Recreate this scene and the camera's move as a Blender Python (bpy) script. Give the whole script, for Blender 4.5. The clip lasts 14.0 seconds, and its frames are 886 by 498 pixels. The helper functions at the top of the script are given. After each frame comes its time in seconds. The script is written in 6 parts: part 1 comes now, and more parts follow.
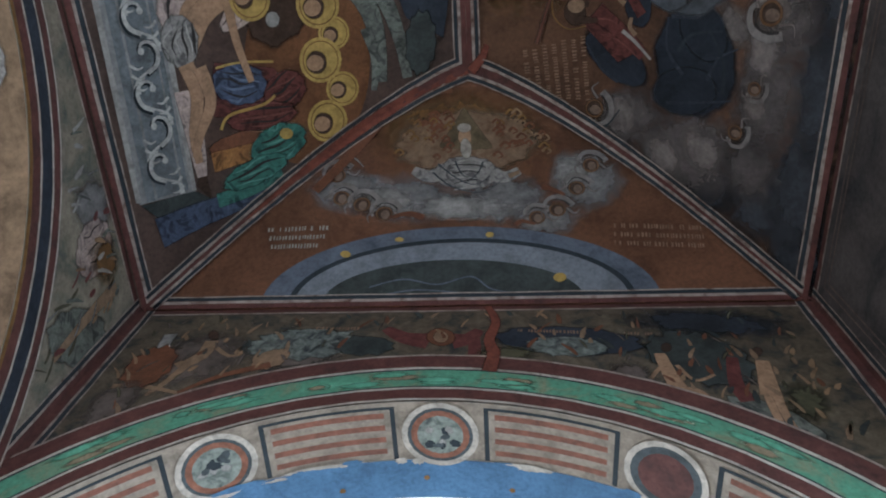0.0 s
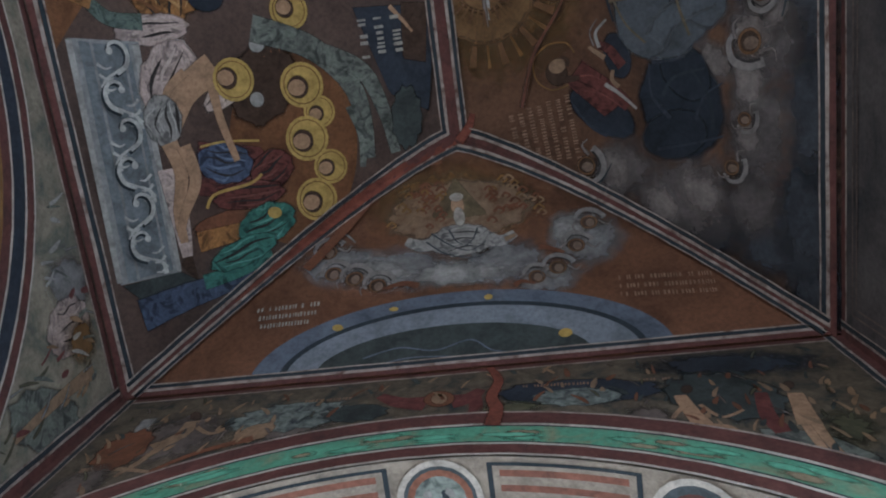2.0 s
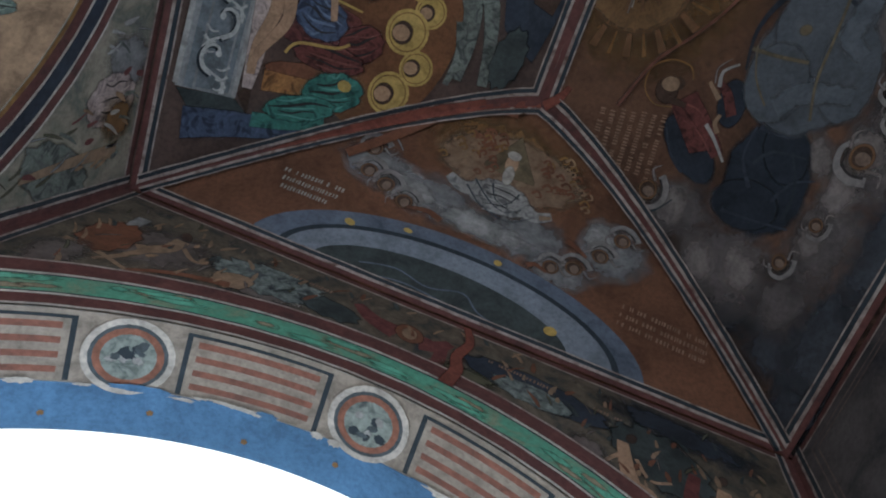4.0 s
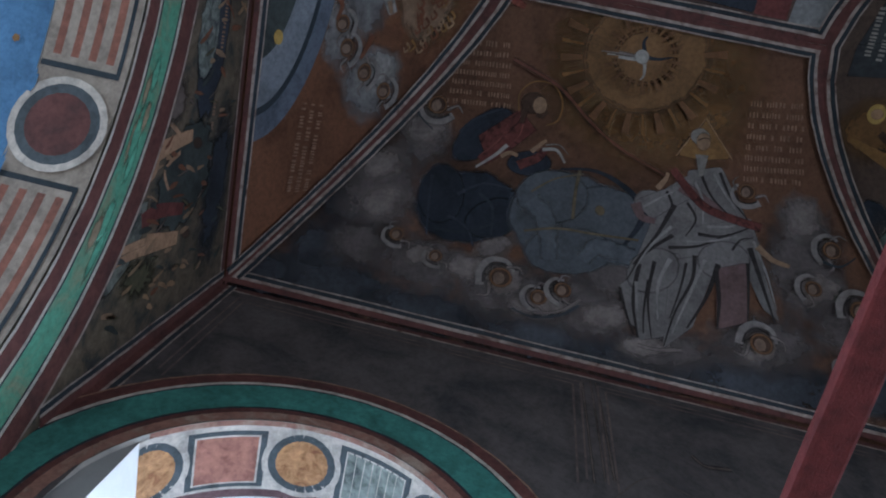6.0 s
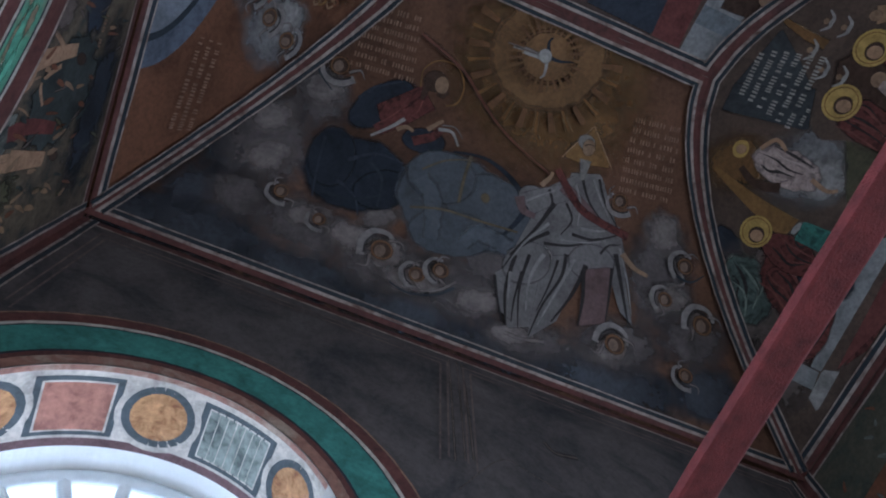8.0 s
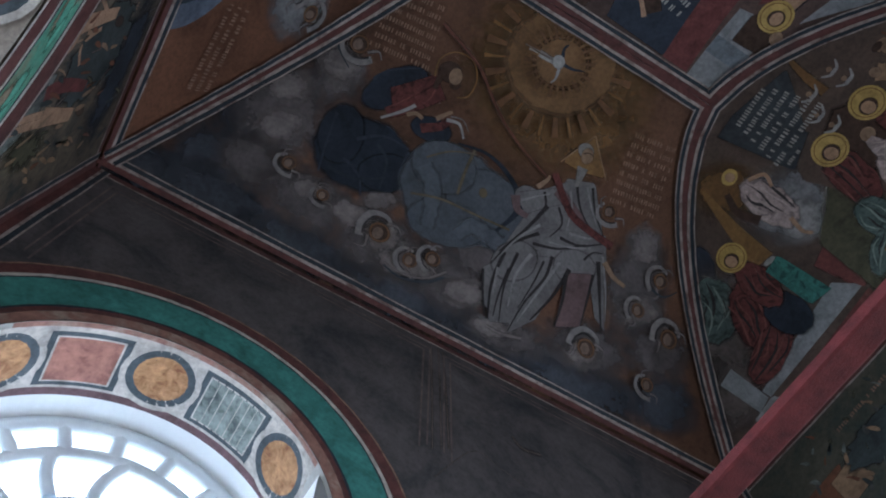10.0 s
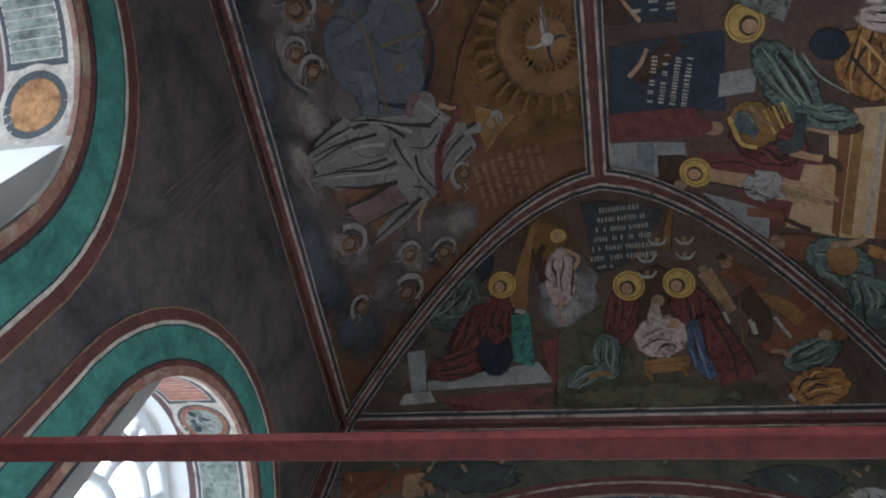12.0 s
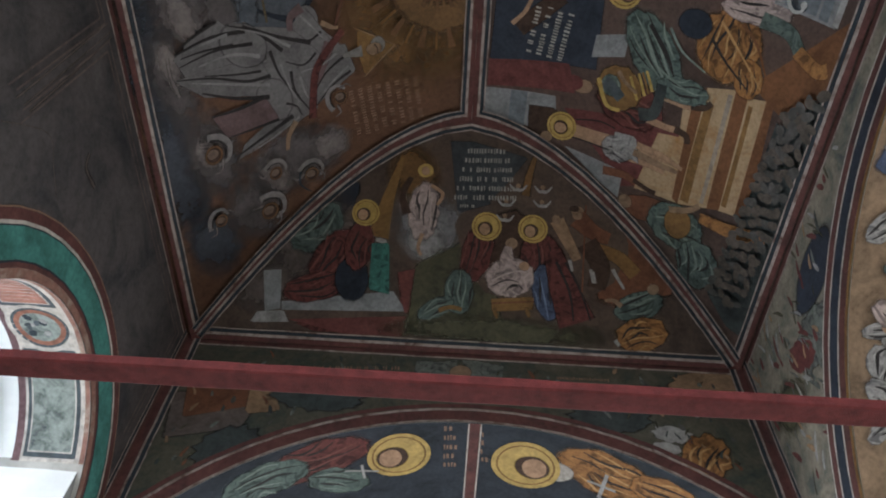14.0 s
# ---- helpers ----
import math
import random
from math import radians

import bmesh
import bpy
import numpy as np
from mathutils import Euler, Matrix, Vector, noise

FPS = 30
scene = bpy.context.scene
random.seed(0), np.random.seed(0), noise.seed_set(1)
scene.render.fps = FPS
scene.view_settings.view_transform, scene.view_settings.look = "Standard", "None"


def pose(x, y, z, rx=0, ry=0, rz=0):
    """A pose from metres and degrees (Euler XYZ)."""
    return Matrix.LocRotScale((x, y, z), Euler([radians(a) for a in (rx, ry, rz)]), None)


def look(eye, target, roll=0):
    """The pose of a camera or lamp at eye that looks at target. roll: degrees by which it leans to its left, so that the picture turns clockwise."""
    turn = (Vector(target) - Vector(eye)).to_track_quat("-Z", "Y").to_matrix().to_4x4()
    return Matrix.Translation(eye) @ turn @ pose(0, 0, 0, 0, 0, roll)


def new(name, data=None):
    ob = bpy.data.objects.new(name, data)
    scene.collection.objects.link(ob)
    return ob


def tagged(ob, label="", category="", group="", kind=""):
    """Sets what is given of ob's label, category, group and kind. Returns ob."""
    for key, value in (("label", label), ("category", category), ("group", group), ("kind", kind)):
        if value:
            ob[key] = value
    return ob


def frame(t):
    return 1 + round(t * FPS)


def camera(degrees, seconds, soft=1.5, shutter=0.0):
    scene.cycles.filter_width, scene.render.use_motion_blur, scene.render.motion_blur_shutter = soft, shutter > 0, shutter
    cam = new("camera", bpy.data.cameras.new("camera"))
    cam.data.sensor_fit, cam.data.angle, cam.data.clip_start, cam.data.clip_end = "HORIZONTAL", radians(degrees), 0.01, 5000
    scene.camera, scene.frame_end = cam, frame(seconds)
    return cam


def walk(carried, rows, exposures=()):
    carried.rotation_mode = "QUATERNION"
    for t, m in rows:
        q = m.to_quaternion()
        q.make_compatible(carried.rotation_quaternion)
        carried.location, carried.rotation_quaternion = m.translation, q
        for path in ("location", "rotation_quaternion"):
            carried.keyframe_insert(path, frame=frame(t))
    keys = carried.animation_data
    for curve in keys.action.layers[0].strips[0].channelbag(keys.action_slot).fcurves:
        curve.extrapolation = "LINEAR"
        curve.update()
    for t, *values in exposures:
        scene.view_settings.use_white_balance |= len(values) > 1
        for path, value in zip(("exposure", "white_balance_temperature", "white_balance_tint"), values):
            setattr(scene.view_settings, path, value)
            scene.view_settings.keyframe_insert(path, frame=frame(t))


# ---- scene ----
cam = camera(62.88, 14.0, soft=2.0)
PATH = [
    (0, (0.1879, -0.3663, 1.7311), (0.0314, 0.4616, 3.5450), 8.49),
    (0.5, (0.1055, -0.1757, 1.7558), (-0.0020, 0.6286, 3.5838), 4.97),
    (1, (0.1948, -0.0258, 1.7680), (0.0946, 0.6697, 3.6405), 3.49),
    (1.5, (0.2253, 0.0402, 1.7581), (0.1007, 0.5863, 3.6781), 6.80),
    (2, (0.2846, 0.0928, 1.7778), (0.0942, 0.5461, 3.7165), 16.02),
    (2.2, (0.2661, 0.0907, 1.7709), (0.0714, 0.5400, 3.7101), 16.97),
    (4.3, (0.1629, 0.0037, 1.8125), (0.0343, 0.6987, 3.6834), 41.27),
    (4.5, (0.1101, 0.0079, 1.7766), (0.0896, 0.7087, 3.6497), 40.52),
    (5, (0.0062, -0.0303, 1.8040), (0.2857, 0.6364, 3.6688), 42.22),
    (5.5, (-0.0199, 0.0218, 1.8248), (0.4717, 0.5100, 3.7010), 40.54),
    (6, (0.1834, 0.1342, 1.7847), (0.8246, 0.2884, 3.6729), 26.08),
    (6.5, (0.3772, 0.2071, 1.7830), (1.0446, 0.0894, 3.6641), 9.33),
    (7, (0.2880, 0.1736, 1.7924), (0.9430, -0.0113, 3.6730), 2.15),
    (7.5, (0.2905, 0.2586, 1.7871), (0.9030, 0.0381, 3.6782), 2.63),
    (8, (0.2298, 0.2754, 1.7877), (0.8231, 0.0252, 3.6812), -0.38),
    (8.2, (0.2538, 0.3680, 1.7671), (0.8537, 0.0619, 3.6503), -4.53),
    (10.3, (0.0760, 0.5651, 1.7033), (0.7413, 0.1671, 3.5469), 4.26),
    (10.5, (0.0715, 0.6240, 1.6941), (0.7330, 0.2027, 3.5339), 7.95),
    (11, (0.0739, 0.7128, 1.6837), (0.6397, 0.0874, 3.4972), 14.41),
    (11.5, (0.0127, 0.6580, 1.6856), (0.5160, -0.1022, 3.4657), 15.56),
    (12, (0.0569, 0.6510, 1.7015), (0.4748, -0.2906, 3.4159), 17.01),
    (12.5, (0.1207, 0.6881, 1.6991), (0.4289, -0.3541, 3.3780), 15.89),
    (13, (0.1183, 0.7084, 1.6848), (0.3297, -0.3950, 3.3395), 14.19),
    (13.5, (0.1123, 0.7302, 1.6919), (0.2202, -0.4243, 3.3215), 9.06),
    (14, (0.0601, 0.7347, 1.6837), (0.1035, -0.4188, 3.3170), 4.88),
]
walk(cam, [(t, look(e, g, r)) for t, e, g, r in PATH],
     exposures=[(0, 0.22, 6000, 8), (2.2, 0.18, 5850, 9), (4.3, -0.1, 5800, 8), (5.0, -0.85, 5700, 8), (5.5, -0.95, 5600, 8), (6.0, -0.25, 5500, 10), (7.0, -0.05, 5400, 12),
                (8.2, -0.05, 5400, 12), (11.0, -0.1, 5750, 10), (12.5, 0.0, 6300, 10), (14, 0.02, 6450, 10)])

# ---- world, sun, window light and added fill ----
world = bpy.data.worlds.new("sky")
scene.world = world
world.use_nodes = True
wn = world.node_tree.nodes
sky = wn.new("ShaderNodeTexSky")
sky.sky_type, sky.sun_disc = "NISHITA", False
sky.sun_elevation, sky.sun_rotation = radians(48), radians(60)
wn["Background"].inputs["Strength"].default_value = 0.15
world.node_tree.links.new(sky.outputs[0], wn["Background"].inputs["Color"])
sun = new("sun", bpy.data.lights.new("sun", "SUN"))
sun.data.energy, sun.data.angle, sun.data.color = 3.5, radians(0.6), (1.0, 0.95, 0.88)
sun.matrix_world = look((6, 3.4, 8), (0, 0, 0))


def area_light(eye, target, wide, high, watts, tone):
    ob = new("area_light", bpy.data.lights.new("area_light", "AREA"))
    ob.data.shape, ob.data.size, ob.data.size_y = "RECTANGLE", wide, high
    ob.data.energy, ob.data.color = watts, tone
    ob.matrix_world = look(eye, target)


# ---- plan of the bay, in metres ----
HX, YA, YC, H, RISE = 1.7, 1.43, -2.35, 4.946, 1.141
RX, RA, RC = 0.021, 0.438, -1.31
ROUND = {"A": 1.822, "B": 2.148, "C": 1.43, "D": 2.148}     # how full each side of the vault is
WALL = 0.6
DEEP = 0.515
ARCH_A = (-0.127, 2.353, 1.811)     # centre x, centre z, radius of the soffit
ARCH_C = (-0.084, 2.277, 2.13)
ARCH_D = (-0.302, 2.894, 1.701)
WIN_Y, WIN_Z, WIN_R, WIN_HALF = (0.585, -1.47), 3.335, 0.655, 0.55

area_light((HX + 0.95, WIN_Y[0], 3.9), (0, WIN_Y[0], 3.4), 1.3, 2.6, 72, (0.86, 0.93, 1.0))
area_light((HX + 0.95, WIN_Y[1], 3.9), (0, WIN_Y[1], 3.4), 1.3, 2.6, 72, (0.86, 0.93, 1.0))
area_light((0, YA + 1.6, 4.4), (0, 0, 3.4), 5.0, 4.6, 165, (0.86, 0.94, 1.0))
# unseen fill behind the south arch, added to brighten the north end
area_light((0, YC - 1.9, 1.2), (0, 0.6, 4.4), 2.8, 2.0, 80, (0.93, 0.96, 1.0))
# unseen fill in front of the closed inner wall, added to brighten the east side
area_light((-HX - 1.5, -0.3, 1.5), (0.6, -0.2, 4.3), 2.6, 2.2, 36, (1.0, 0.96, 0.92))


# ---- materials ----
def node_mat(name, rough=0.85):
    m = bpy.data.materials.new(name)
    m.use_nodes = True
    b = m.node_tree.nodes["Principled BSDF"]
    b.inputs["Roughness"].default_value = rough
    b.inputs["Specular IOR Level"].default_value = 0.25
    return m, m.node_tree.nodes, m.node_tree.links, b


def ramp(n, stops):
    r = n.new("ShaderNodeValToRGB")
    while len(r.color_ramp.elements) < len(stops):
        r.color_ramp.elements.new(0.5)
    for e, (p, c) in zip(r.color_ramp.elements, stops):
        e.position, e.color = p, (*c, 1)
    return r


def shade(c, k):
    return tuple(min(1, v * k) for v in c)


def noise_tex(n, l, scale, detail=5, rough=0.6, distort=0.0, stretch=None):
    co = n.new("ShaderNodeTexCoord")
    t = n.new("ShaderNodeTexNoise")
    t.inputs["Scale"].default_value, t.inputs["Detail"].default_value = scale, detail
    t.inputs["Roughness"].default_value, t.inputs["Distortion"].default_value = rough, distort
    if stretch:
        mp = n.new("ShaderNodeMapping")
        mp.inputs["Scale"].default_value = stretch
        l.new(co.outputs["Object"], mp.inputs["Vector"])
        l.new(mp.outputs[0], t.inputs["Vector"])
    else:
        l.new(co.outputs["Object"], t.inputs["Vector"])
    return t


def paint(name, c, vary=0.45, second=None, scale=3.0, rough=0.8, soft=False, folds=False):
    """Old lime paint: two scales of mottling, flaked pale specks, light relief; folds adds brushed light and dark strokes;
    soft thins the paint out towards the edge of the patch."""
    m, n, l, b = node_mat(name, rough)
    second = second or shade(c, 1 - vary)
    big = noise_tex(n, l, scale, 6, 0.65, 0.6)
    r1 = ramp(n, [(0.32, second), (0.52, c), (0.72, shade(c, 1 + vary * 0.7))])
    l.new(big.outputs["Fac"], r1.inputs["Fac"])
    fine = noise_tex(n, l, 45, 4, 0.7)
    r2 = ramp(n, [(0.3, (0.62, 0.62, 0.62)), (0.6, (1.05, 1.05, 1.05))])
    l.new(fine.outputs["Fac"], r2.inputs["Fac"])
    mul = n.new("ShaderNodeMix")
    mul.data_type, mul.blend_type = "RGBA", "MULTIPLY"
    mul.inputs["Factor"].default_value = 0.75
    l.new(r1.outputs["Color"], mul.inputs["A"])
    l.new(r2.outputs["Color"], mul.inputs["B"])
    out = mul.outputs["Result"]
    if folds:
        w = noise_tex(n, l, 8.5, 2.5, 0.55, 2.6)
        r3 = ramp(n, [(0.36, (0.34, 0.34, 0.36)), (0.46, (0.8, 0.8, 0.8)), (0.52, (1.2, 1.19, 1.16)), (0.58, (0.85, 0.85, 0.86)), (0.68, (1.3, 1.28, 1.24))])
        l.new(w.outputs["Fac"], r3.inputs["Fac"])
        m2 = n.new("ShaderNodeMix")
        m2.data_type, m2.blend_type = "RGBA", "MULTIPLY"
        m2.inputs["Factor"].default_value = 0.85
        l.new(out, m2.inputs["A"])
        l.new(r3.outputs["Color"], m2.inputs["B"])
        out = m2.outputs["Result"]
    # flaked specks where the lime shows through
    fl = noise_tex(n, l, 17, 8, 0.75)
    r4 = ramp(n, [(0.68, (0, 0, 0)), (0.74, (0.5, 0.5, 0.5))])
    l.new(fl.outputs["Fac"], r4.inputs["Fac"])
    m3 = n.new("ShaderNodeMix")
    m3.data_type = "RGBA"
    l.new(r4.outputs["Color"], m3.inputs["Factor"])
    l.new(out, m3.inputs["A"])
    m3.inputs["B"].default_value = (*[0.5 * v + 0.09 for v in c], 1)
    l.new(m3.outputs["Result"], b.inputs["Base Color"])
    bump = n.new("ShaderNodeBump")
    bump.inputs["Strength"].default_value, bump.inputs["Distance"].default_value = 0.25, 0.004
    l.new(fine.outputs["Fac"], bump.inputs["Height"])
    l.new(bump.outputs[0], b.inputs["Normal"])
    if soft:
        at = n.new("ShaderNodeAttribute")
        at.attribute_name = "edge"
        add = n.new("ShaderNodeMath")
        add.operation = "MULTIPLY_ADD"
        cl = noise_tex(n, l, 14, 5, 0.65)
        l.new(cl.outputs["Fac"], add.inputs[0])
        add.inputs[1].default_value = 1.3
        add.inputs[2].default_value = -0.95
        s = n.new("ShaderNodeMath")
        s.operation, s.use_clamp = "MULTIPLY_ADD", True
        l.new(at.outputs["Fac"], s.inputs[0])
        s.inputs[1].default_value = 1.7 if soft is True else soft
        l.new(add.outputs[0], s.inputs[2])
        l.new(s.outputs[0], b.inputs["Alpha"])
    return m


def plain(name, c, rough=0.6, metal=0.0, vary=0.25, scale=8, bump=0.2):
    m, n, l, b = node_mat(name, rough)
    b.inputs["Metallic"].default_value = metal
    t = noise_tex(n, l, scale, 7, 0.65)
    r = ramp(n, [(0.3, shade(c, 1 - vary)), (0.7, shade(c, 1 + vary))])
    l.new(t.outputs["Fac"], r.inputs["Fac"])
    l.new(r.outputs["Color"], b.inputs["Base Color"])
    f = noise_tex(n, l, scale * 9, 5, 0.6)
    bp = n.new("ShaderNodeBump")
    bp.inputs["Strength"].default_value, bp.inputs["Distance"].default_value = bump, 0.006
    l.new(f.outputs["Fac"], bp.inputs["Height"])
    l.new(bp.outputs[0], b.inputs["Normal"])
    return m


MAROON = paint("maroon_paint", (0.118, 0.047, 0.042), 0.5, second=(0.075, 0.036, 0.034), scale=7)
LINE = paint("worn_pink_white_line", (0.36, 0.30, 0.27), 0.55, second=(0.13, 0.075, 0.06), scale=11)
LIME = paint("lime_white_line", (0.52, 0.47, 0.42), 0.4, scale=9)
PINK_WORN = paint("worn_pink_brown", (0.27, 0.14, 0.11), 0.45, second=(0.40, 0.31, 0.25), scale=10)
DIM_LINE = paint("dim_pale_line", (0.15, 0.115, 0.105), 0.5, second=(0.07, 0.06, 0.06), scale=9)
INK = paint("dark_blue_line", (0.03, 0.04, 0.05), 0.3)
PLASTER = plain("old_lime_plaster", (0.42, 0.40, 0.37), 0.9)
WHITEWASH = plain("whitewash", (0.78, 0.78, 0.77), 0.9, vary=0.06)
GREY = plain("grey_plaster", (0.30, 0.30, 0.30), 0.9, vary=0.1)
STONE = plain("stone_floor", (0.34, 0.31, 0.27), 0.8)
EARTH = plain("dry_ground", (0.34, 0.32, 0.27), 0.95, scale=1.5)
RED_IRON = plain("red_painted_iron", (0.12, 0.022, 0.022), 0.75, vary=0.4, scale=30, bump=0.6)


# ---- surfaces: each gives the place and the inward normal for two lengths in metres ----
class Web:
    """One side of the pavilion vault. a runs along its wall, q is the arc length up from the springing."""

    def __init__(self, side):
        self.side = side
        self.wall, self.ridge = {"A": (YA, RA), "C": (YC, RC), "B": (HX, RX), "D": (-HX, RX)}[side]
        self.n = ROUND[side]
        th = np.linspace(0, math.pi / 2, 900)
        self.inset, self.rise = np.cos(th) ** (2 / self.n), np.sin(th) ** 2
        arc = np.hypot(np.diff(abs(self.wall - self.ridge) * self.inset), np.diff(RISE * self.rise))
        self.arc = np.concatenate([[0], np.cumsum(arc)])
        self.top = float(self.arc[-1])

    def curve(self, q):
        k, h = float(np.interp(q, self.arc, self.inset)), float(np.interp(q, self.arc, self.rise))
        return self.ridge + (self.wall - self.ridge) * k, H + RISE * h

    def place(self, a, q):
        q = min(max(q, 0.0), self.top)
        c, z = self.curve(q)
        c0, z0 = self.curve(max(0.0, q - 0.01))
        c1, z1 = self.curve(min(self.top, max(q, 0) + 0.01))
        sgn = 1 if self.wall > self.ridge else -1
        n = Vector((0, -sgn * (z1 - z0), -abs(c1 - c0))).normalized()
        if self.side in "AC":
            return Vector((a, c, z)), n
        return Vector((c, a, z)), Vector((n.y, 0, n.z))

    def edge(self, end, q):
        """where the groin lies at height q; end 0 is the low end of a, 1 the high end"""
        h = float(np.interp(q, self.arc, self.rise))
        k = max(0.0, 1 - h) ** (1 / ROUND[{"A": "DB", "C": "DB", "B": "CA", "D": "CA"}[self.side][end]])
        if self.side in "AC":
            return RX + ((HX if end else -HX) - RX) * k
        return RA + (YA - RA) * k if end else RC + (YC - RC) * k


class Flat:
    """A wall face: a along it, b the height."""

    def __init__(self, axis, value, inward):
        self.axis, self.value, self.inward = axis, value, inward

    def place(self, a, b):
        if self.axis == "y":
            return Vector((a, self.value, b)), Vector((0, self.inward, 0))
        return Vector((self.value, a, b)), Vector((self.inward, 0, 0))


class Soffit:
    """The underside of an arch: a the arc length from the crown, b the depth into the wall."""

    def __init__(self, axis, value, outward, centre, cz, radius):
        self.axis, self.value, self.out = axis, value, outward
        self.c, self.cz, self.r = centre, cz, radius

    def place(self, a, b):
        k = a / self.r
        h, z = self.c + self.r * math.sin(k), self.cz + self.r * math.cos(k)
        if self.axis == "y":
            return Vector((h, self.value + self.out * b, z)), Vector((-math.sin(k), 0, -math.cos(k)))
        return Vector((self.value + self.out * b, h, z)), Vector((0, -math.sin(k), -math.cos(k)))


A, B, C, D = Web("A"), Web("B"), Web("C"), Web("D")
wA, wB, wC, wD = Flat("y", YA, -1), Flat("x", HX, -1), Flat("y", YC, 1), Flat("x", -HX, 1)
sA = Soffit("y", YA, 1, *ARCH_A)
sC = Soffit("y", YC, -1, *ARCH_C)
sD = Soffit("x", -HX, -1, *ARCH_D)
s1 = Soffit("x", HX, 1, WIN_Y[0], WIN_Z, WIN_R)
s2 = Soffit("x", HX, 1, WIN_Y[1], WIN_Z, WIN_R)


# ---- mesh helpers ----
def part(name, bm, material, parent=None, label="", smooth=False):
    me = bpy.data.meshes.new(name)
    bm.to_mesh(me)
    bm.free()
    if smooth:
        for p in me.polygons:
            p.use_smooth = True
    me.materials.append(material)
    ob = new(name, me)
    if parent:
        ob.parent = parent
    if label:
        ob["label"] = label
    return ob


def thing(name, label, category, group="", kind=""):
    return tagged(new(name), label, category, group, kind)


LAYER = {}


def lift(parent, same=False):
    """each coat of paint on a panel lies a little above the coat before"""
    if not same:
        LAYER[parent.name] = LAYER.get(parent.name, 0) + 1
    return 0.0018 + 0.00013 * LAYER.get(parent.name, 0)


def sheet(name, f, grid, material, parent, off, edge=None, label=""):
    """grid: rows of (a, b); lays a quad mesh on the surface f."""
    bm = bmesh.new()
    lay = bm.verts.layers.float.new("edge")
    rows = []
    for i, row in enumerate(grid):
        vs = []
        for j, (a, b) in enumerate(row):
            p, nrm = f.place(a, b)
            v = bm.verts.new(p + nrm * off)
            v[lay] = edge[i][j] if edge is not None else 1.0
            vs.append(v)
        rows.append(vs)
    for r0, r1 in zip(rows, rows[1:]):
        for k in range(len(r0) - 1):
            bm.faces.new((r0[k], r0[k + 1], r1[k + 1], r1[k]))
    return part(name, bm, material, parent, label, smooth=True)


def blob(name, parent, f, a, b, ra, rb, mat, rot=0.0, lobes=0, amp=0.0, start=0.0, label=""):
    """A painted patch: an oval with a lobed, uneven outline."""
    n = max(18, int(60 * max(ra, rb)) + 14)
    rings = max(3, int(max(ra, rb) / 0.022) + 2)
    ph = random.uniform(0, 6.28)
    cs, sn = math.cos(radians(rot)), math.sin(radians(rot))
    grid, edge = [], []
    for i in range(rings + 1):
        k = i / rings
        k0 = start + (1 - start) * k
        row, er = [], []
        for j in range(n + 1):
            t = 2 * math.pi * j / n
            w = 1 + amp * (0.6 * abs(math.sin(lobes * t / 2 + ph)) + 0.4 * math.sin((lobes + 3) * round(j % n) * 2 * math.pi / n + 2 * ph) - 0.3) if lobes else 1
            u, v = ra * k0 * w * math.cos(t), rb * k0 * w * math.sin(t)
            row.append((a + u * cs - v * sn, b + u * sn + v * cs))
            er.append(1 - k ** 1.5)
        grid.append(row)
        edge.append(er)
    return sheet(name, f, grid, mat, parent, lift(parent), edge, label)


def spline(pts, n):
    """points along a smooth line through a few points"""
    p = [np.array(pts[0])] + [np.array(q) for q in pts] + [np.array(pts[-1])]
    out = []
    for i in range(1, len(p) - 2):
        for k in range(n):
            t = k / n
            out.append(0.5 * ((2 * p[i]) + (-p[i - 1] + p[i + 1]) * t + (2 * p[i - 1] - 5 * p[i] + 4 * p[i + 1] - p[i + 2]) * t * t
                              + (-p[i - 1] + 3 * p[i] - 3 * p[i + 1] + p[i + 2]) * t ** 3))
    return out + [p[-2]]


def stroke(name, parent, f, pts, w0, w1, mat, label="", belly=0.0, same=False):
    """A brush stroke through a few points, width w0 at its start and w1 at its end."""
    line = spline(pts, max(6, int(40 / max(1, len(pts) - 1) * 0.6)))
    grid = []
    m = len(line)
    cross = max(2, int(max(w0, w1, belly) / 0.03) + 1)
    for i, p in enumerate(line):
        d = line[min(i + 1, m - 1)] - line[max(i - 1, 0)]
        d = d / (np.hypot(*d) + 1e-9)
        nrm = np.array((-d[1], d[0]))
        k = i / (m - 1)
        w = (w0 + (w1 - w0) * k + belly * math.sin(math.pi * k)) / 2
        grid.append([tuple(p + nrm * w * (2 * j / cross - 1)) for j in range(cross + 1)])
    soft_edge = [[1 - abs(2 * j / cross - 1) ** 2 for j in range(cross + 1)] for _ in grid]
    return sheet(name, f, grid, mat, parent, lift(parent, same), soft_edge, label)


def quad(name, parent, f, corners, mat, label=""):
    """A painted four-sided field between four corners."""
    c = [np.array(p) for p in corners]
    size = max(np.hypot(*(c[i] - c[i - 1])) for i in range(4))
    n = max(2, int(size / 0.03))
    grid = [[tuple((c[0] * (1 - u) + c[1] * u) * (1 - v) + (c[3] * (1 - u) + c[2] * u) * v) for u in np.linspace(0, 1, n + 1)] for v in np.linspace(0, 1, n + 1)]
    soft_edge = [[min(1.0, 0.7 * min(i, j, n - i, n - j)) for j in range(n + 1)] for i in range(n + 1)]
    return sheet(name, f, grid, mat, parent, lift(parent), soft_edge, label)


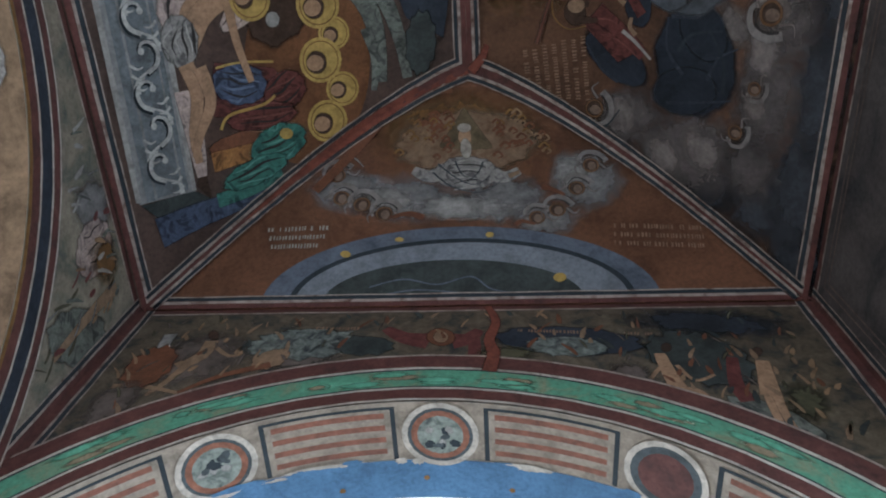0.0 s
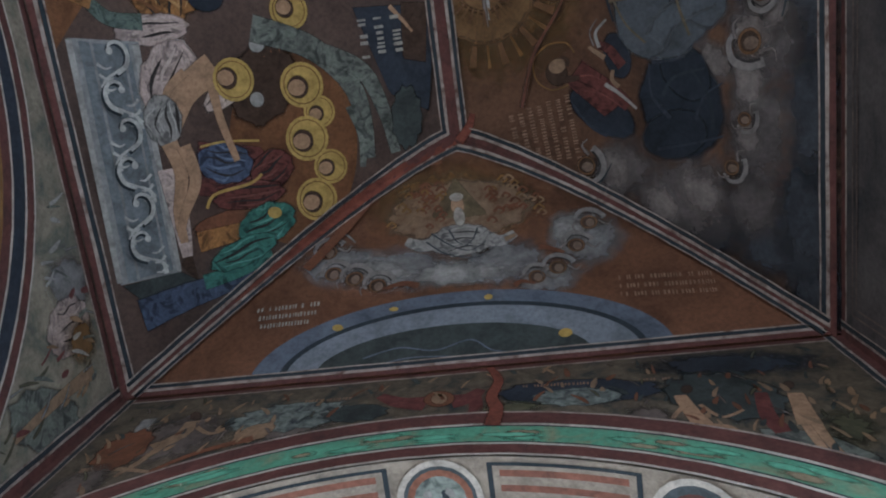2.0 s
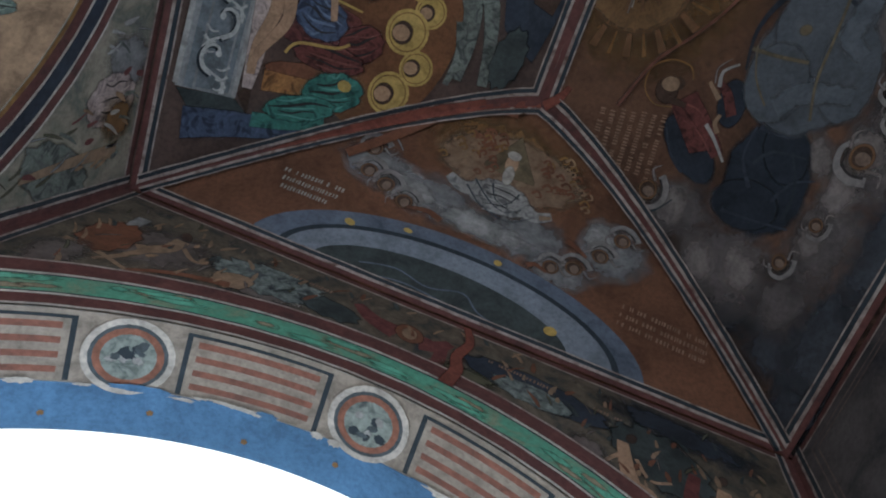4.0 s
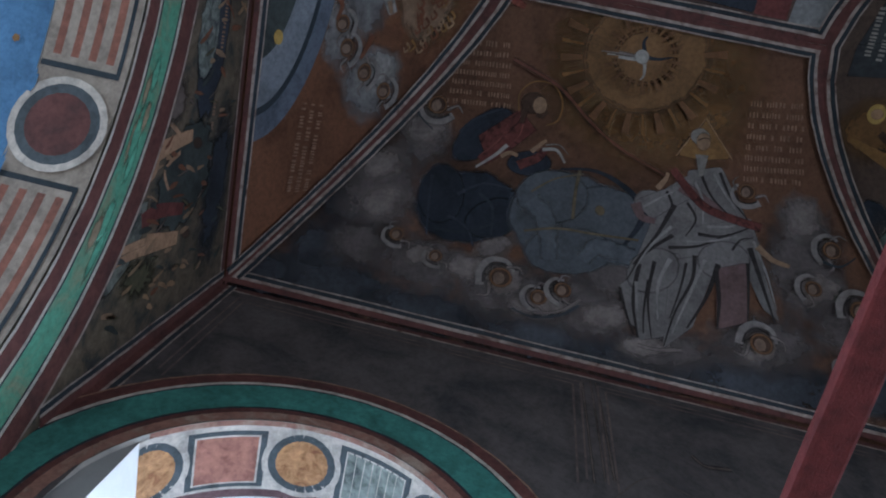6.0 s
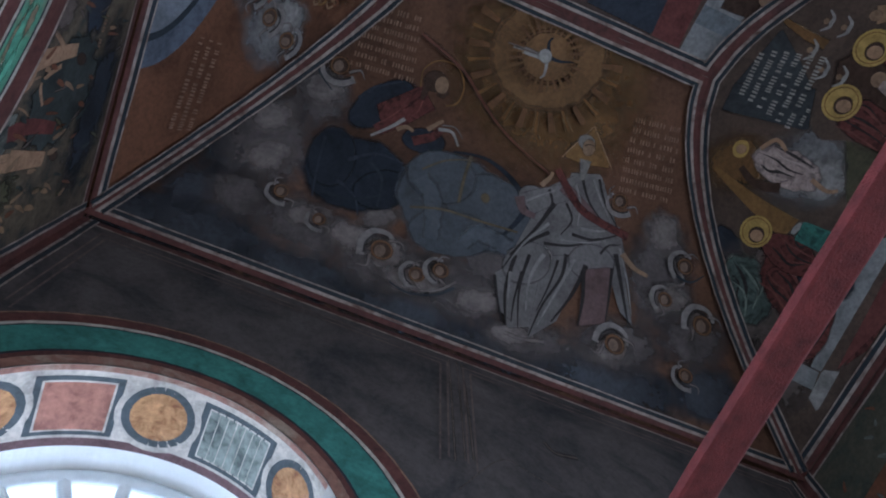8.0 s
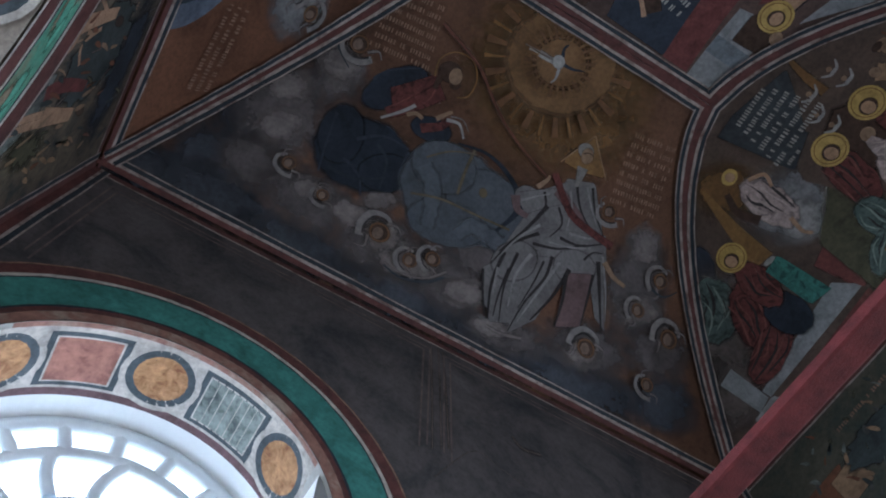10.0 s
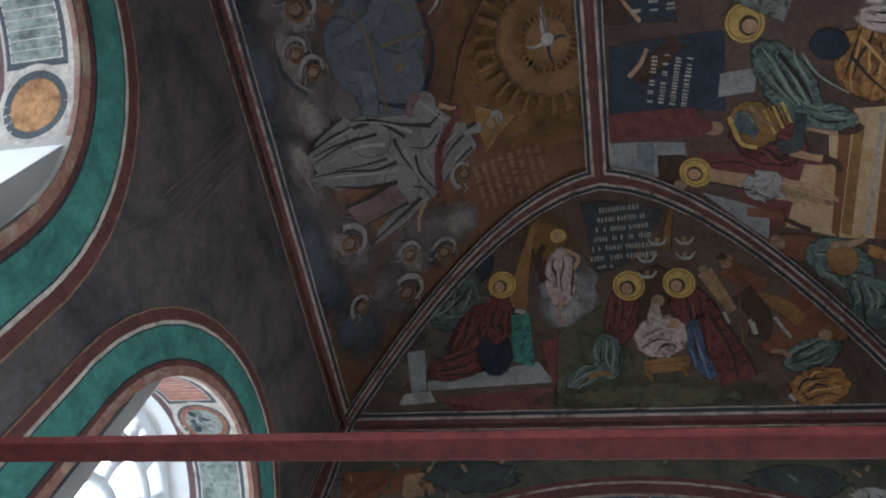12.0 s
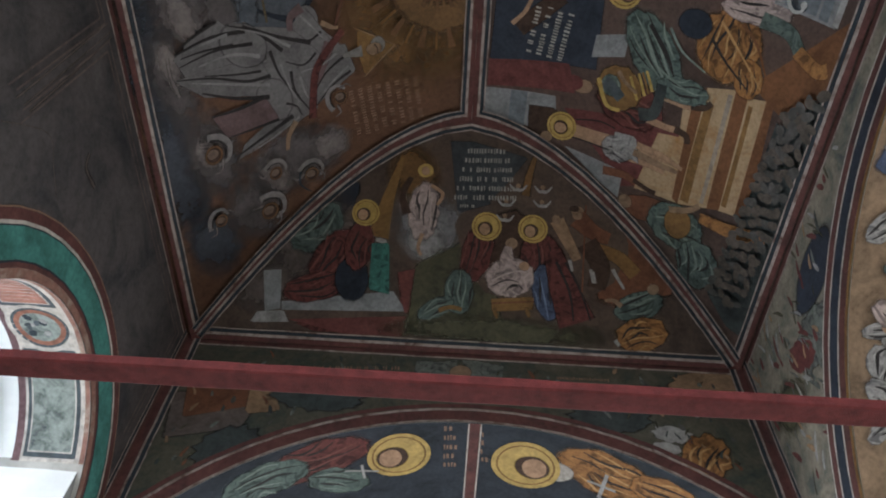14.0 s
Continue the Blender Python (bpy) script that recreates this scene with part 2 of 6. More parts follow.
def dome(name, parent, f, a, b, half, high, mat, label=""):
    """A painted half oval that stands on a straight base."""
    n, m = max(12, int(half / 0.02)), max(4, int(high / 0.025))
    grid = [[(a + half * math.cos(math.pi * i / n), b + high * math.sin(math.pi * i / n) * j / m) for j in range(m + 1)] for i in range(n + 1)]
    return sheet(name, f, grid, mat, parent, lift(parent), None, label)


def band(name, parent, f, line, o0, o1, mat, closed=False, label=""):
    """A painted stripe beside a line, between the offsets o0 and o1 to its left."""
    p = [np.array(q) for q in line]
    m = len(p)
    grid = []
    for i in range(m + (1 if closed else 0)):
        i %= m
        prv, nxt = (p[i - 1], p[(i + 1) % m]) if closed else (p[max(i - 1, 0)], p[min(i + 1, m - 1)])
        d1, d2 = p[i] - prv, nxt - p[i]
        d1 = d1 if np.hypot(*d1) > 1e-9 else d2
        d2 = d2 if np.hypot(*d2) > 1e-9 else d1
        n1 = np.array((-d1[1], d1[0])) / np.hypot(*d1)
        n2 = np.array((-d2[1], d2[0])) / np.hypot(*d2)
        mit = (n1 + n2) / max(0.25, 1 + float(n1 @ n2))
        wob = 0.0015 * math.sin(i * 1.7 + o0 * 900)
        grid.append([tuple(p[i] + mit * (o + wob)) for o in (o0, o1)])
    return sheet(name, f, grid, mat, parent, lift(parent), None, label)


def bars(parent, f, a, b, wide, high, rows, mat, rot=0.0, taper=0.0, label=""):
    """An inscription that cannot be read: rows of short plain bars."""
    off = lift(parent)
    cs, sn = math.cos(radians(rot)), math.sin(radians(rot))
    for r in range(rows):
        bm = bmesh.new()
        v = high * (0.5 - (r + 0.5) / rows)
        w = wide * (1 - taper * r / max(1, rows - 1))
        u = -w / 2
        while u < w / 2:
            step = random.uniform(0.3, 0.62) * high / rows * 0.62
            lo, hi = v - random.uniform(0.2, 0.28) * high / rows, v + random.uniform(0.2, 0.28) * high / rows
            q = []
            for x, y in ((u, lo), (u + step * 0.55, lo), (u + step * 0.55, hi), (u, hi)):
                p, nrm = f.place(a + x * cs - y * sn, b + x * sn + y * cs)
                q.append(bm.verts.new(p + nrm * off))
            bm.faces.new(q)
            u += step * (1.0 if random.random() < 0.85 else 2.2)
        tagged(part("inscription", bm, mat, parent, label), kind="stuff")


def box(bm, x0, x1, y0, y1, z0, z1):
    bmesh.ops.create_cube(bm, size=1, matrix=Matrix.Translation(((x0 + x1) / 2, (y0 + y1) / 2, (z0 + z1) / 2)) @ Matrix.Diagonal((x1 - x0, y1 - y0, z1 - z0, 1)))


def glow(name, c, strength):
    m = bpy.data.materials.new(name)
    m.use_nodes = True
    n, l = m.node_tree.nodes, m.node_tree.links
    e = n.new("ShaderNodeEmission")
    e.inputs["Color"].default_value, e.inputs["Strength"].default_value = (*c, 1), strength
    l.new(e.outputs[0], n["Material Output"].inputs["Surface"])
    return m


# ---- large structure ----
def vault():
    bm = bmesh.new()
    for f in (A, B, C, D):
        rows = []
        for q in np.linspace(0, f.top, 73):
            rows.append([bm.verts.new(f.place(f.edge(0, q) * (1 - u) + f.edge(1, q) * u, q)[0]) for u in np.linspace(0, 1, 41)])
        for r0, r1 in zip(rows, rows[1:]):
            for k in range(40):
                if (r0[k].co - r0[k + 1].co).length + (r1[k].co - r1[k + 1].co).length > 1e-6:
                    bm.faces.new((r0[k], r0[k + 1], r1[k + 1], r1[k]))
    bmesh.ops.remove_doubles(bm, verts=bm.verts, dist=1e-5)
    return tagged(part("ceiling", bm, PLASTER, None, smooth=True), "pavilion vault of old lime plaster covered with frescoes", "ceiling", kind="structure")


def arch_wall(name, axis, value, out, a0, a1, openings, top, label, mat, thick=WALL):
    """A thick wall; openings: (centre, half width, sill height, head as a function of the place along the wall)."""
    cuts = {a0, a1}
    for c, hw, sill, head in openings:
        cuts.update(float(x) for x in np.linspace(c - hw, c + hw, 49))
    cuts = sorted(x for x in cuts if a0 <= x <= a1)
    bm = bmesh.new()

    def at(a, d, z):
        return bm.verts.new((a, value + out * d, z) if axis == "y" else (value + out * d, a, z))

    def face(*pts):
        bm.faces.new([at(*p) for p in pts])

    for u, v in zip(cuts, cuts[1:]):
        mid = (u + v) / 2
        hole = [o for o in openings if abs(mid - o[0]) < o[1]]
        spans = [((0, 0), (top, top))]
        if hole:
            c, hw, sill, head = hole[0]
            spans = [((head(u), head(v)), (top, top))] + ([((0, 0), (sill, sill))] if sill > 0 else [])
            face((u, 0, head(u)), (v, 0, head(v)), (v, thick, head(v)), (u, thick, head(u)))
            if sill > 0:
                face((u, 0, sill), (v, 0, sill), (v, thick, sill), (u, thick, sill))
        for (b0, b1), (t0, t1) in spans:
            for d in (0, thick):
                face((u, d, b0), (v, d, b1), (v, d, t1), (u, d, t0))
        face((u, 0, top), (v, 0, top), (v, thick, top), (u, thick, top))
    for c, hw, sill, head in openings:
        for x in (c - hw, c + hw):
            if a0 < x < a1:
                face((x, 0, sill), (x, thick, sill), (x, thick, head(x)), (x, 0, head(x)))
    bmesh.ops.recalc_face_normals(bm, faces=bm.faces)
    return tagged(part(name, bm, mat), label, "wall", kind="structure")


def round_head(c, cz, r):
    return lambda a: cz + math.sqrt(max(0.0, r * r - (a - c) ** 2))


vault()
tagged(part("floor", (lambda bm: (box(bm, -HX - 2, HX + WALL, YC - 2, YA + WALL, -0.2, 0), bm)[1])(bmesh.new()), STONE), "worn pale stone paving of the porch", "floor", kind="structure")
bm = bmesh.new()
box(bm, -900, 900, -900, 900, -0.6, -0.25)
tagged(part("ground", bm, EARTH), "dry sunlit ground outside the porch", "ground", kind="structure")
# glowing backdrop that stands in for the overexposed sky beyond arch and windows
bm = bmesh.new()
turn = [(-30, 26), (-10, 27), (6, 26), (17, 22), (24, 14), (27, 2), (26, -14), (24, -30)]
rows = [[bm.verts.new((x, y, z)) for x, y in turn] for z in (-0.2, 8, 18, 30, 45)]
for r0, r1 in zip(rows, rows[1:]):
    for k in range(len(turn) - 1):
        bm.faces.new((r0[k], r0[k + 1], r1[k + 1], r1[k]))
tagged(part("backdrop", bm, glow("white_sky", (0.88, 0.95, 1.0), 2.1), None), "glowing white backdrop in place of the sky outside", "sky", kind="structure")
arch_wall("wall_north", "y", YA, 1, -HX - WALL, HX + WALL, [(ARCH_A[0], 1.66, 0, round_head(*ARCH_A))], H + 1.5, "painted end wall with a wide open arch", PLASTER, DEEP)
arch_wall("wall_south", "y", YC, -1, -HX - WALL, HX + WALL, [(ARCH_C[0], 1.6, 0, round_head(*ARCH_C))], H + 1.5, "painted end wall with a wide arch", PLASTER, 1.1)
arch_wall("wall_east", "x", HX, 1, YC, YA, [(y, WIN_R, 1.0, round_head(y, WIN_Z, WIN_R)) for y in WIN_Y], H + 1.5, "dark painted side wall with two round-headed windows", PLASTER)
arch_wall("wall_west", "x", -HX, -1, YC, YA, [(ARCH_D[0], 1.6, 0, round_head(*ARCH_D))], H + 1.5, "painted side wall with a wide arch", PLASTER)
# unseen wall added to close the bay behind the west arch, and unseen roof over the vault
bm = bmesh.new()
box(bm, -HX - 2.1, -HX - 2.0, YC - 2, YA + WALL, 0, H + 1.5)
tagged(part("closing_wall", bm, PLASTER), "unseen plain wall added behind the west arch", "wall", kind="structure")
bm = bmesh.new()
box(bm, -HX - 2.2, HX + WALL + 0.2, YC - 2.1, YA + WALL + 0.2, H + 1.5, H + 1.65)
tagged(part("roof", bm, PLASTER), "unseen roof added above the vault", "roof", kind="structure")


def window(name, yc):
    win = thing(name, "round-headed window with bright leaded panes in white reveals", "window", kind="structure")
    # filled shoulders: the jambs stand closer than the round arch
    for s in (-1, 1):
        bm = bmesh.new()
        ys = [yc + s * (WIN_HALF + (WIN_R - WIN_HALF) * k / 8) for k in range(9)]
        top = round_head(yc, WIN_Z, WIN_R)
        f0 = [(y, top(y) - 0.002) for y in ys]
        for x in (HX + 0.02, HX + WALL - 0.02):
            for (y0, z0), (y1, z1) in zip(f0, f0[1:]):
                bm.faces.new([bm.verts.new(p) for p in ((x, y0, 1.0), (x, y1, 1.0), (x, y1, z1), (x, y0, z0))])
        part("shoulder", bm, GREY, win, "plain grey plaster infill")
        bm = bmesh.new()
        y = yc + s * (WIN_HALF - 0.002)
        bm.faces.new([bm.verts.new(p) for p in ((HX + 0.02, y, 1.0), (HX + WALL - 0.02, y, 1.0), (HX + WALL - 0.02, y, f0[0][1] + 0.02), (HX + 0.02, y, f0[0][1]))])
        part("jamb", bm, WHITEWASH, win, "whitewashed jamb in full daylight")
    return win


WINDOWS = [window("window_1", WIN_Y[0]), window("window_2", WIN_Y[1])]

# tie bar: a flat iron bar under lumpy paint, let into both walls
TIE_Y, TIE_Z = -0.386, 2.763
tie = thing("tie_bar", "flat iron tie bar in thick dark red paint between the walls", "tie bar")
bm = bmesh.new()
rings = []
for i in range(241):
    x = -HX - 0.05 + (2 * HX + 0.1) * i / 240
    row = []
    for y, z in ((-0.029, -0.011), (-0.024, -0.014), (0.024, -0.014), (0.029, -0.011), (0.029, 0.011), (0.024, 0.014), (-0.024, 0.014), (-0.029, 0.011)):
        k = 1 + 0.05 * noise.noise((x * 9, y * 40, z * 60))
        row.append(bm.verts.new((x, TIE_Y + y * k, TIE_Z + z * k)))
    rings.append(row)
for r0, r1 in zip(rings, rings[1:]):
    for k in range(8):
        bm.faces.new((r0[k], r0[(k + 1) % 8], r1[(k + 1) % 8], r1[k]))
part("bar", bm, RED_IRON, tie)
for x in (-HX + 0.004, HX - 0.004):
    bm = bmesh.new()
    bmesh.ops.create_cube(bm, size=1, matrix=Matrix.Translation((x, TIE_Y, TIE_Z)) @ Matrix.Diagonal((0.012, 0.09, 0.06, 1)))
    bmesh.ops.bevel(bm, geom=bm.edges, offset=0.003, segments=1, affect="EDGES")
    part("wall_plate", bm, RED_IRON, tie)


# ---- painted panels ----
def outline(f, n=40):
    up = np.linspace(0, f.top, n)
    line = [(float(x), 0.0) for x in np.linspace(f.edge(0, 0), f.edge(1, 0), 24)]
    line += [(f.edge(1, q), float(q)) for q in up[1:]]
    if f.side in "BD":
        line += [(float(y), f.top) for y in np.linspace(RA, RC, 14)[1:]]
        line += [(f.edge(0, q), float(q)) for q in up[::-1][1:-1]]
    else:
        line += [(f.edge(0, q), float(q)) for q in up[::-1][1:-1]]
    return line


def panel(name, f, label, mat):
    fr = thing(name, label, "fresco", "frescoes of the vault")
    grid = [[(f.edge(0, q) * (1 - u) + f.edge(1, q) * u, float(q)) for u in np.linspace(0.0, 1, 41)] for q in np.linspace(0, f.top * 0.9995, 73)]
    sheet("background", f, grid, mat, fr, 0.0015)
    return fr


def border(fr, f):
    LAYER[fr.name] = LAYER.get(fr.name, 0) + 3
    line = outline(f)
    band("border_band", fr, f, line, 0.0, 0.031, MAROON, True)
    band("border_line", fr, f, line, 0.031, 0.049, LINE, True)
    band("border_edge", fr, f, line, 0.049, 0.071, INK, True)
    band("border_thread", fr, f, line, 0.071, 0.079, LINE, True)

# paints of the frescoes
BROWN_A = paint("ochre_brown_ground", (0.155, 0.07, 0.04), 0.45, scale=2.5)
BROWN_B = paint("umber_ground", (0.13, 0.066, 0.04), 0.5, scale=1.6)
DARK_C = paint("dark_umber_ground", (0.095, 0.066, 0.052), 0.45, scale=2.5)
DARK_D = paint("dark_brown_ground", (0.095, 0.062, 0.052), 0.45, scale=2.0)
CLOUD = paint("grey_cloud", (0.21, 0.205, 0.21), 0.5, scale=7, soft=True)
CLOUD_PALE = paint("pale_cloud", (0.29, 0.28, 0.275), 0.5, scale=8, soft=True)
CLOUD_BROWN = paint("brown_cloud", (0.125, 0.1, 0.09), 0.5, scale=6, soft=True)
GLOW = paint("ochre_glow", (0.175, 0.095, 0.038), 0.4, scale=5, soft=True)
SHADED_SKY = paint("shaded_blue_black_sky", (0.056, 0.062, 0.076), 0.5, scale=3, soft=True)
NAVY = paint("blue_black_robe", (0.022, 0.028, 0.04), 0.5, scale=5, soft=6.0)
SLATE = paint("slate_blue", (0.085, 0.095, 0.11), 0.35, scale=6, soft=6.0)
DEEPBLUE = paint("deep_blue", (0.033, 0.041, 0.058), 0.4, scale=5, soft=6.0)
GOLD = paint("gold_leaf_ochre", (0.46, 0.31, 0.09), 0.3, scale=12, rough=0.45)
OCHRE = paint("ochre", (0.215, 0.12, 0.045), 0.4, scale=6, soft=6.0)
TAN = paint("tan_ochre", (0.30, 0.19, 0.115), 0.5, scale=6, soft=6.0)
GLORY = paint("dull_tan_glory", (0.225, 0.15, 0.1), 0.5, second=(0.15, 0.085, 0.05), scale=11, soft=4.0)
CARPET = paint("faded_red_carpet", (0.15, 0.05, 0.045), 0.4, scale=6, soft=6.0)
SLATE_GROUND = paint("slate_inscription_ground", (0.05, 0.056, 0.062), 0.4, scale=6, soft=6.0)
DARK_END = paint("blue_black_patch", (0.032, 0.038, 0.05), 0.4, scale=5, soft=True)
RUST = paint("rust_brown", (0.17, 0.07, 0.04), 0.4, scale=6, soft=6.0)
SKIN = paint("flesh_ochre", (0.38, 0.235, 0.15), 0.3, scale=14, soft=6.0)
SKIN_DIM = paint("dim_flesh", (0.26, 0.17, 0.11), 0.35, scale=14, soft=6.0)
HAIR = paint("dark_hair", (0.06, 0.035, 0.025), 0.4, scale=20, soft=6.0)
BEARD = paint("grey_beard", (0.36, 0.33, 0.30), 0.4, scale=25, soft=6.0)
FLESH_DULL = paint("dull_flesh", (0.19, 0.135, 0.105), 0.35, scale=14, soft=6.0)
WING = paint("dull_white_wing", (0.225, 0.205, 0.2), 0.4, scale=12, soft=6.0)
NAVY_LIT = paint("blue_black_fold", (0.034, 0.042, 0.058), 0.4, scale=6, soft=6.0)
MAUVE = paint("mauve_grey_cloud", (0.112, 0.097, 0.097), 0.45, scale=5, soft=True)
CLOUD_MID = paint("rosy_grey_cloud", (0.2, 0.172, 0.165), 0.45, scale=8, soft=True)
SUN_DARK = paint("dull_ochre", (0.152, 0.08, 0.04), 0.4, scale=6, soft=6.0)
SUN_LIGHT = paint("warm_ochre", (0.18, 0.1, 0.045), 0.4, scale=6, soft=6.0)
RED_HI = paint("lit_dark_red", (0.17, 0.06, 0.052), 0.4, scale=9, soft=6.0)
GLOBE_LIGHT = paint("pale_slate_blue", (0.105, 0.118, 0.137), 0.4, scale=5, soft=True)
BAND_TAN = paint("faded_gilt_band", (0.13, 0.1, 0.06), 0.5, scale=9, soft=6.0)
# darker copies of the white and beard paints, holding the east web's shade
CLOTH_S = paint("shaded_white_robe", (0.165, 0.155, 0.155), 0.35, scale=4, soft=6.0)
ROBE_LIGHT = paint("shaded_white_fold", (0.245, 0.235, 0.232), 0.35, scale=9, soft=6.0)
CLOTH_PINK = paint("rosy_grey_cloth", (0.145, 0.095, 0.095), 0.35, scale=5, soft=6.0)
BEARD_DIM = paint("shaded_grey_beard", (0.2, 0.185, 0.175), 0.4, scale=25, soft=6.0)
LEAK = paint("reddish_run_stain", (0.135, 0.058, 0.042), 0.4, scale=9, soft=True)
WALL_WEST = paint("painted_cloudy_meadow", (0.24, 0.215, 0.17), 0.6, second=(0.1, 0.115, 0.105), scale=6)
ROBE_W = paint("white_robe", (0.29, 0.28, 0.275), 0.35, scale=6, folds=True, soft=6.0)
# darker copy of white_robe, meant for the shaded east web
ROBE_V = paint("dim_white_robe", (0.195, 0.19, 0.19), 0.35, scale=6, folds=True, soft=6.0)
ROBE_P = paint("pink_white_cloth", (0.42, 0.33, 0.31), 0.35, scale=6, folds=True, soft=6.0)
ROBE_R = paint("dark_red_robe", (0.115, 0.038, 0.034), 0.4, scale=6, folds=True, soft=6.0)
ROBE_B = paint("blue_robe", (0.065, 0.085, 0.14), 0.4, scale=6, folds=True, soft=6.0)
ROBE_G = paint("grey_green_robe", (0.1, 0.135, 0.122), 0.4, scale=6, folds=True, soft=6.0)
ROBE_T = paint("turquoise_robe", (0.055, 0.17, 0.145), 0.4, scale=6, folds=True, soft=6.0)
ROBE_O = paint("orange_robe", (0.3, 0.145, 0.055), 0.4, scale=6, folds=True, soft=6.0)
ARC_BLUE = paint("arc_blue_grey", (0.118, 0.14, 0.185), 0.35, scale=6)
ARC_PALE = paint("arc_pale_grey", (0.2, 0.222, 0.262), 0.3, scale=6)
DEEPGREEN = paint("dark_green_grey", (0.05, 0.06, 0.06), 0.5, scale=5, soft=6.0)
OLIVE = paint("olive_ground", (0.085, 0.08, 0.05), 0.5, scale=6, soft=True)
ROCK = paint("green_grey_rock", (0.15, 0.165, 0.15), 0.5, scale=9, folds=True, soft=6.0)
BRICK = paint("brick_red", (0.14, 0.045, 0.042), 0.4, scale=14)
STEP_L = paint("cream_step", (0.4, 0.28, 0.17), 0.35, second=(0.35, 0.19, 0.08), scale=5)
STEP_D = paint("brown_step", (0.17, 0.075, 0.035), 0.4, scale=5)
MARBLE = paint("grey_marble", (0.25, 0.255, 0.26), 0.35, scale=7)
PALE = paint("pale_relief", (0.33, 0.32, 0.31), 0.35, scale=14, soft=6.0)
LETTER = paint("lettering_white", (0.33, 0.31, 0.28), 0.4, scale=20)
LETTER_DIM = paint("faded_lettering", (0.26, 0.16, 0.11), 0.4, scale=20)
GREEN = paint("verdigris_green", (0.11, 0.31, 0.21), 0.45, second=(0.24, 0.26, 0.17), scale=7)
TEAL = paint("teal_green", (0.065, 0.22, 0.19), 0.4, scale=7)
SALMON = paint("salmon_panel", (0.36, 0.16, 0.12), 0.45, scale=12)
STRIPE = paint("rust_stripe", (0.24, 0.10, 0.07), 0.4, second=(0.15, 0.07, 0.055), scale=8)
FRAME_DARK = paint("dark_slate_frame", (0.075, 0.09, 0.10), 0.35, scale=9)
MAUVE_BAND = paint("mauve_maroon_band", (0.15, 0.085, 0.09), 0.4, scale=8)
GREY_VIEW = paint("grey_green_view", (0.24, 0.27, 0.245), 0.5, second=(0.07, 0.085, 0.085), scale=16)
CREAM = paint("cream_ground", (0.31, 0.26, 0.215), 0.35, scale=9)
ORANGE = paint("orange_ring", (0.42, 0.18, 0.08), 0.35, scale=12)
FRAME_GREY = paint("frame_grey_blue", (0.17, 0.19, 0.21), 0.35, scale=9)
SKYBLUE = paint("cobalt_sky", (0.09, 0.20, 0.36), 0.3, scale=4)
GRISAILLE = paint("grey_landscape", (0.15, 0.17, 0.16), 1.3, second=(0.02, 0.026, 0.035), scale=22, soft=6.0)
WALL_DARK = paint("dark_wall_paint", (0.09, 0.08, 0.08), 0.55, second=(0.034, 0.036, 0.042), scale=3.0)
WALL_LAND = paint("painted_landscape", (0.115, 0.092, 0.066), 0.8, second=(0.03, 0.036, 0.04), scale=9)
WALL_GREEN = paint("painted_meadow", (0.085, 0.08, 0.06), 0.6, second=(0.04, 0.055, 0.05), scale=5)

FOLD_DARK = paint("umber_brush_line", (0.03, 0.026, 0.026), 0.4, scale=9, soft=6.0)
HIGH = {ROBE_V: (0.27, 0.262, 0.255), ROBE_W: (0.38, 0.365, 0.35), ROBE_P: (0.46, 0.37, 0.34), ROBE_R: (0.165, 0.062, 0.052), ROBE_B: (0.14, 0.18, 0.27), ROBE_G: (0.2, 0.245, 0.215), ROBE_T: (0.12, 0.30, 0.26), ROBE_O: (0.46, 0.26, 0.11)}
HIGH = {m: paint(m.name + "_brush_light", c, 0.3, scale=9, soft=5.0) for m, c in HIGH.items()}


def drape(name, fr, f, a, b, ra, rb, mat, rot=0, lobes=7, amp=0.1):
    """A robe: a lobed patch with brushed folds running along it."""
    ob = blob(name, fr, f, a, b, ra, rb, mat, rot, lobes=lobes or 7, amp=amp or 0.08)
    rnd = random.Random(int(1000 * (a + 7 * b)))
    cs, sn = math.cos(radians(rot)), math.sin(radians(rot))
    bend = rnd.uniform(-0.9, 0.9)
    count = 3 + int(rb / 0.03)
    for k in range(count):
        v = (k + 0.5 + rnd.uniform(-0.3, 0.3)) / count * 1.8 - 0.9
        reach = math.sqrt(max(0.05, 1 - v * v)) * 0.92
        u0, u1 = -reach * rnd.uniform(0.3, 1.0), reach * rnd.uniform(0.3, 1.0)
        pts = []
        for t in (0, 0.33, 0.67, 1):
            u = u0 + (u1 - u0) * t
            w = v * (0.75 + 0.25 * t) + bend * (t - 0.5) ** 2 * 1.6 + rnd.uniform(-0.1, 0.1)
            w = max(-0.95, min(0.95, w)) * min(1, math.sqrt(max(0.05, 1 - u * u)) * 1.05)
            pts.append((a + ra * u * cs - rb * w * sn, b + ra * u * sn + rb * w * cs))
        wide = min(0.02, 0.34 * rb / count * 2)
        stroke("fold", fr, f, pts, wide * 0.3, wide * 0.1, FOLD_DARK if k % 2 else HIGH[mat], belly=wide * rnd.uniform(0.6, 1.5), same=k > 1)
    return ob


fA = panel("fresco", A, "ochre fresco with grey clouds, a blue arc and inscriptions", BROWN_A)
fB = panel("fresco", B, "dark fresco of robed figures round a sun disc", BROWN_B)
fC = panel("fresco", C, "dark fresco with gold-ringed figures round a crib", DARK_C)
fD = panel("fresco", D, "fresco of robed figures, stone steps and a carved tomb", DARK_D)


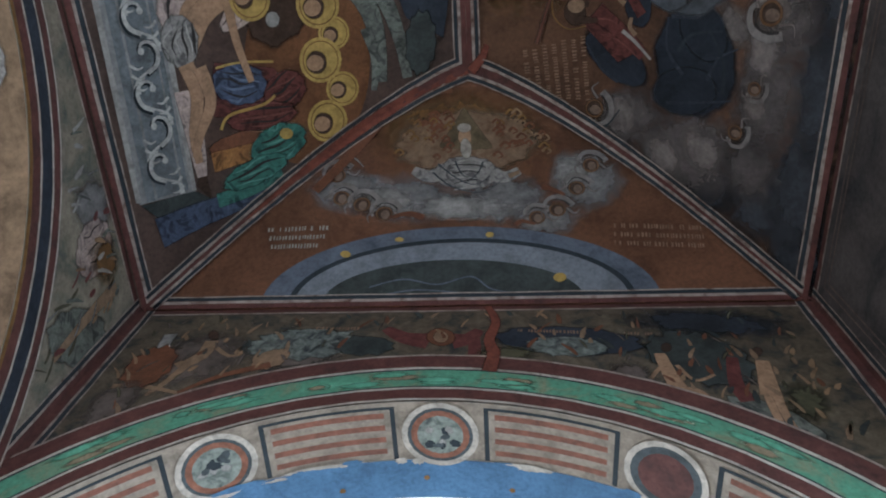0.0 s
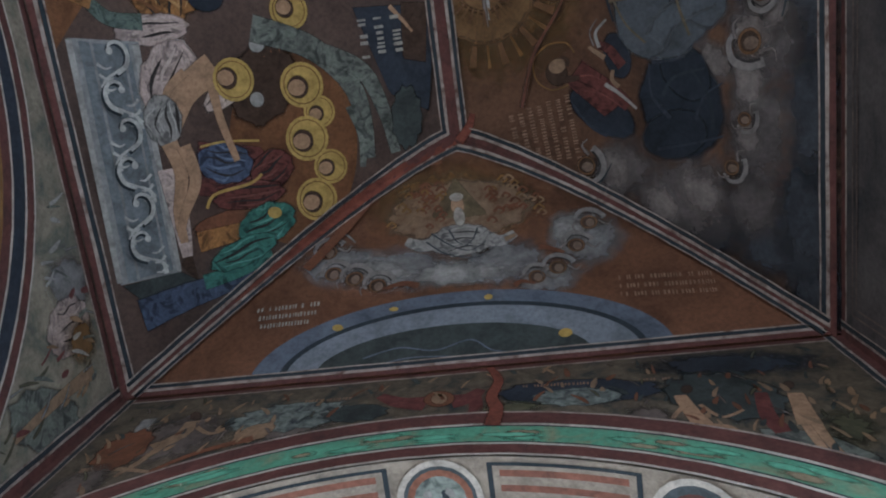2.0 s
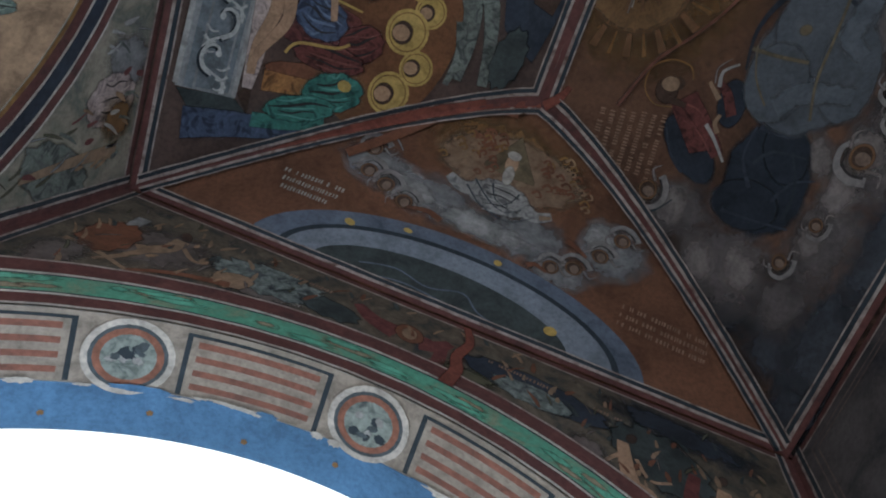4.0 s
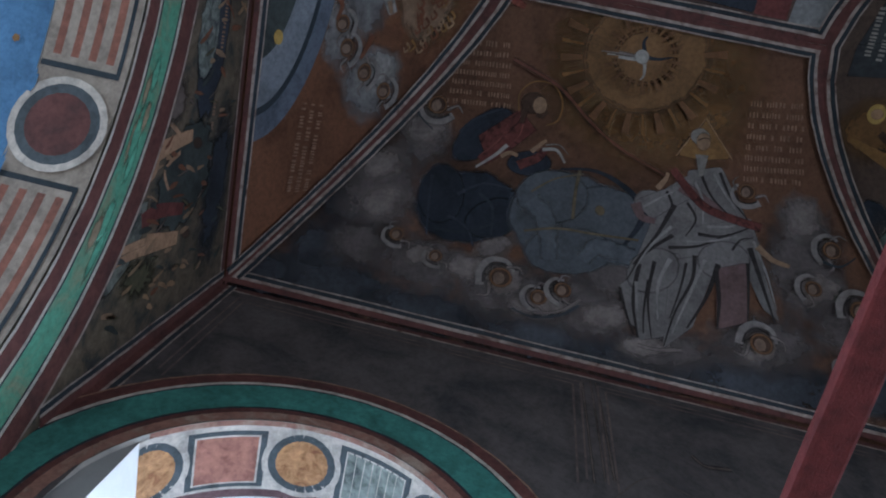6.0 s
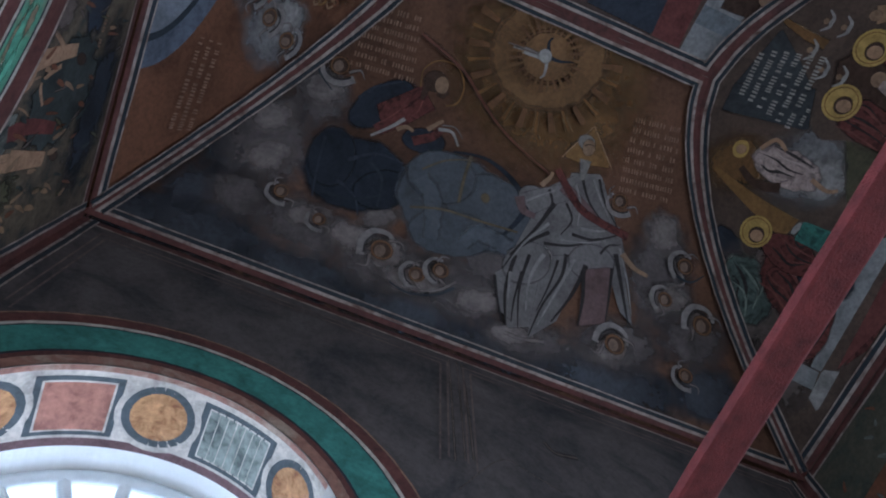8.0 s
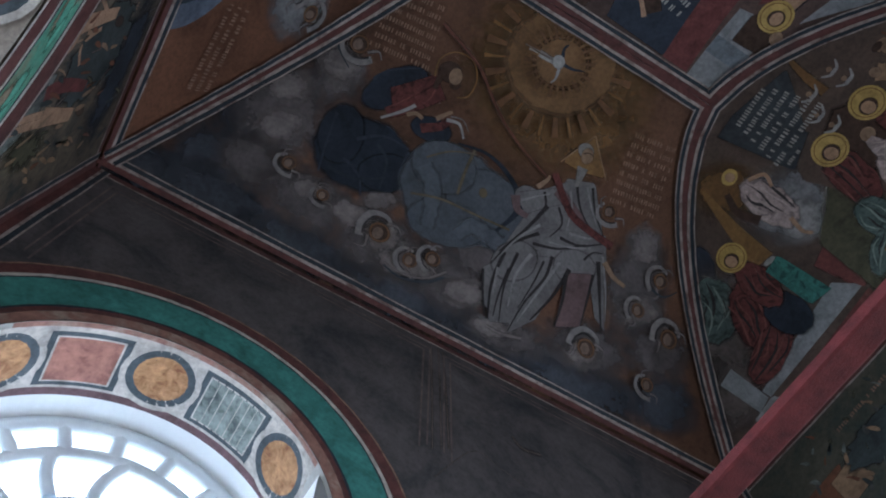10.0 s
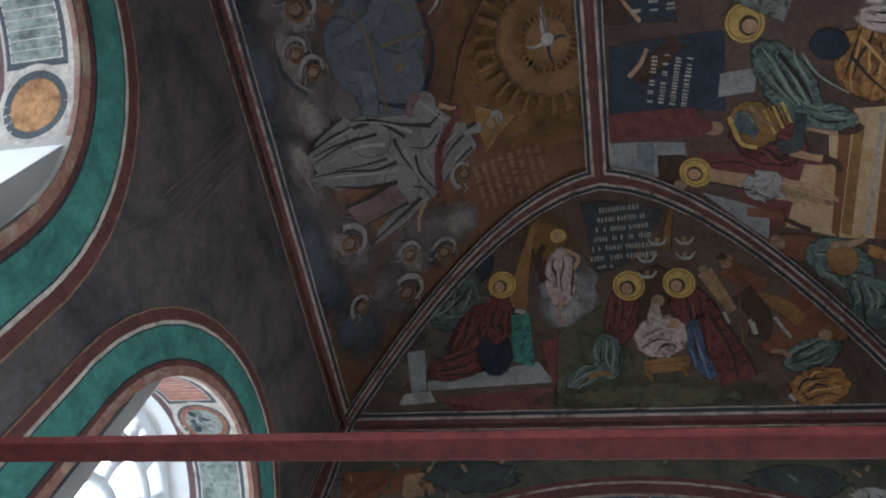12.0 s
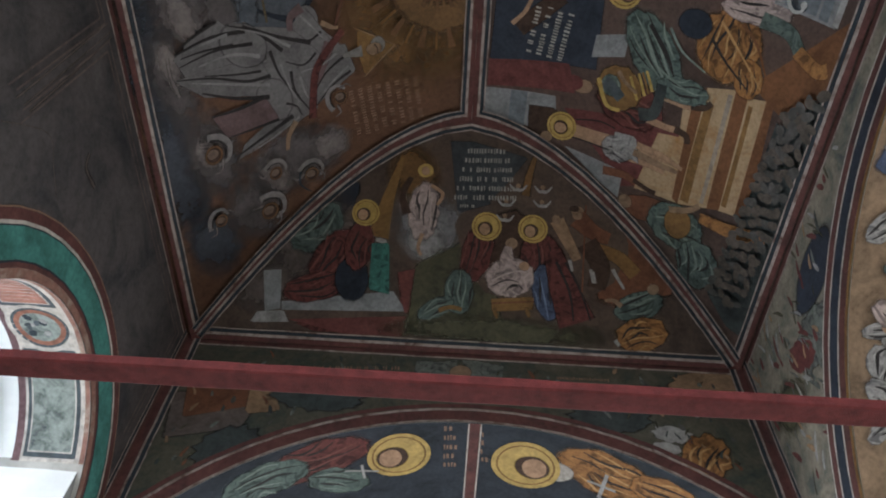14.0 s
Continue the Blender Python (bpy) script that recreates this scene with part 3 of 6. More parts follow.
def halo(fr, f, a, b, r, da=0.0, db=0.0):
    """A gold disc with a dark rim, and the head in front of it as a plain oval."""
    blob("halo_rim", fr, f, a, b, r * 1.06, r * 1.06, HAIR)
    h = blob("halo", fr, f, a, b, r, r, GOLD, label="gold ring")
    blob("halo_line", fr, f, a, b, r * 0.86, r * 0.86, OCHRE, start=0.93)
    blob("hair", fr, f, a + da, b + db, r * 0.56, r * 0.54, HAIR)
    blob("face", fr, f, a + da * 1.3, b + db * 1.3, r * 0.40, r * 0.46, SKIN)
    return h


def cherub(fr, f, a, b, r, rot):
    """A small round head between curled wings."""
    c, s = math.cos(radians(rot)), math.sin(radians(rot))

    def at(u, v):
        return (a + r * (u * c - v * s), b + r * (u * s + v * c))

    stroke("wing", fr, f, [at(-1.0, -0.3), at(-1.2, 0.7), at(-0.4, 1.5), at(0.7, 1.35), at(1.5, 0.5)], 0.3 * r, 0.75 * r, WING)
    stroke("wing_line", fr, f, [at(-0.85, 0.5), at(-0.3, 1.15), at(0.6, 1.05), at(1.2, 0.5)], 0.08 * r, 0.2 * r, FOLD_DARK)
    stroke("wing", fr, f, [at(-0.9, 0.3), at(-1.5, -0.3), at(-1.3, -1.0)], 0.5 * r, 0.1 * r, CLOUD_MID)
    stroke("wing", fr, f, [at(0.9, 0.2), at(1.6, -0.4), at(2.2, 0.1)], 0.6 * r, 0.12 * r, CLOUD_MID)
    blob("halo", fr, f, a, b, r * 0.9, r * 0.9, SUN_DARK)
    blob("hair", fr, f, a, b, r * 0.68, r * 0.68, HAIR)
    blob("face", fr, f, a + 0.1 * r, b - 0.1 * r, r * 0.46, r * 0.58, FLESH_DULL)


def folds(fr, f, pts, count, spread, w, mat, seed):
    """dark strokes fanned side by side, as the folds of a robe"""
    rnd = random.Random(seed)
    p = [np.array(q) for q in pts]
    d = p[-1] - p[0]
    nrm = np.array((-d[1], d[0])) / (np.hypot(*d) + 1e-9)
    for k in range(count):
        o = spread * ((k + 0.5) / count * 2 - 1)
        q = [tuple(v + nrm * (o * (0.55 + 0.45 * i / (len(p) - 1)) + rnd.uniform(-0.3, 0.3) * spread / count) + d * rnd.uniform(-0.06, 0.06)) for i, v in enumerate(p)]
        stroke("fold", fr, f, q, w * rnd.uniform(0.4, 0.8), w * 0.15, mat, belly=w * 0.6)

SUN = (-0.384, 1.867)
SCROLL_PAINT = paint("carved_grey_white", (0.42, 0.42, 0.41), 0.35, scale=14, soft=6.0)
DAMP = paint("red_damp_stain", (0.19, 0.06, 0.042), 0.4, scale=9, soft=2.4)
MINT = paint("bright_verdigris", (0.14, 0.40, 0.28), 0.4, scale=9, soft=True)
BUFF = paint("buff_wear", (0.27, 0.22, 0.15), 0.4, scale=9, soft=True)
ORANGE_VIEW = paint("ochre_view", (0.42, 0.22, 0.10), 0.6, second=(0.22, 0.09, 0.04), scale=24)


def wall_thing(label):
    return thing("fresco", label, "fresco", "frescoes of the walls")


def wall_ground(fr, f, a0, a1, lower, mat, top=H):
    cols = np.linspace(a0, a1, 161)
    grid = [[(float(a), lower(a) + (top - lower(a)) * v) for v in np.linspace(0, 1, 9)] for a in cols]
    sheet("background", f, grid, mat, fr, 0.0015)


def east_lower(a):
    z = 2.0
    for y in WIN_Y:
        if abs(a - y) < WIN_R:
            z = max(z, WIN_Z + math.sqrt(WIN_R ** 2 - (a - y) ** 2))
    return z


fwA = wall_thing("dark painted landscape with small pale figures over an arch")
fwB = wall_thing("dark wall painting round two windows")
fwC = wall_thing("painted meadow with houses, trees and sheep over an arch")
fwD = wall_thing("painted strip of clouds and meadow beside an arch")
fsA = wall_thing("arch underside with striped panels, medallions and cobalt reveal")
fsC = wall_thing("arch underside with two gold-ringed robed figures")
fsD = wall_thing("arch underside crowded with robed figures")
fs1 = wall_thing("window arch underside with ochre medallions")
fs2 = wall_thing("window arch underside with grey medallions")
wall_ground(fwA, wA, -HX, HX, round_head(*ARCH_A), WALL_LAND)
wall_ground(fwB, wB, YC, YA, east_lower, WALL_DARK)
wall_ground(fwC, wC, -HX, HX, lambda a: max(3.3, round_head(*ARCH_C)(a)), WALL_GREEN)
wall_ground(fwD, wD, YC, YA, lambda a: max(3.3, round_head(*ARCH_D)(a)), WALL_WEST)
sheet("background", sC, [[(float(a), b) for b in np.linspace(0, 1.09, 8)] for a in np.linspace(-1.75, 1.75, 60)], paint("slate_ground", (0.03, 0.036, 0.046), 0.5, scale=6), fsC, 0.0015)
sheet("background", sD, [[(float(a), b) for b in np.linspace(0, 0.59, 6)] for a in np.linspace(-2.3, 2.3, 70)], paint("warm_buff_ground", (0.25, 0.17, 0.11), 0.5, scale=5), fsD, 0.0015)

blob("glow", fA, A, -0.027, 1.159, 0.625, 0.343, GLOW, 176)
blob("cloud", fA, A, -0.676, 0.797, 0.305, 0.195, CLOUD, 162, lobes=9, amp=0.12)
blob("cloud", fA, A, -0.327, 0.73, 0.417, 0.204, CLOUD, 177, lobes=9, amp=0.12)
blob("cloud", fA, A, 0.212, 0.709, 0.339, 0.218, CLOUD, 178, lobes=9, amp=0.12)
blob("cloud", fA, A, 0.684, 0.812, 0.261, 0.243, CLOUD, -152, lobes=9, amp=0.12)
blob("cloud", fA, A, 0.437, 0.565, 0.251, 0.138, CLOUD, 178, lobes=9, amp=0.12)
blob("glory", fA, A, 0.005, 1.1, 0.47, 0.235, GLORY, lobes=12, amp=0.07)
blob("cloud", fA, A, -0.013, 0.659, 0.368, 0.115, CLOUD_PALE, 177, lobes=11, amp=0.2)
blob("cloud", fA, A, -0.435, 0.734, 0.175, 0.102, CLOUD_PALE, 163, lobes=7, amp=0.2)
blob("cloud", fA, A, 0.599, 0.896, 0.138, 0.155, CLOUD_PALE, 177, lobes=7, amp=0.2)
dome("arc", fA, A, -0.037, 0.051, 1.026, 0.477, ARC_BLUE)
dome("arc_line", fA, A, -0.026, 0.051, 0.893, 0.396, INK)
dome("arc", fA, A, -0.026, 0.051, 0.858, 0.369, ARC_PALE)
dome("hollow", fA, A, -0.063, 0.051, 0.67, 0.255, DEEPGREEN)
stroke("ripple", fA, A, [(-0.499, 0.135), (-0.322, 0.184), (-0.14, 0.146), (0.033, 0.194), (0.147, 0.109), (0.339, 0.075)], 0.009, 0.009, ARC_BLUE)
stroke("ripple", fA, A, [(-0.432, 0.082), (-0.255, 0.113), (-0.023, 0.09), (0.173, 0.048)], 0.008, 0.008, ARC_BLUE)
quad("triangle", fA, A, [(-0.006, 1.339), (-0.169, 1.071), (0.003, 1.051), (0.175, 1.051)], BAND_TAN)
drape("robe", fA, A, 0.006, 0.895, 0.202, 0.125, ROBE_W, 177, 7, 0.1)
stroke("sleeve", fA, A, [(-0.089, 0.92), (-0.206, 0.88), (-0.305, 0.925)], 0.127, 0.059, ROBE_W)
stroke("sleeve", fA, A, [(0.106, 0.909), (0.219, 0.858), (0.308, 0.903)], 0.118, 0.056, ROBE_W)
stroke("hand", fA, A, [(0.248, 0.865), (0.309, 0.891)], 0.041, 0.027, SKIN_DIM)
stroke("fold", fA, A, [(-0.161, 0.963), (-0.049, 0.859), (0.054, 0.814), (0.141, 0.869)], 0.011, 0.003, INK)
stroke("fold", fA, A, [(-0.191, 0.906), (-0.075, 0.801), (0.092, 0.76), (0.204, 0.835)], 0.011, 0.003, INK)
stroke("fold", fA, A, [(-0.061, 0.976), (-0.011, 0.876), (0.082, 0.84)], 0.011, 0.003, INK)
stroke("fold", fA, A, [(0.101, 0.967), (0.07, 0.891), (0.005, 0.829)], 0.011, 0.003, INK)
blob("face", fA, A, -0.004, 1.139, 0.069, 0.043, SKIN, 95)
blob("beard", fA, A, 0.002, 1.058, 0.075, 0.036, BEARD, 95)
blob("hair", fA, A, -0.007, 1.197, 0.046, 0.032, BEARD, 177)
cherub(fA, A, -0.75, 0.903, 0.063, 13)
cherub(fA, A, -0.712, 0.743, 0.062, -12)
cherub(fA, A, -0.59, 0.692, 0.063, -2)
cherub(fA, A, -0.457, 0.625, 0.062, -2)
cherub(fA, A, 0.395, 0.573, 0.056, -2)
cherub(fA, A, 0.509, 0.622, 0.058, -2)
cherub(fA, A, 0.625, 0.765, 0.059, -2)
cherub(fA, A, 0.714, 0.916, 0.059, -2)
stroke("wing", fA, A, [(-0.427, 0.591), (-0.319, 0.618), (-0.231, 0.588)], 0.024, 0.055, RUST)
stroke("wing", fA, A, [(0.382, 0.526), (0.313, 0.548), (0.273, 0.522)], 0.019, 0.044, RUST)
stroke("wing", fA, A, [(0.557, 0.72), (0.484, 0.762), (0.427, 0.782)], 0.02, 0.054, RUST)
stroke("wing", fA, A, [(-0.752, 0.963), (-0.668, 1.018), (-0.596, 0.952)], 0.045, 0.015, CLOUD)
bars(fA, A, -0.937, 0.472, 0.339, 0.178, 3, LETTER, 1, 0.2)
bars(fA, A, 1.028, 0.431, 0.46, 0.174, 3, LETTER_DIM, -4, 0.0)
blob("star", fA, A, 0.135, 0.461, 0.022, 0.019, GOLD, 177)
blob("star", fA, A, 0.493, 0.171, 0.034, 0.028, GOLD, -167)
blob("star", fA, A, -0.647, 0.35, 0.03, 0.022, GOLD, 161)
blob("star", fA, A, -0.359, 0.441, 0.025, 0.015, GOLD, 175)
for k in range(84):
    rnd = random.Random(k)
    sx, sy = rnd.choice((-1, 1)) * rnd.uniform(0.12, 0.46), rnd.uniform(0.99, 1.3)
    if (abs(sx) / 0.47) ** 2 + ((sy - 0.97) / 0.37) ** 2 > 0.98:
        continue
    ww = rnd.uniform(0.018, 0.03)
    stroke("curl", fA, A, [(0.02 + sx, sy), (0.02 + sx + ww, sy + ww), (0.02 + sx + 2 * ww, sy), (0.02 + sx + ww, sy - 0.6 * ww)], 0.02, 0.008, rnd.choice((RUST, OCHRE, RUST, SKIN_DIM)))
stroke("leak", fA, A, [(-0.868, 0.788), (-0.618, 1.106), (-0.445, 1.326), (-0.275, 1.433), (-0.077, 1.457)], 0.067, 0.096, RUST)
blob("glow", fB, B, -0.487, 1.736, 0.772, 0.632, GLOW, 178)
# partly dark painted sky, partly the backlit web's shade put into the colour
blob("sky", fB, B, 1.128, 0.113, 0.425, 0.196, SHADED_SKY, 172, lobes=9, amp=0.08)
blob("sky", fB, B, 1.274, 0.13, 0.262, 0.144, SHADED_SKY, 160, lobes=9, amp=0.08)
blob("sky", fB, B, 1.011, 0.337, 0.303, 0.284, SHADED_SKY, 62, lobes=9, amp=0.08)
blob("sky", fB, B, 0.87, 0.152, 0.445, 0.222, SHADED_SKY, -178, lobes=9, amp=0.08)
blob("sky", fB, B, 0.405, 0.127, 0.455, 0.194, SHADED_SKY, 178, lobes=9, amp=0.08)
blob("sky", fB, B, -0.118, 0.125, 0.514, 0.199, SHADED_SKY, 177, lobes=9, amp=0.08)
blob("sky", fB, B, -0.681, 0.133, 0.54, 0.204, SHADED_SKY, 175, lobes=9, amp=0.08)
blob("sky", fB, B, -1.267, 0.173, 0.567, 0.204, SHADED_SKY, 176, lobes=9, amp=0.08)
blob("sky", fB, B, -1.775, 0.306, 0.33, 0.228, SHADED_SKY, 161, lobes=9, amp=0.08)
blob("sky", fB, B, 1, 0.717, 0.375, 0.251, SHADED_SKY, 69, lobes=9, amp=0.08)
blob("cloud", fB, B, 0.848, 0.792, 0.429, 0.327, MAUVE, 73, lobes=9, amp=0.1)
blob("cloud", fB, B, 0.711, 1.163, 0.295, 0.224, MAUVE, 73, lobes=9, amp=0.1)
blob("cloud", fB, B, 0.844, 0.418, 0.247, 0.196, MAUVE, -177, lobes=9, amp=0.1)
blob("cloud", fB, B, 0.509, 0.396, 0.35, 0.245, MAUVE, 179, lobes=9, amp=0.1)
blob("cloud", fB, B, 0.062, 0.354, 0.361, 0.251, MAUVE, 176, lobes=9, amp=0.1)
blob("cloud", fB, B, -0.347, 0.363, 0.373, 0.249, MAUVE, 174, lobes=9, amp=0.1)
blob("cloud", fB, B, -0.753, 0.229, 0.357, 0.164, MAUVE, 168, lobes=9, amp=0.1)
blob("cloud", fB, B, -1.239, 0.396, 0.383, 0.233, MAUVE, 167, lobes=9, amp=0.1)
blob("cloud", fB, B, -1.433, 0.897, 0.459, 0.288, MAUVE, 90, lobes=9, amp=0.1)
blob("cloud", fB, B, -1.685, 0.609, 0.305, 0.245, MAUVE, 142, lobes=9, amp=0.1)
blob("cloud", fB, B, -0.471, 0.595, 0.288, 0.2, MAUVE, 163, lobes=9, amp=0.1)
blob("cloud", fB, B, 0.691, 1.193, 0.165, 0.159, CLOUD_MID, 114, lobes=9, amp=0.12)
blob("cloud", fB, B, 0.873, 0.932, 0.168, 0.131, CLOUD_MID, 129, lobes=9, amp=0.12)
blob("cloud", fB, B, 0.809, 0.696, 0.181, 0.145, CLOUD_MID, 126, lobes=9, amp=0.12)
blob("cloud", fB, B, 0.526, 0.442, 0.139, 0.092, CLOUD_MID, 165, lobes=9, amp=0.12)
blob("cloud", fB, B, 0.276, 0.433, 0.177, 0.115, CLOUD_MID, 163, lobes=9, amp=0.12)
blob("cloud", fB, B, 0.178, 0.587, 0.165, 0.09, CLOUD_MID, 142, lobes=9, amp=0.12)
blob("cloud", fB, B, -0.092, 0.318, 0.258, 0.138, CLOUD_MID, 169, lobes=9, amp=0.12)
blob("cloud", fB, B, 0.076, 0.401, 0.157, 0.137, CLOUD_MID, 155, lobes=9, amp=0.12)
blob("cloud", fB, B, -0.447, 0.338, 0.208, 0.098, CLOUD_MID, 164, lobes=9, amp=0.12)
blob("cloud", fB, B, -1.391, 1.169, 0.184, 0.162, CLOUD_MID, 69, lobes=9, amp=0.1)
blob("cloud", fB, B, -1.489, 0.776, 0.213, 0.134, CLOUD_MID, 157, lobes=9, amp=0.12)
blob("cloud", fB, B, -1.212, 0.351, 0.171, 0.107, CLOUD_MID, 150, lobes=9, amp=0.12)
blob("cloud", fB, B, -0.662, 0.224, 0.209, 0.078, CLOUD_MID, 165, lobes=9, amp=0.12)
blob("sun_glow", fB, B, -0.403, 1.868, 0.641, 0.58, GLOW, 166)
blob("sun_ring", fB, B, -0.403, 1.868, 0.388, 0.347, SUN_DARK, 165)
blob("sun_ring", fB, B, -0.403, 1.868, 0.369, 0.329, SUN_LIGHT, 165)
blob("sun", fB, B, -0.403, 1.868, 0.193, 0.173, SUN_DARK, 165)
blob("sun", fB, B, -0.403, 1.868, 0.173, 0.153, SUN_LIGHT, 165)

stroke("wings", fB, B, [(-0.16, 1.854), (-0.249, 1.864), (-0.36, 1.863)], 0.017, 0.047, CLOUD_MID)
stroke("wings", fB, B, [(-0.194, 1.844), (-0.278, 1.842), (-0.367, 1.849)], 0.013, 0.027, PALE)
stroke("wings", fB, B, [(-0.411, 1.868), (-0.489, 1.875), (-0.577, 1.915)], 0.027, 0.009, NAVY)
stroke("wings", fB, B, [(-0.39, 1.899), (-0.374, 1.946), (-0.386, 1.978)], 0.028, 0.01, NAVY)
stroke("tail", fB, B, [(-0.408, 1.833), (-0.418, 1.773), (-0.404, 1.741)], 0.024, 0.009, PALE)
blob("dove", fB, B, -0.384, 1.867, 0.046, 0.041, PALE, 36)
quad("triangle", fB, B, [(-0.806, 1.61), (-0.686, 1.364), (-0.826, 1.372), (-0.99, 1.41)], OCHRE)
stroke("triangle_line", fB, B, [(-0.806, 1.61), (-0.686, 1.364)], 0.008, 0.008, TAN)
stroke("triangle_line", fB, B, [(-0.806, 1.61), (-0.99, 1.41)], 0.009, 0.009, TAN)
blob("robe", fB, B, 0.363, 0.785, 0.301, 0.241, NAVY, 153, lobes=7, amp=0.06)
blob("robe", fB, B, 0.515, 0.83, 0.203, 0.14, NAVY, 80)
blob("robe", fB, B, 0.374, 1.239, 0.242, 0.117, NAVY, 124)
blob("robe", fB, B, 0.208, 0.753, 0.181, 0.127, NAVY, 141)
blob("robe", fB, B, 0.088, 1.129, 0.138, 0.084, NAVY, 166)
stroke("fold", fB, B, [(0.589, 0.932), (0.563, 0.734), (0.53, 0.566)], 0.028, 0.009, NAVY_LIT)
stroke("fold", fB, B, [(0.432, 0.848), (0.306, 0.947), (0.148, 0.951)], 0.032, 0.01, NAVY_LIT)
stroke("fold", fB, B, [(0.447, 0.712), (0.332, 0.656), (0.277, 0.557)], 0.027, 0.009, NAVY_LIT)
stroke("fold", fB, B, [(0.143, 0.935), (0.141, 0.786), (0.083, 0.705)], 0.025, 0.009, NAVY_LIT)
stroke("fold", fB, B, [(0.504, 1.22), (0.44, 1.321), (0.301, 1.417)], 0.027, 0.01, NAVY_LIT)
stroke("fold", fB, B, [(0.503, 0.616), (0.353, 0.628), (0.197, 0.722)], 0.024, 0.009, INK)
stroke("fold", fB, B, [(0.317, 0.884), (0.229, 0.815), (0.201, 0.647)], 0.022, 0.009, INK)
quad("dress", fB, B, [(0.404, 1.226), (0.204, 1.443), (0.082, 1.335), (0.312, 1.06)], ROBE_R)
stroke("dress", fB, B, [(0.141, 1.363), (0.22, 1.235), (0.352, 1.079)], 0.113, 0.073, ROBE_R)
stroke("fold", fB, B, [(0.252, 1.331), (0.284, 1.224), (0.364, 1.113)], 0.017, 0.007, RED_HI)
stroke("fold", fB, B, [(0.171, 1.35), (0.181, 1.272), (0.249, 1.167)], 0.013, 0.007, RED_HI)
stroke("ring", fB, B, [(0.211, 1.421), (0.229, 1.525), (0.165, 1.607), (0.056, 1.612), (-0.014, 1.528), (-0.014, 1.42), (0.044, 1.374)], 0.01, 0.01, OCHRE)
blob("hair", fB, B, 0.143, 1.487, 0.077, 0.07, HAIR, 156)
stroke("hair", fB, B, [(0.179, 1.472), (0.181, 1.4), (0.18, 1.357)], 0.052, 0.026, HAIR)
blob("face", fB, B, 0.104, 1.48, 0.058, 0.044, SKIN_DIM, 80)
stroke("beard", fB, B, [(0.111, 1.424), (0.075, 1.418), (0.054, 1.455)], 0.029, 0.013, HAIR)
stroke("book", fB, B, [(0.37, 1.036), (0.286, 1.13), (0.229, 1.209)], 0.016, 0.026, PALE)
stroke("hand", fB, B, [(0.25, 1.131), (0.209, 1.166), (0.16, 1.159)], 0.033, 0.023, SKIN_DIM)
stroke("sleeve", fB, B, [(0.146, 1.102), (0.052, 1.172), (0.02, 1.234)], 0.066, 0.045, ROBE_R)
stroke("arm", fB, B, [(0.092, 1.201), (0.049, 1.258), (0.025, 1.287)], 0.033, 0.02, SKIN_DIM)
stroke("wing", fB, B, [(0.035, 1.227), (-0.042, 1.242), (-0.101, 1.177)], 0.026, 0.013, PALE)
stroke("wing", fB, B, [(0.023, 1.258), (-0.05, 1.275), (-0.111, 1.229)], 0.023, 0.01, CLOUD_MID)
blob("globe", fB, B, -0.174, 0.843, 0.342, 0.318, SLATE, 174)
blob("globe", fB, B, -0.385, 0.865, 0.272, 0.255, SLATE, 178)
blob("globe", fB, B, -0.072, 0.963, 0.216, 0.176, SLATE, 164)
blob("globe", fB, B, -0.213, 0.66, 0.26, 0.153, SLATE, 163)
stroke("globe_light", fB, B, [(0.043, 0.908), (-0.065, 0.812), (-0.122, 0.582)], 0.176, 0.118, GLOBE_LIGHT)
stroke("globe_light", fB, B, [(-0.293, 0.624), (-0.358, 0.726), (-0.543, 0.7)], 0.099, 0.166, GLOBE_LIGHT)
stroke("globe_rim", fB, B, [(-0.085, 1.137), (-0.275, 1.17), (-0.448, 1.113), (-0.584, 1.003)], 0.013, 0.048, NAVY)
stroke("globe_rim", fB, B, [(-0.584, 1.003), (-0.545, 0.882), (-0.489, 0.766)], 0.048, 0.017, NAVY)
stroke("band", fB, B, [(-0.19, 1.154), (-0.19, 1.015), (-0.203, 0.856)], 0.023, 0.02, BAND_TAN)
stroke("band", fB, B, [(0.038, 0.719), (-0.133, 0.778), (-0.333, 0.795), (-0.563, 0.818)], 0.016, 0.016, BAND_TAN)
stroke("band", fB, B, [(0.044, 0.963), (-0.067, 1.07), (-0.214, 1.136)], 0.013, 0.009, BAND_TAN)
blob("stain", fB, B, -0.337, 0.942, 0.034, 0.029, BAND_TAN, 76)
quad("robe", fB, B, [(-0.763, 1.299), (-0.939, 1.36), (-1.145, 1.052), (-0.74, 0.878)], CLOTH_S)
quad("robe", fB, B, [(-0.664, 1.167), (-0.798, 1.301), (-0.865, 0.934), (-0.552, 0.667)], CLOTH_S)
quad("robe", fB, B, [(-0.728, 0.928), (-1.133, 1.101), (-1.221, 0.9), (-0.508, 0.522)], CLOTH_S)
quad("robe", fB, B, [(-0.527, 0.692), (-0.792, 0.809), (-0.814, 0.323), (-0.622, 0.235)], CLOTH_S)
quad("robe", fB, B, [(-0.737, 0.749), (-1.003, 0.864), (-0.882, 0.386), (-0.741, 0.218)], CLOTH_S)
quad("robe", fB, B, [(-0.495, 0.534), (-0.592, 0.648), (-0.647, 0.286), (-0.57, 0.322)], CLOTH_S)
quad("robe", fB, B, [(-1.059, 0.924), (-1.163, 1.004), (-1.313, 0.529), (-1.228, 0.581)], CLOTH_S)
blob("knee", fB, B, -0.657, 0.66, 0.172, 0.124, CLOTH_S, 129)
blob("knee", fB, B, -1.014, 0.814, 0.155, 0.121, CLOTH_S, 155)
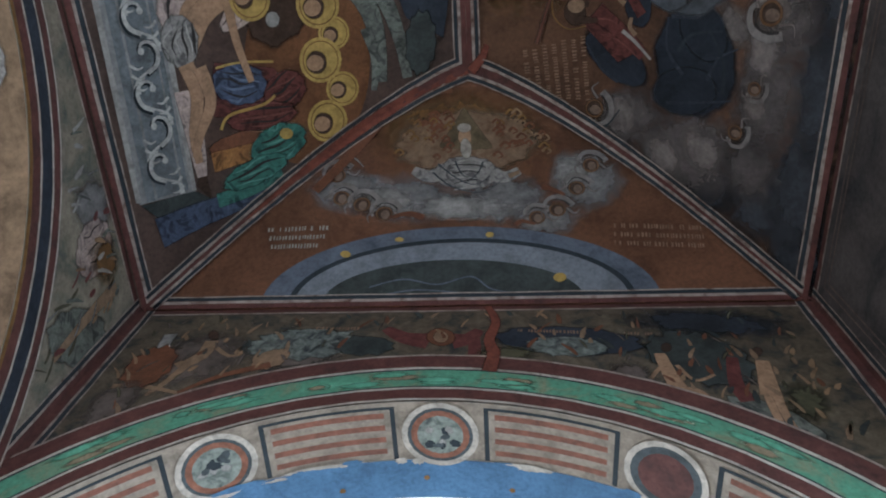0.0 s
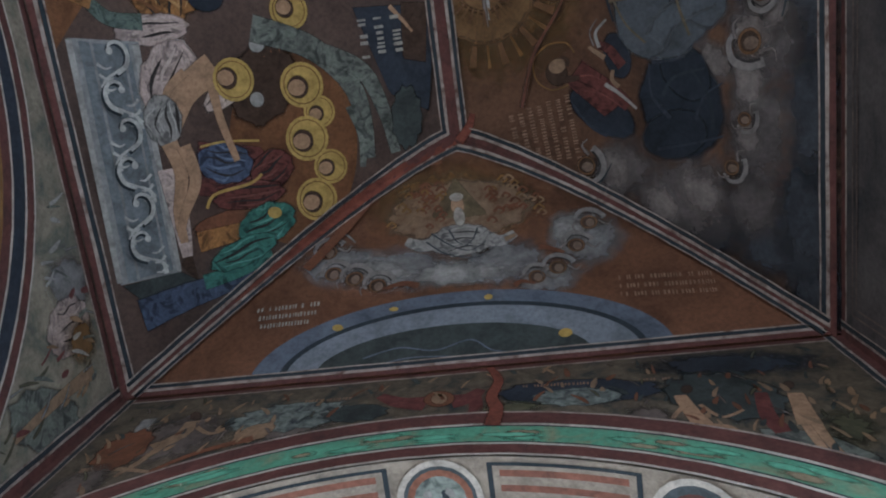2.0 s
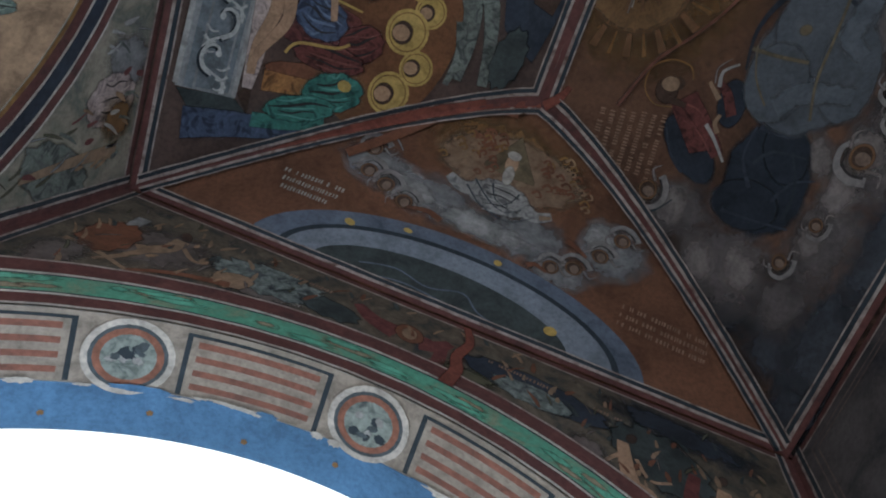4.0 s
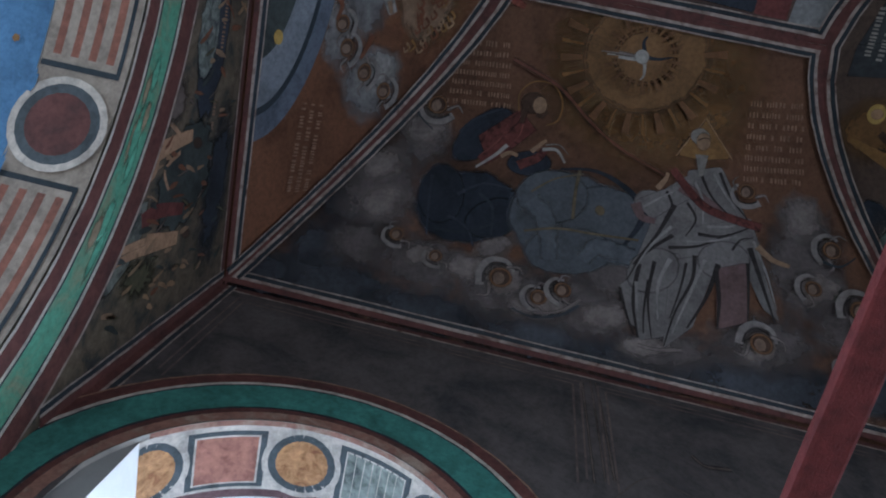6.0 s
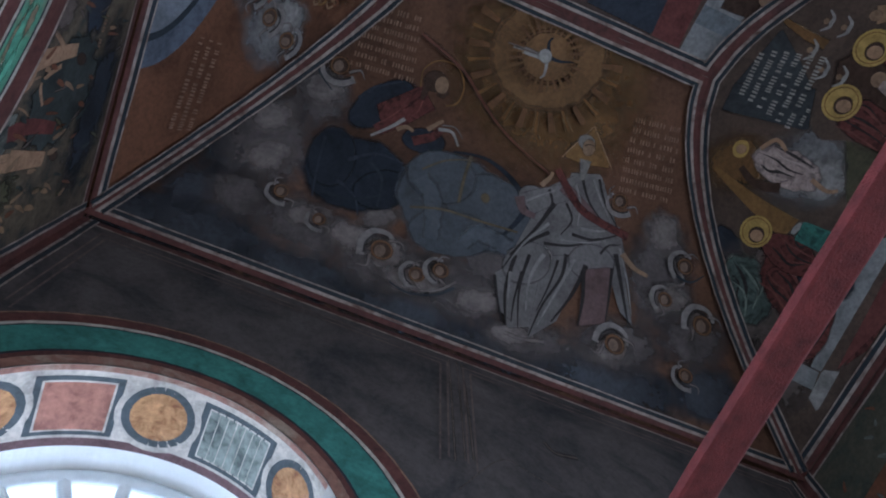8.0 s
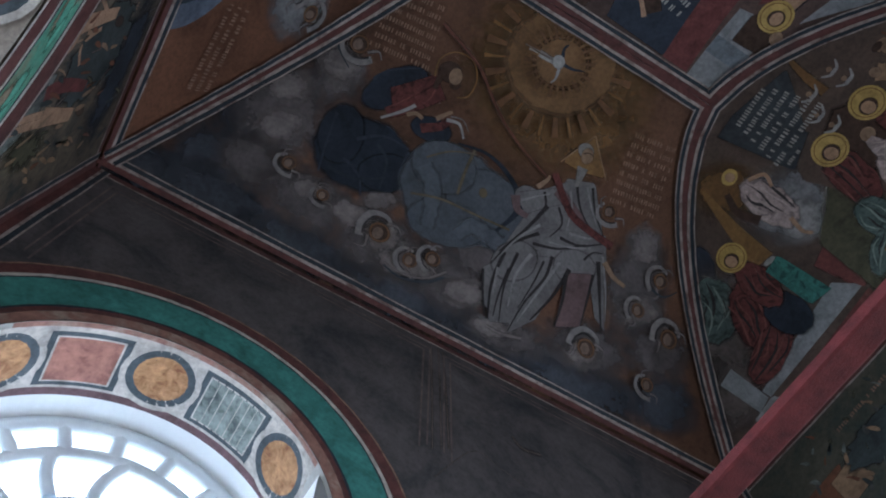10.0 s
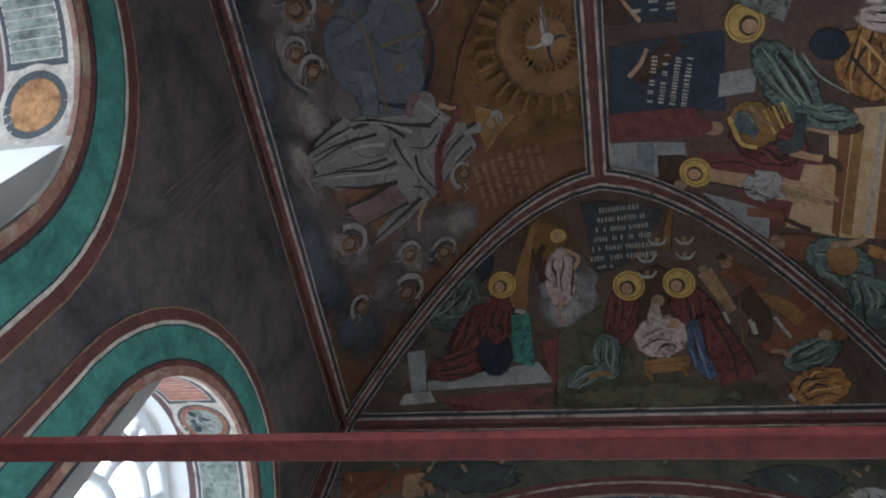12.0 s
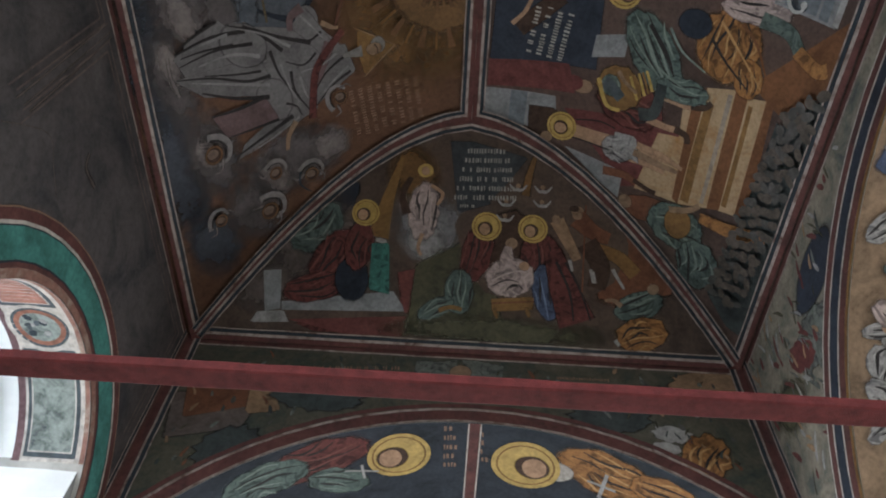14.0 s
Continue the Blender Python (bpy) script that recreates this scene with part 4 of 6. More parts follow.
blob("sleeve", fB, B, -0.594, 1.06, 0.098, 0.079, CLOTH_S, 174)
stroke("sleeve", fB, B, [(-0.567, 1.003), (-0.652, 1.079), (-0.782, 1.179)], 0.157, 0.103, CLOTH_S)
quad("underskirt", fB, B, [(-0.974, 0.761), (-1.137, 0.84), (-1.154, 0.481), (-1.002, 0.401)], CLOTH_PINK)
stroke("underskirt", fB, B, [(-0.742, 1.197), (-0.844, 1.148), (-0.966, 1.088)], 0.083, 0.069, CLOTH_PINK)
stroke("sleeve_edge", fB, B, [(-0.516, 1.034), (-0.56, 0.962), (-0.634, 0.952)], 0.069, 0.034, CLOTH_PINK)
stroke("fold", fB, B, [(-0.724, 1.075), (-0.653, 0.876), (-0.552, 0.667)], 0.031, 0.011, FOLD_DARK)
stroke("fold", fB, B, [(-0.736, 0.894), (-0.601, 0.743), (-0.529, 0.567)], 0.027, 0.006, FOLD_DARK)
stroke("fold", fB, B, [(-0.583, 0.68), (-0.574, 0.462), (-0.617, 0.256)], 0.029, 0.01, FOLD_DARK)
stroke("fold", fB, B, [(-0.659, 0.715), (-0.647, 0.494), (-0.683, 0.268)], 0.026, 0.006, FOLD_DARK)
stroke("fold", fB, B, [(-0.861, 0.804), (-0.86, 0.658), (-0.788, 0.45), (-0.745, 0.243)], 0.026, 0.007, FOLD_DARK)
stroke("fold", fB, B, [(-0.986, 0.784), (-0.942, 0.586), (-0.852, 0.373)], 0.034, 0.01, FOLD_DARK)
stroke("fold", fB, B, [(-0.977, 0.744), (-1.004, 0.576), (-1.001, 0.408)], 0.033, 0.01, FOLD_DARK)
stroke("fold", fB, B, [(-1.138, 0.83), (-1.151, 0.638), (-1.151, 0.497)], 0.024, 0.006, FOLD_DARK)
stroke("fold", fB, B, [(-1.141, 0.922), (-1.213, 0.735), (-1.288, 0.519)], 0.036, 0.01, FOLD_DARK)
stroke("fold", fB, B, [(-0.865, 0.934), (-0.999, 0.954), (-1.152, 1.055)], 0.025, 0.006, FOLD_DARK)
stroke("fold", fB, B, [(-0.721, 0.815), (-0.881, 0.867), (-1.029, 0.978)], 0.024, 0.006, FOLD_DARK)
stroke("fold", fB, B, [(-0.839, 1.281), (-0.918, 1.161), (-1.043, 1.065)], 0.021, 0.007, FOLD_DARK)
stroke("fold", fB, B, [(-0.934, 1.32), (-1.006, 1.198), (-1.118, 1.077)], 0.021, 0.006, FOLD_DARK)
stroke("fold", fB, B, [(-0.787, 1.104), (-0.844, 1.017), (-0.802, 0.905)], 0.02, 0.006, FOLD_DARK)
stroke("fold", fB, B, [(-0.67, 1.143), (-0.708, 1.068), (-0.679, 0.98)], 0.021, 0.007, FOLD_DARK)
stroke("fold", fB, B, [(-0.822, 0.749), (-0.805, 0.598), (-0.764, 0.405)], 0.019, 0.006, FOLD_DARK)
stroke("fold", fB, B, [(-0.638, 0.598), (-0.632, 0.418), (-0.641, 0.284)], 0.016, 0.007, FOLD_DARK)
stroke("fold", fB, B, [(-0.499, 0.518), (-0.546, 0.38), (-0.596, 0.265)], 0.019, 0.01, FOLD_DARK)
stroke("fold", fB, B, [(-1.051, 0.884), (-1.088, 0.954), (-1.151, 0.98)], 0.017, 0.006, FOLD_DARK)
stroke("fold", fB, B, [(-0.737, 0.749), (-0.691, 0.585), (-0.705, 0.38)], 0.03, 0.01, ROBE_LIGHT)
stroke("fold", fB, B, [(-0.916, 0.791), (-0.858, 0.586), (-0.781, 0.326)], 0.026, 0.01, ROBE_LIGHT)
stroke("fold", fB, B, [(-0.578, 0.571), (-0.595, 0.437), (-0.617, 0.307)], 0.023, 0.006, ROBE_LIGHT)
stroke("fold", fB, B, [(-0.723, 0.944), (-0.623, 0.789), (-0.561, 0.635)], 0.023, 0.006, ROBE_LIGHT)
stroke("fold", fB, B, [(-0.905, 0.988), (-1.02, 1.017), (-1.111, 1.074)], 0.025, 0.006, ROBE_LIGHT)
stroke("fold", fB, B, [(-0.902, 1.307), (-0.976, 1.205), (-1.071, 1.094)], 0.021, 0.007, ROBE_LIGHT)
stroke("fold", fB, B, [(-0.812, 1.23), (-0.864, 1.138), (-0.884, 0.998)], 0.021, 0.007, ROBE_LIGHT)
stroke("fold", fB, B, [(-1.156, 0.964), (-1.239, 0.781), (-1.294, 0.591)], 0.02, 0.006, ROBE_LIGHT)
stroke("fold", fB, B, [(-0.562, 1.019), (-0.632, 1.089), (-0.704, 1.148)], 0.021, 0.007, ROBE_LIGHT)
stroke("fold", fB, B, [(-0.811, 0.873), (-0.94, 0.91), (-1.066, 0.971)], 0.017, 0.006, ROBE_LIGHT)
stroke("sash", fB, B, [(-0.682, 1.28), (-0.782, 1.179), (-0.893, 1.095), (-1.043, 1.065), (-1.188, 1.051)], 0.052, 0.059, ROBE_R)
stroke("hem", fB, B, [(-0.618, 0.212), (-0.711, 0.212), (-0.83, 0.241)], 0.03, 0.042, CLOUD_MID)
stroke("hand", fB, B, [(-1.178, 0.937), (-1.26, 0.88), (-1.352, 0.863)], 0.048, 0.027, SKIN_DIM)
stroke("hand", fB, B, [(-0.617, 1.145), (-0.651, 1.209), (-0.659, 1.251)], 0.04, 0.021, SKIN_DIM)
blob("hair", fB, B, -0.793, 1.498, 0.058, 0.053, BEARD_DIM, 178)
blob("face", fB, B, -0.815, 1.474, 0.057, 0.043, SKIN_DIM, 85)
stroke("beard", fB, B, [(-0.821, 1.398), (-0.829, 1.334), (-0.835, 1.272)], 0.082, 0.018, BEARD_DIM)
stroke("brow", fB, B, [(-0.787, 1.476), (-0.815, 1.495), (-0.844, 1.494)], 0.009, 0.006, HAIR)
cherub(fB, B, 0.663, 1.353, 0.069, -174)
cherub(fB, B, 0.102, 0.407, 0.074, -55)
cherub(fB, B, -0.105, 0.345, 0.054, -106)
cherub(fB, B, -0.218, 0.418, 0.055, -107)
cherub(fB, B, 0.677, 0.517, 0.049, -141)
cherub(fB, B, 0.45, 0.441, 0.043, -140)
cherub(fB, B, -1.088, 1.241, 0.058, -165)
cherub(fB, B, -1.561, 1.01, 0.062, -83)
cherub(fB, B, -1.474, 0.762, 0.055, -79)
cherub(fB, B, -1.717, 0.691, 0.075, -49)
cherub(fB, B, -1.216, 0.376, 0.072, -31)
cherub(fB, B, -1.64, 0.353, 0.053, -135)
stroke("wing", fB, B, [(0.036, 0.261), (-0.084, 0.245), (-0.218, 0.289), (-0.31, 0.382)], 0.017, 0.035, CLOUD_MID)
stroke("wing", fB, B, [(0.016, 0.242), (-0.091, 0.221), (-0.224, 0.267), (-0.309, 0.346)], 0.009, 0.015, INK)
stroke("wing", fB, B, [(0.813, 1.355), (0.744, 1.26), (0.652, 1.193)], 0.015, 0.006, INK)
stroke("wing", fB, B, [(-1.516, 0.93), (-1.606, 0.923), (-1.683, 0.996)], 0.018, 0.007, INK)
bars(fB, B, 0.462, 1.583, 0.354, 0.408, 7, LETTER_DIM, 173, 0.25)
bars(fB, B, -1.184, 1.545, 0.325, 0.49, 8, LETTER_DIM, 171, 0.15)
stroke("leak", fB, B, [(0.308, 1.703), (0.025, 1.604), (-0.183, 1.445), (-0.371, 1.331), (-0.646, 1.225)], 0.05, 0.029, LEAK)
blob("sky", fC, C, 1.245, 0.396, 0.315, 0.229, CLOUD_BROWN, 134, lobes=8, amp=0.1)
blob("sky", fC, C, 0.873, 0.99, 0.186, 0.117, DEEPBLUE, 135, lobes=8, amp=0.1)
blob("rock", fC, C, -1.056, 0.642, 0.345, 0.321, RUST, 133, lobes=8, amp=0.12)
blob("rock", fC, C, -0.616, 1.079, 0.258, 0.228, CLOUD_BROWN, -148, lobes=8, amp=0.12)
blob("haze", fC, C, 0.989, 0.676, 0.467, 0.385, CLOUD_BROWN, 144, lobes=7, amp=0.1)
drape("drape", fC, C, 1.001, 0.79, 0.218, 0.193, ROBE_G, 134, 7, 0.1)
blob("light", fC, C, 0.379, 1.172, 0.268, 0.226, GLOW, 70)
stroke("ray", fC, C, [(0.46, 1.283), (0.538, 1.008), (0.584, 0.736)], 0.023, 0.153, OCHRE)
blob("cloud", fC, C, 0.265, 0.834, 0.305, 0.278, CLOUD, 87, lobes=9, amp=0.12)
blob("cloud", fC, C, 0.277, 0.72, 0.184, 0.169, CLOUD_PALE, 176, lobes=9, amp=0.12)
drape("angel", fC, C, 0.301, 0.928, 0.222, 0.111, ROBE_P, 92, 7, 0.1)
stroke("wing", fC, C, [(0.396, 1.153), (0.446, 1.034), (0.411, 0.901)], 0.038, 0.069, HAIR)
stroke("arm", fC, C, [(0.262, 1.104), (0.184, 1.05), (0.217, 0.972)], 0.03, 0.023, SKIN)
blob("halo", fC, C, 0.306, 1.204, 0.052, 0.046, GOLD, 175)
blob("face", fC, C, 0.306, 1.201, 0.034, 0.03, SKIN, 88)
stroke("leg", fC, C, [(0.3, 0.775), (0.323, 0.68), (0.298, 0.625)], 0.033, 0.022, SKIN)
quad("carpet", fC, C, [(0.447, 0.487), (0.216, 0.574), (0.326, 0.241), (0.399, 0.255)], ROBE_R)
quad("step", fC, C, [(1.068, 0.141), (0.337, 0.148), (0.381, 0.092), (0.915, 0.083)], ROBE_R)
quad("floor_slab", fC, C, [(1.156, 0.272), (0.459, 0.378), (0.367, 0.25), (1.148, 0.217)], MARBLE)
stroke("tread", fC, C, [(1.473, 0.078), (1.056, 0.081), (0.744, 0.086)], 0.019, 0.019, HAIR)
quad("column", fC, C, [(1.298, 0.468), (1.184, 0.482), (1.157, 0.224), (1.253, 0.202)], MARBLE)
quad("column_base", fC, C, [(1.305, 0.199), (1.131, 0.218), (1.085, 0.14), (1.346, 0.123)], PALE)
drape("robe", fC, C, 0.83, 0.553, 0.272, 0.186, ROBE_R, 117, 7, 0.06)
drape("robe", fC, C, 0.955, 0.377, 0.229, 0.105, ROBE_R, 166, 7, 0.06)
blob("robe", fC, C, 0.73, 0.447, 0.166, 0.121, NAVY, 84, lobes=7, amp=0.05)
drape("sleeve", fC, C, 0.703, 0.672, 0.186, 0.103, ROBE_R, 95, 0, 0)
halo(fC, C, 0.678, 0.895, 0.091, 0.014, -0.012)
quad("carpet", fC, C, [(0.448, 0.507), (0.114, 0.603), (0.308, 0.253), (0.378, 0.229)], CARPET)
quad("carpet", fC, C, [(1.108, 0.157), (0.354, 0.221), (0.384, 0.083), (0.742, 0.083)], CARPET)
quad("lectern", fC, C, [(0.625, 0.696), (0.508, 0.704), (0.479, 0.348), (0.618, 0.372)], ROBE_T)
quad("book", fC, C, [(0.612, 0.727), (0.526, 0.74), (0.515, 0.696), (0.601, 0.679)], PALE)
quad("hill", fC, C, [(0.382, 0.092), (0.343, 0.567), (-0.142, 0.861), (-0.269, 0.087)], OLIVE)
blob("ground", fC, C, -0.2, 0.153, 0.922, 0.128, OLIVE, -180)
blob("cave", fC, C, -0.477, 0.805, 0.547, 0.498, DARK_C, 176, lobes=9, amp=0.08)
blob("cave", fC, C, -0.276, 0.755, 0.229, 0.222, HAIR, 136, lobes=7, amp=0.1)
stroke("light_ray", fC, C, [(-0.419, 1.352), (-0.381, 1.219), (-0.358, 1.066)], 0.038, 0.097, GLOW)
drape("robe", fC, C, -0.058, 0.665, 0.229, 0.11, ROBE_R, 102, 6, 0.08)
halo(fC, C, -0.114, 0.844, 0.098, 0.01, -0.015)
drape("robe", fC, C, -0.479, 0.614, 0.228, 0.164, ROBE_R, 82, 6, 0.08)
drape("robe", fC, C, -0.509, 0.426, 0.204, 0.101, ROBE_B, 82, 6, 0.06)
halo(fC, C, -0.413, 0.844, 0.097, 0.014, -0.015)
blob("head", fC, C, -0.277, 0.736, 0.046, 0.044, SKIN_DIM, 132)
drape("kneeler", fC, C, 0.044, 0.398, 0.166, 0.103, ROBE_G, 89, 6, 0.08)
drape("kneeler", fC, C, 0.184, 0.283, 0.137, 0.067, ROBE_G, 150, 6, 0.08)
stroke("arm", fC, C, [(0.165, 0.266), (0.094, 0.293), (0.021, 0.281)], 0.035, 0.029, OCHRE)
drape("cloth", fC, C, -0.275, 0.508, 0.168, 0.142, ROBE_P, 165, 7, 0.1)
stroke("cloth", fC, C, [(-0.259, 0.716), (-0.253, 0.639), (-0.27, 0.545)], 0.045, 0.149, ROBE_P)
blob("head", fC, C, -0.363, 0.589, 0.037, 0.034, SKIN, 167)
quad("crib", fC, C, [(-0.151, 0.363), (-0.438, 0.393), (-0.428, 0.303), (-0.161, 0.275)], OCHRE)
quad("crib_leg", fC, C, [(-0.167, 0.304), (-0.21, 0.307), (-0.212, 0.226), (-0.176, 0.225)], OCHRE)
quad("crib_leg", fC, C, [(-0.368, 0.323), (-0.417, 0.325), (-0.41, 0.243), (-0.376, 0.242)], OCHRE)
stroke("slat", fC, C, [(-0.166, 0.334), (-0.428, 0.359)], 0.011, 0.011, RUST)
blob("head", fC, C, -0.699, 0.976, 0.048, 0.042, SKIN_DIM, -178)
stroke("robe", fC, C, [(-0.541, 0.704), (-0.616, 0.456), (-0.699, 0.233)], 0.122, 0.269, ROBE_R)
stroke("robe_fold", fC, C, [(-0.567, 0.629), (-0.652, 0.433), (-0.676, 0.249)], 0.024, 0.012, FOLD_DARK)
stroke("robe_fold", fC, C, [(-0.627, 0.632), (-0.724, 0.437), (-0.782, 0.255)], 0.022, 0.012, FOLD_DARK)
stroke("shepherd", fC, C, [(-0.567, 0.91), (-0.638, 0.773), (-0.7, 0.649)], 0.11, 0.065, TAN)
stroke("shepherd", fC, C, [(-0.697, 0.931), (-0.797, 0.846), (-0.907, 0.801)], 0.151, 0.085, RUST)
stroke("shepherd", fC, C, [(-0.834, 0.726), (-0.967, 0.677), (-1.069, 0.569)], 0.094, 0.109, OCHRE)
stroke("shepherd", fC, C, [(-0.76, 0.767), (-0.845, 0.62), (-0.82, 0.467)], 0.149, 0.124, HAIR)
stroke("leg", fC, C, [(-0.925, 0.599), (-0.965, 0.526), (-0.995, 0.472)], 0.03, 0.02, PALE)
stroke("leg", fC, C, [(-0.651, 0.647), (-0.669, 0.572)], 0.027, 0.02, PALE)
stroke("leg", fC, C, [(-0.785, 0.591), (-0.801, 0.504)], 0.027, 0.02, PALE)
blob("head", fC, C, -0.562, 0.915, 0.033, 0.035, SKIN_DIM)
blob("head", fC, C, -0.697, 0.949, 0.038, 0.033, SKIN_DIM)
blob("hat", fC, C, -0.679, 0.994, 0.035, 0.023, HAIR)
stroke("crook", fC, C, [(-0.753, 1.024), (-0.743, 0.715), (-0.731, 0.437)], 0.012, 0.012, RUST)
stroke("angel_wing", fC, C, [(-0.252, 1.138), (-0.283, 1.103), (-0.308, 1.105)], 0.01, 0.03, PALE)
stroke("angel_wing", fC, C, [(-0.367, 1.139), (-0.338, 1.104), (-0.308, 1.102)], 0.01, 0.03, PALE)
blob("angel_head", fC, C, -0.307, 1.13, 0.018, 0.018, SKIN_DIM)
stroke("angel_wing", fC, C, [(-0.414, 1.134), (-0.445, 1.099), (-0.47, 1.101)], 0.01, 0.03, PALE)
stroke("angel_wing", fC, C, [(-0.529, 1.135), (-0.5, 1.1), (-0.47, 1.098)], 0.01, 0.03, PALE)
blob("angel_head", fC, C, -0.469, 1.126, 0.018, 0.018, SKIN_DIM)
stroke("angel_wing", fC, C, [(-0.177, 1.031), (-0.208, 0.996), (-0.233, 0.997)], 0.01, 0.03, PALE)
stroke("angel_wing", fC, C, [(-0.291, 1.032), (-0.262, 0.997), (-0.233, 0.995)], 0.01, 0.03, PALE)
blob("angel_head", fC, C, -0.232, 1.023, 0.018, 0.018, SKIN_DIM)
stroke("angel_wing", fC, C, [(-0.41, 1.036), (-0.441, 1.001), (-0.466, 1.003)], 0.01, 0.03, PALE)
stroke("angel_wing", fC, C, [(-0.524, 1.037), (-0.496, 1.002), (-0.466, 1)], 0.01, 0.03, PALE)
blob("angel_head", fC, C, -0.465, 1.028, 0.018, 0.018, SKIN_DIM)
stroke("angel_wing", fC, C, [(-0.173, 0.927), (-0.205, 0.893), (-0.229, 0.894)], 0.01, 0.03, PALE)
stroke("angel_wing", fC, C, [(-0.287, 0.928), (-0.259, 0.893), (-0.229, 0.892)], 0.01, 0.03, PALE)
blob("angel_head", fC, C, -0.228, 0.92, 0.018, 0.018, SKIN_DIM)
drape("shepherd", fC, C, -1.084, 0.364, 0.181, 0.101, ROBE_G, 158, 6, 0.1)
stroke("arm", fC, C, [(-0.977, 0.359), (-0.925, 0.393), (-0.873, 0.39)], 0.042, 0.021, SKIN_DIM)
drape("shepherd", fC, C, -1.095, 0.183, 0.18, 0.12, ROBE_O, 164, 6, 0.1)
blob("head", fC, C, -1.177, 0.48, 0.044, 0.039, SKIN_DIM, 148)
stroke("foot", fC, C, [(-0.796, 0.573), (-0.81, 0.499)], 0.033, 0.026, PALE)
stroke("foot", fC, C, [(-0.93, 0.138), (-0.956, 0.104)], 0.031, 0.024, PALE)
quad("slate_ground", fC, C, [(0.154, 1.414), (-0.017, 1.418), (-0.139, 0.99), (0.081, 0.913)], SLATE_GROUND)
quad("slate_ground", fC, C, [(-0.005, 1.417), (-0.374, 1.323), (-0.244, 1.15), (-0.114, 0.988)], SLATE_GROUND)
bars(fC, C, -0.097, 1.194, 0.42, 0.38, 6, LETTER, 178, 0.4)
bars(fC, C, 0.011, 0.973, 0.112, 0.046, 1, LETTER, 179, 0)
quad("sky", fD, D, [(-0.476, 2.053), (-0.411, 1.405), (-0.875, 1.388), (-0.905, 2.07)], DEEPBLUE)
stroke("cross", fD, D, [(-0.696, 1.899), (-0.47, 1.657)], 0.113, 0.113, HAIR)
stroke("arm", fD, D, [(-0.667, 1.942), (-0.593, 1.875), (-0.507, 1.835)], 0.034, 0.026, SKIN)
bars(fD, D, -0.702, 1.71, 0.288, 0.265, 4, LETTER, -8, 0)
quad("wall_piece", fD, D, [(-0.661, 1.425), (-0.618, 1.227), (-0.753, 1.234), (-0.798, 1.436)], MARBLE)
quad("brick_wall", fD, D, [(-0.897, 2.066), (-0.866, 1.566), (-1.045, 1.503), (-1.071, 2.068)], BRICK)
quad("house", fD, D, [(-1.082, 2.103), (-1.088, 1.624), (-1.345, 1.589), (-1.287, 2.095)], MARBLE)
quad("house_line", fD, D, [(-1.087, 1.912), (-1.088, 1.804), (-1.376, 1.81), (-1.33, 1.915)], FRAME_GREY)
quad("doorway", fD, D, [(-1.168, 1.795), (-1.159, 1.596), (-1.372, 1.585), (-1.372, 1.784)], HAIR)
quad("red_ground", fD, D, [(-1.152, 1.56), (-1.066, 0.698), (-1.422, 0.752), (-1.571, 1.108)], BRICK)
quad("tread", fD, D, [(-1.137, 0.938), (-1.105, 0.736), (-1.524, 0.715), (-1.546, 1.015)], STEP_L)
quad("tread", fD, D, [(-0.912, 0.824), (-0.887, 0.749), (-1.105, 0.736), (-1.121, 0.805)], STEP_L)
quad("riser", fD, D, [(-0.818, 0.776), (-0.781, 0.707), (-1.527, 0.712), (-1.507, 0.756)], STEP_D)
quad("tread", fD, D, [(-0.781, 0.707), (-0.738, 0.538), (-1.465, 0.523), (-1.527, 0.712)], STEP_L)
quad("riser", fD, D, [(-0.74, 0.545), (-0.757, 0.458), (-1.438, 0.438), (-1.468, 0.527)], STEP_D)
quad("tread", fD, D, [(-0.758, 0.47), (-0.738, 0.363), (-1.428, 0.348), (-1.444, 0.45)], STEP_L)
quad("riser", fD, D, [(-0.739, 0.367), (-0.732, 0.322), (-1.43, 0.279), (-1.43, 0.352)], STEP_D)
stroke("tread_shade", fD, D, [(-0.859, 0.671), (-1.136, 0.676), (-1.493, 0.675)], 0.055, 0.064, OCHRE)
stroke("tread_shade", fD, D, [(-0.796, 0.442), (-1.055, 0.435), (-1.406, 0.429)], 0.028, 0.036, OCHRE)
stroke("tread_light", fD, D, [(-0.774, 0.568), (-1.09, 0.566), (-1.452, 0.567)], 0.029, 0.025, CREAM)
quad("earth", fD, D, [(-0.688, 0.472), (-0.192, 0.035), (-0.534, 0.045), (-0.802, 0.243)], STEP_D)
quad("cobbles", fD, D, [(-0.816, 0.28), (-0.842, 0.203), (-1.704, 0.092), (-2.045, 0.332)], DEEPGREEN)
quad("cobbles", fD, D, [(-0.802, 0.243), (-0.58, 0.055), (-2.013, 0.06), (-1.999, 0.374)], DEEPGREEN)
quad("cobbles", fD, D, [(-1.999, 0.374), (-1.921, 0.057), (-2.145, 0.064), (-2.136, 0.19)], DEEPGREEN)
quad("tomb_slab", fD, D, [(-1.41, 1.523), (-1.469, 1.108), (-1.656, 1.11), (-1.587, 1.263)], MARBLE)
drape("cape", fD, D, -1.024, 1.144, 0.241, 0.163, ROBE_R, -97, 6, 0.1)
blob("armour", fD, D, -0.942, 1.232, 0.161, 0.146, OCHRE, -108, lobes=7, amp=0.1)
drape("armour", fD, D, -0.939, 1.287, 0.076, 0.071, ROBE_G, 16, 0, 0)
stroke("leg", fD, D, [(-0.913, 0.953), (-0.922, 0.826), (-0.916, 0.758)], 0.053, 0.039, SKIN)
stroke("boot", fD, D, [(-0.916, 0.776), (-0.894, 0.694), (-0.855, 0.661)], 0.045, 0.039, HAIR)
